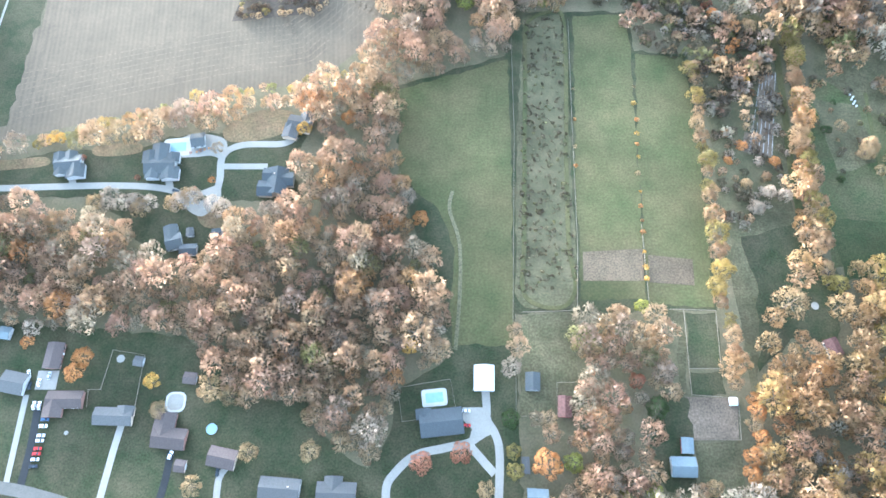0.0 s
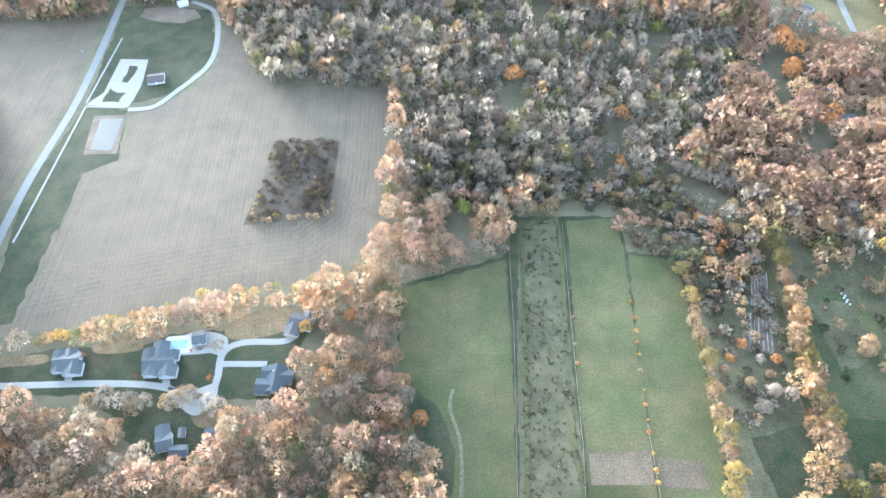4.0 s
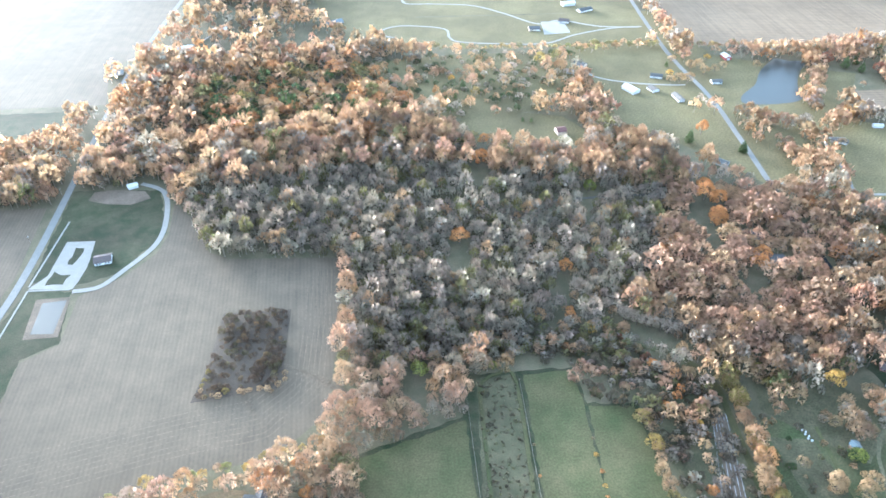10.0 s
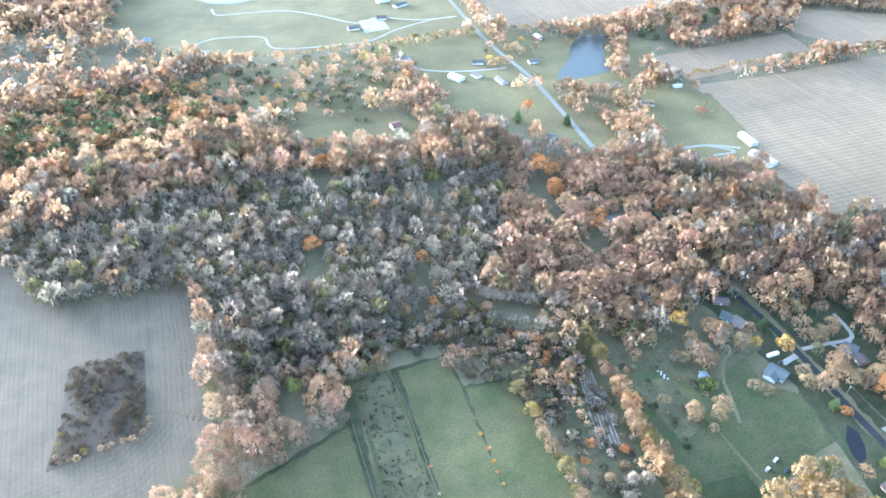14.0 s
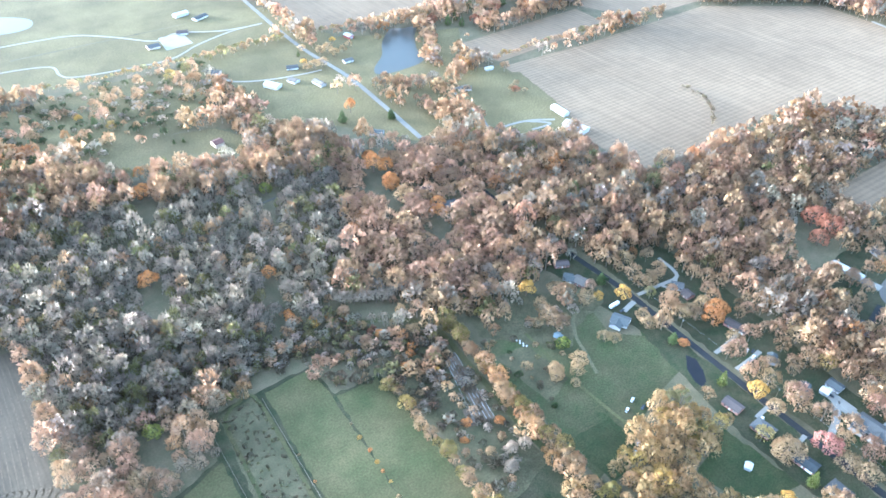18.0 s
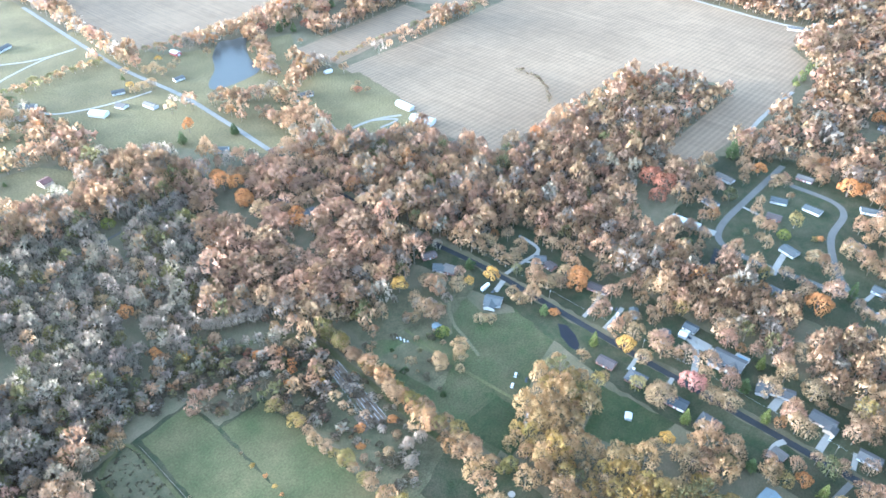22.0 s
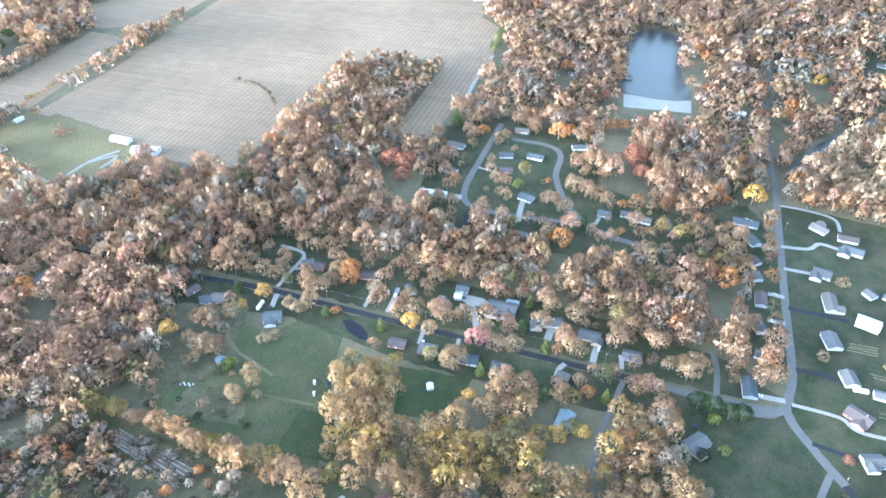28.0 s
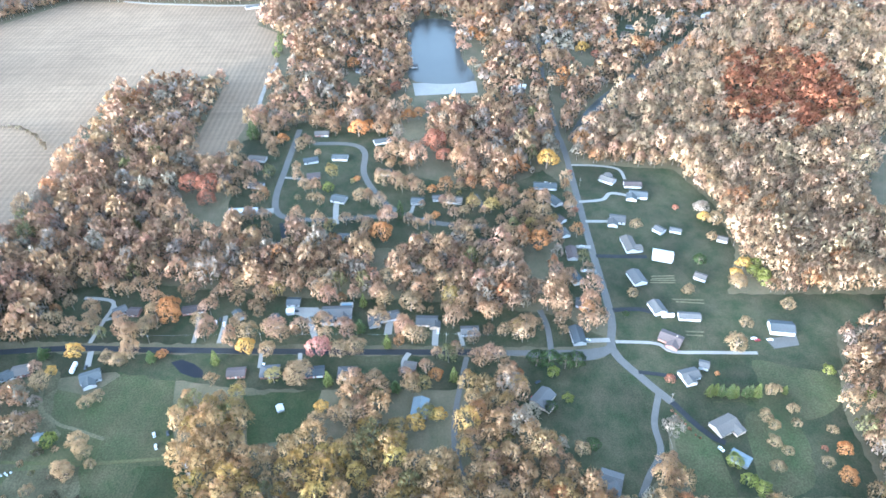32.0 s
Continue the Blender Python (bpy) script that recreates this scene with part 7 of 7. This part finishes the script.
def hedge(pts, spacing, radius, label, spread, seed, mix=((4, TAN), (1.5, OLIVE), (1, (0.42, 0.31, 0.12))), name="hedge"):
    """A far hedge: trees and bushes along a line, joined."""
    r = np.random.RandomState(seed)
    p = spline(pts, False, 40)
    xy = np.array([tuple(q) for q in p])
    step = np.linalg.norm(np.diff(xy, axis=0), axis=1)
    along = np.concatenate([[0], np.cumsum(step)])
    u = np.arange(0, along[-1], spacing * 0.7)
    at = np.stack([np.interp(u, along, xy[:, k]) for k in (0, 1)], 1) + r.uniform(-spread, spread, (len(u), 2))
    return woodland(name, at, list(mix), label, radius, 90, seed)


hedge([(278, 939), (402, 952)], 16, 5.0, "trees along the farm drive in late autumn colours", 5, 10)
hedge([(-43, 989), (120, 964), (265, 956), (405, 960)], 9, 3.5, "hedge beside the tan meadow in late autumn colours", 2, 11)
hedge([(585.2, 709.9), (688.4, 714.4), (778.7, 707.8), (940.9, 697.8), (911.2, 712.1)], 9, 4.0, "hedge between tilled fields in late autumn colours", 2, 12)
hedge([(458, 942), (546, 935), (603, 932)], 9, 4.0, "hedge beside the far field in late autumn colours", 2, 13)
hedge([(605, 854), (567, 820), (537, 766), (515, 737)], 6, 7.0, "belt of bare trees along the pond's eastern shore", 9, 34, ((5, TAN), (3, PINK), (1, GREY)), "tree_belt")
hedge([(439, 733), (453, 708), (484, 697), (483, 659)], 6, 7.0, "belt of bare trees before the pond", 9, 35, ((5, TAN), (3, PINK), (1, GREY)), "tree_belt")
hedge([(442, 667), (445, 646), (443, 618)], 6, 6.0, "bare trees beside a curving driveway", 8, 36, ((5, TAN), (3, PINK), (1, GREY)), "tree_belt")
hedge([(-196.3, 717.1), (-151.7, 719.9), (-99.2, 710.6), (-34.8, 703.6), (29.3, 707.1)], 7, 7.5, "belt of orange and tan trees in far woods", 12, 31, ((4, ORANGE), (1, TAN), (1, OLIVE)), "tree_belt")
hedge([(-132.6, 778.5), (-37.1, 791.0), (33.0, 804.7)], 9, 7, "belt of yellow and green trees in far woods", 22, 32, ((2, YELLOW), (2, OLIVE), (1, GREEN), (2, ORANGE)), "tree_belt")
hedge([(750, 500), (747, 470), (729, 441), (697, 413)], 4, 1.8, "curved bank of pale weeds in the field", 2, 33, ((3, (0.34, 0.28, 0.18)), (1, DULL)), "weed_bank")
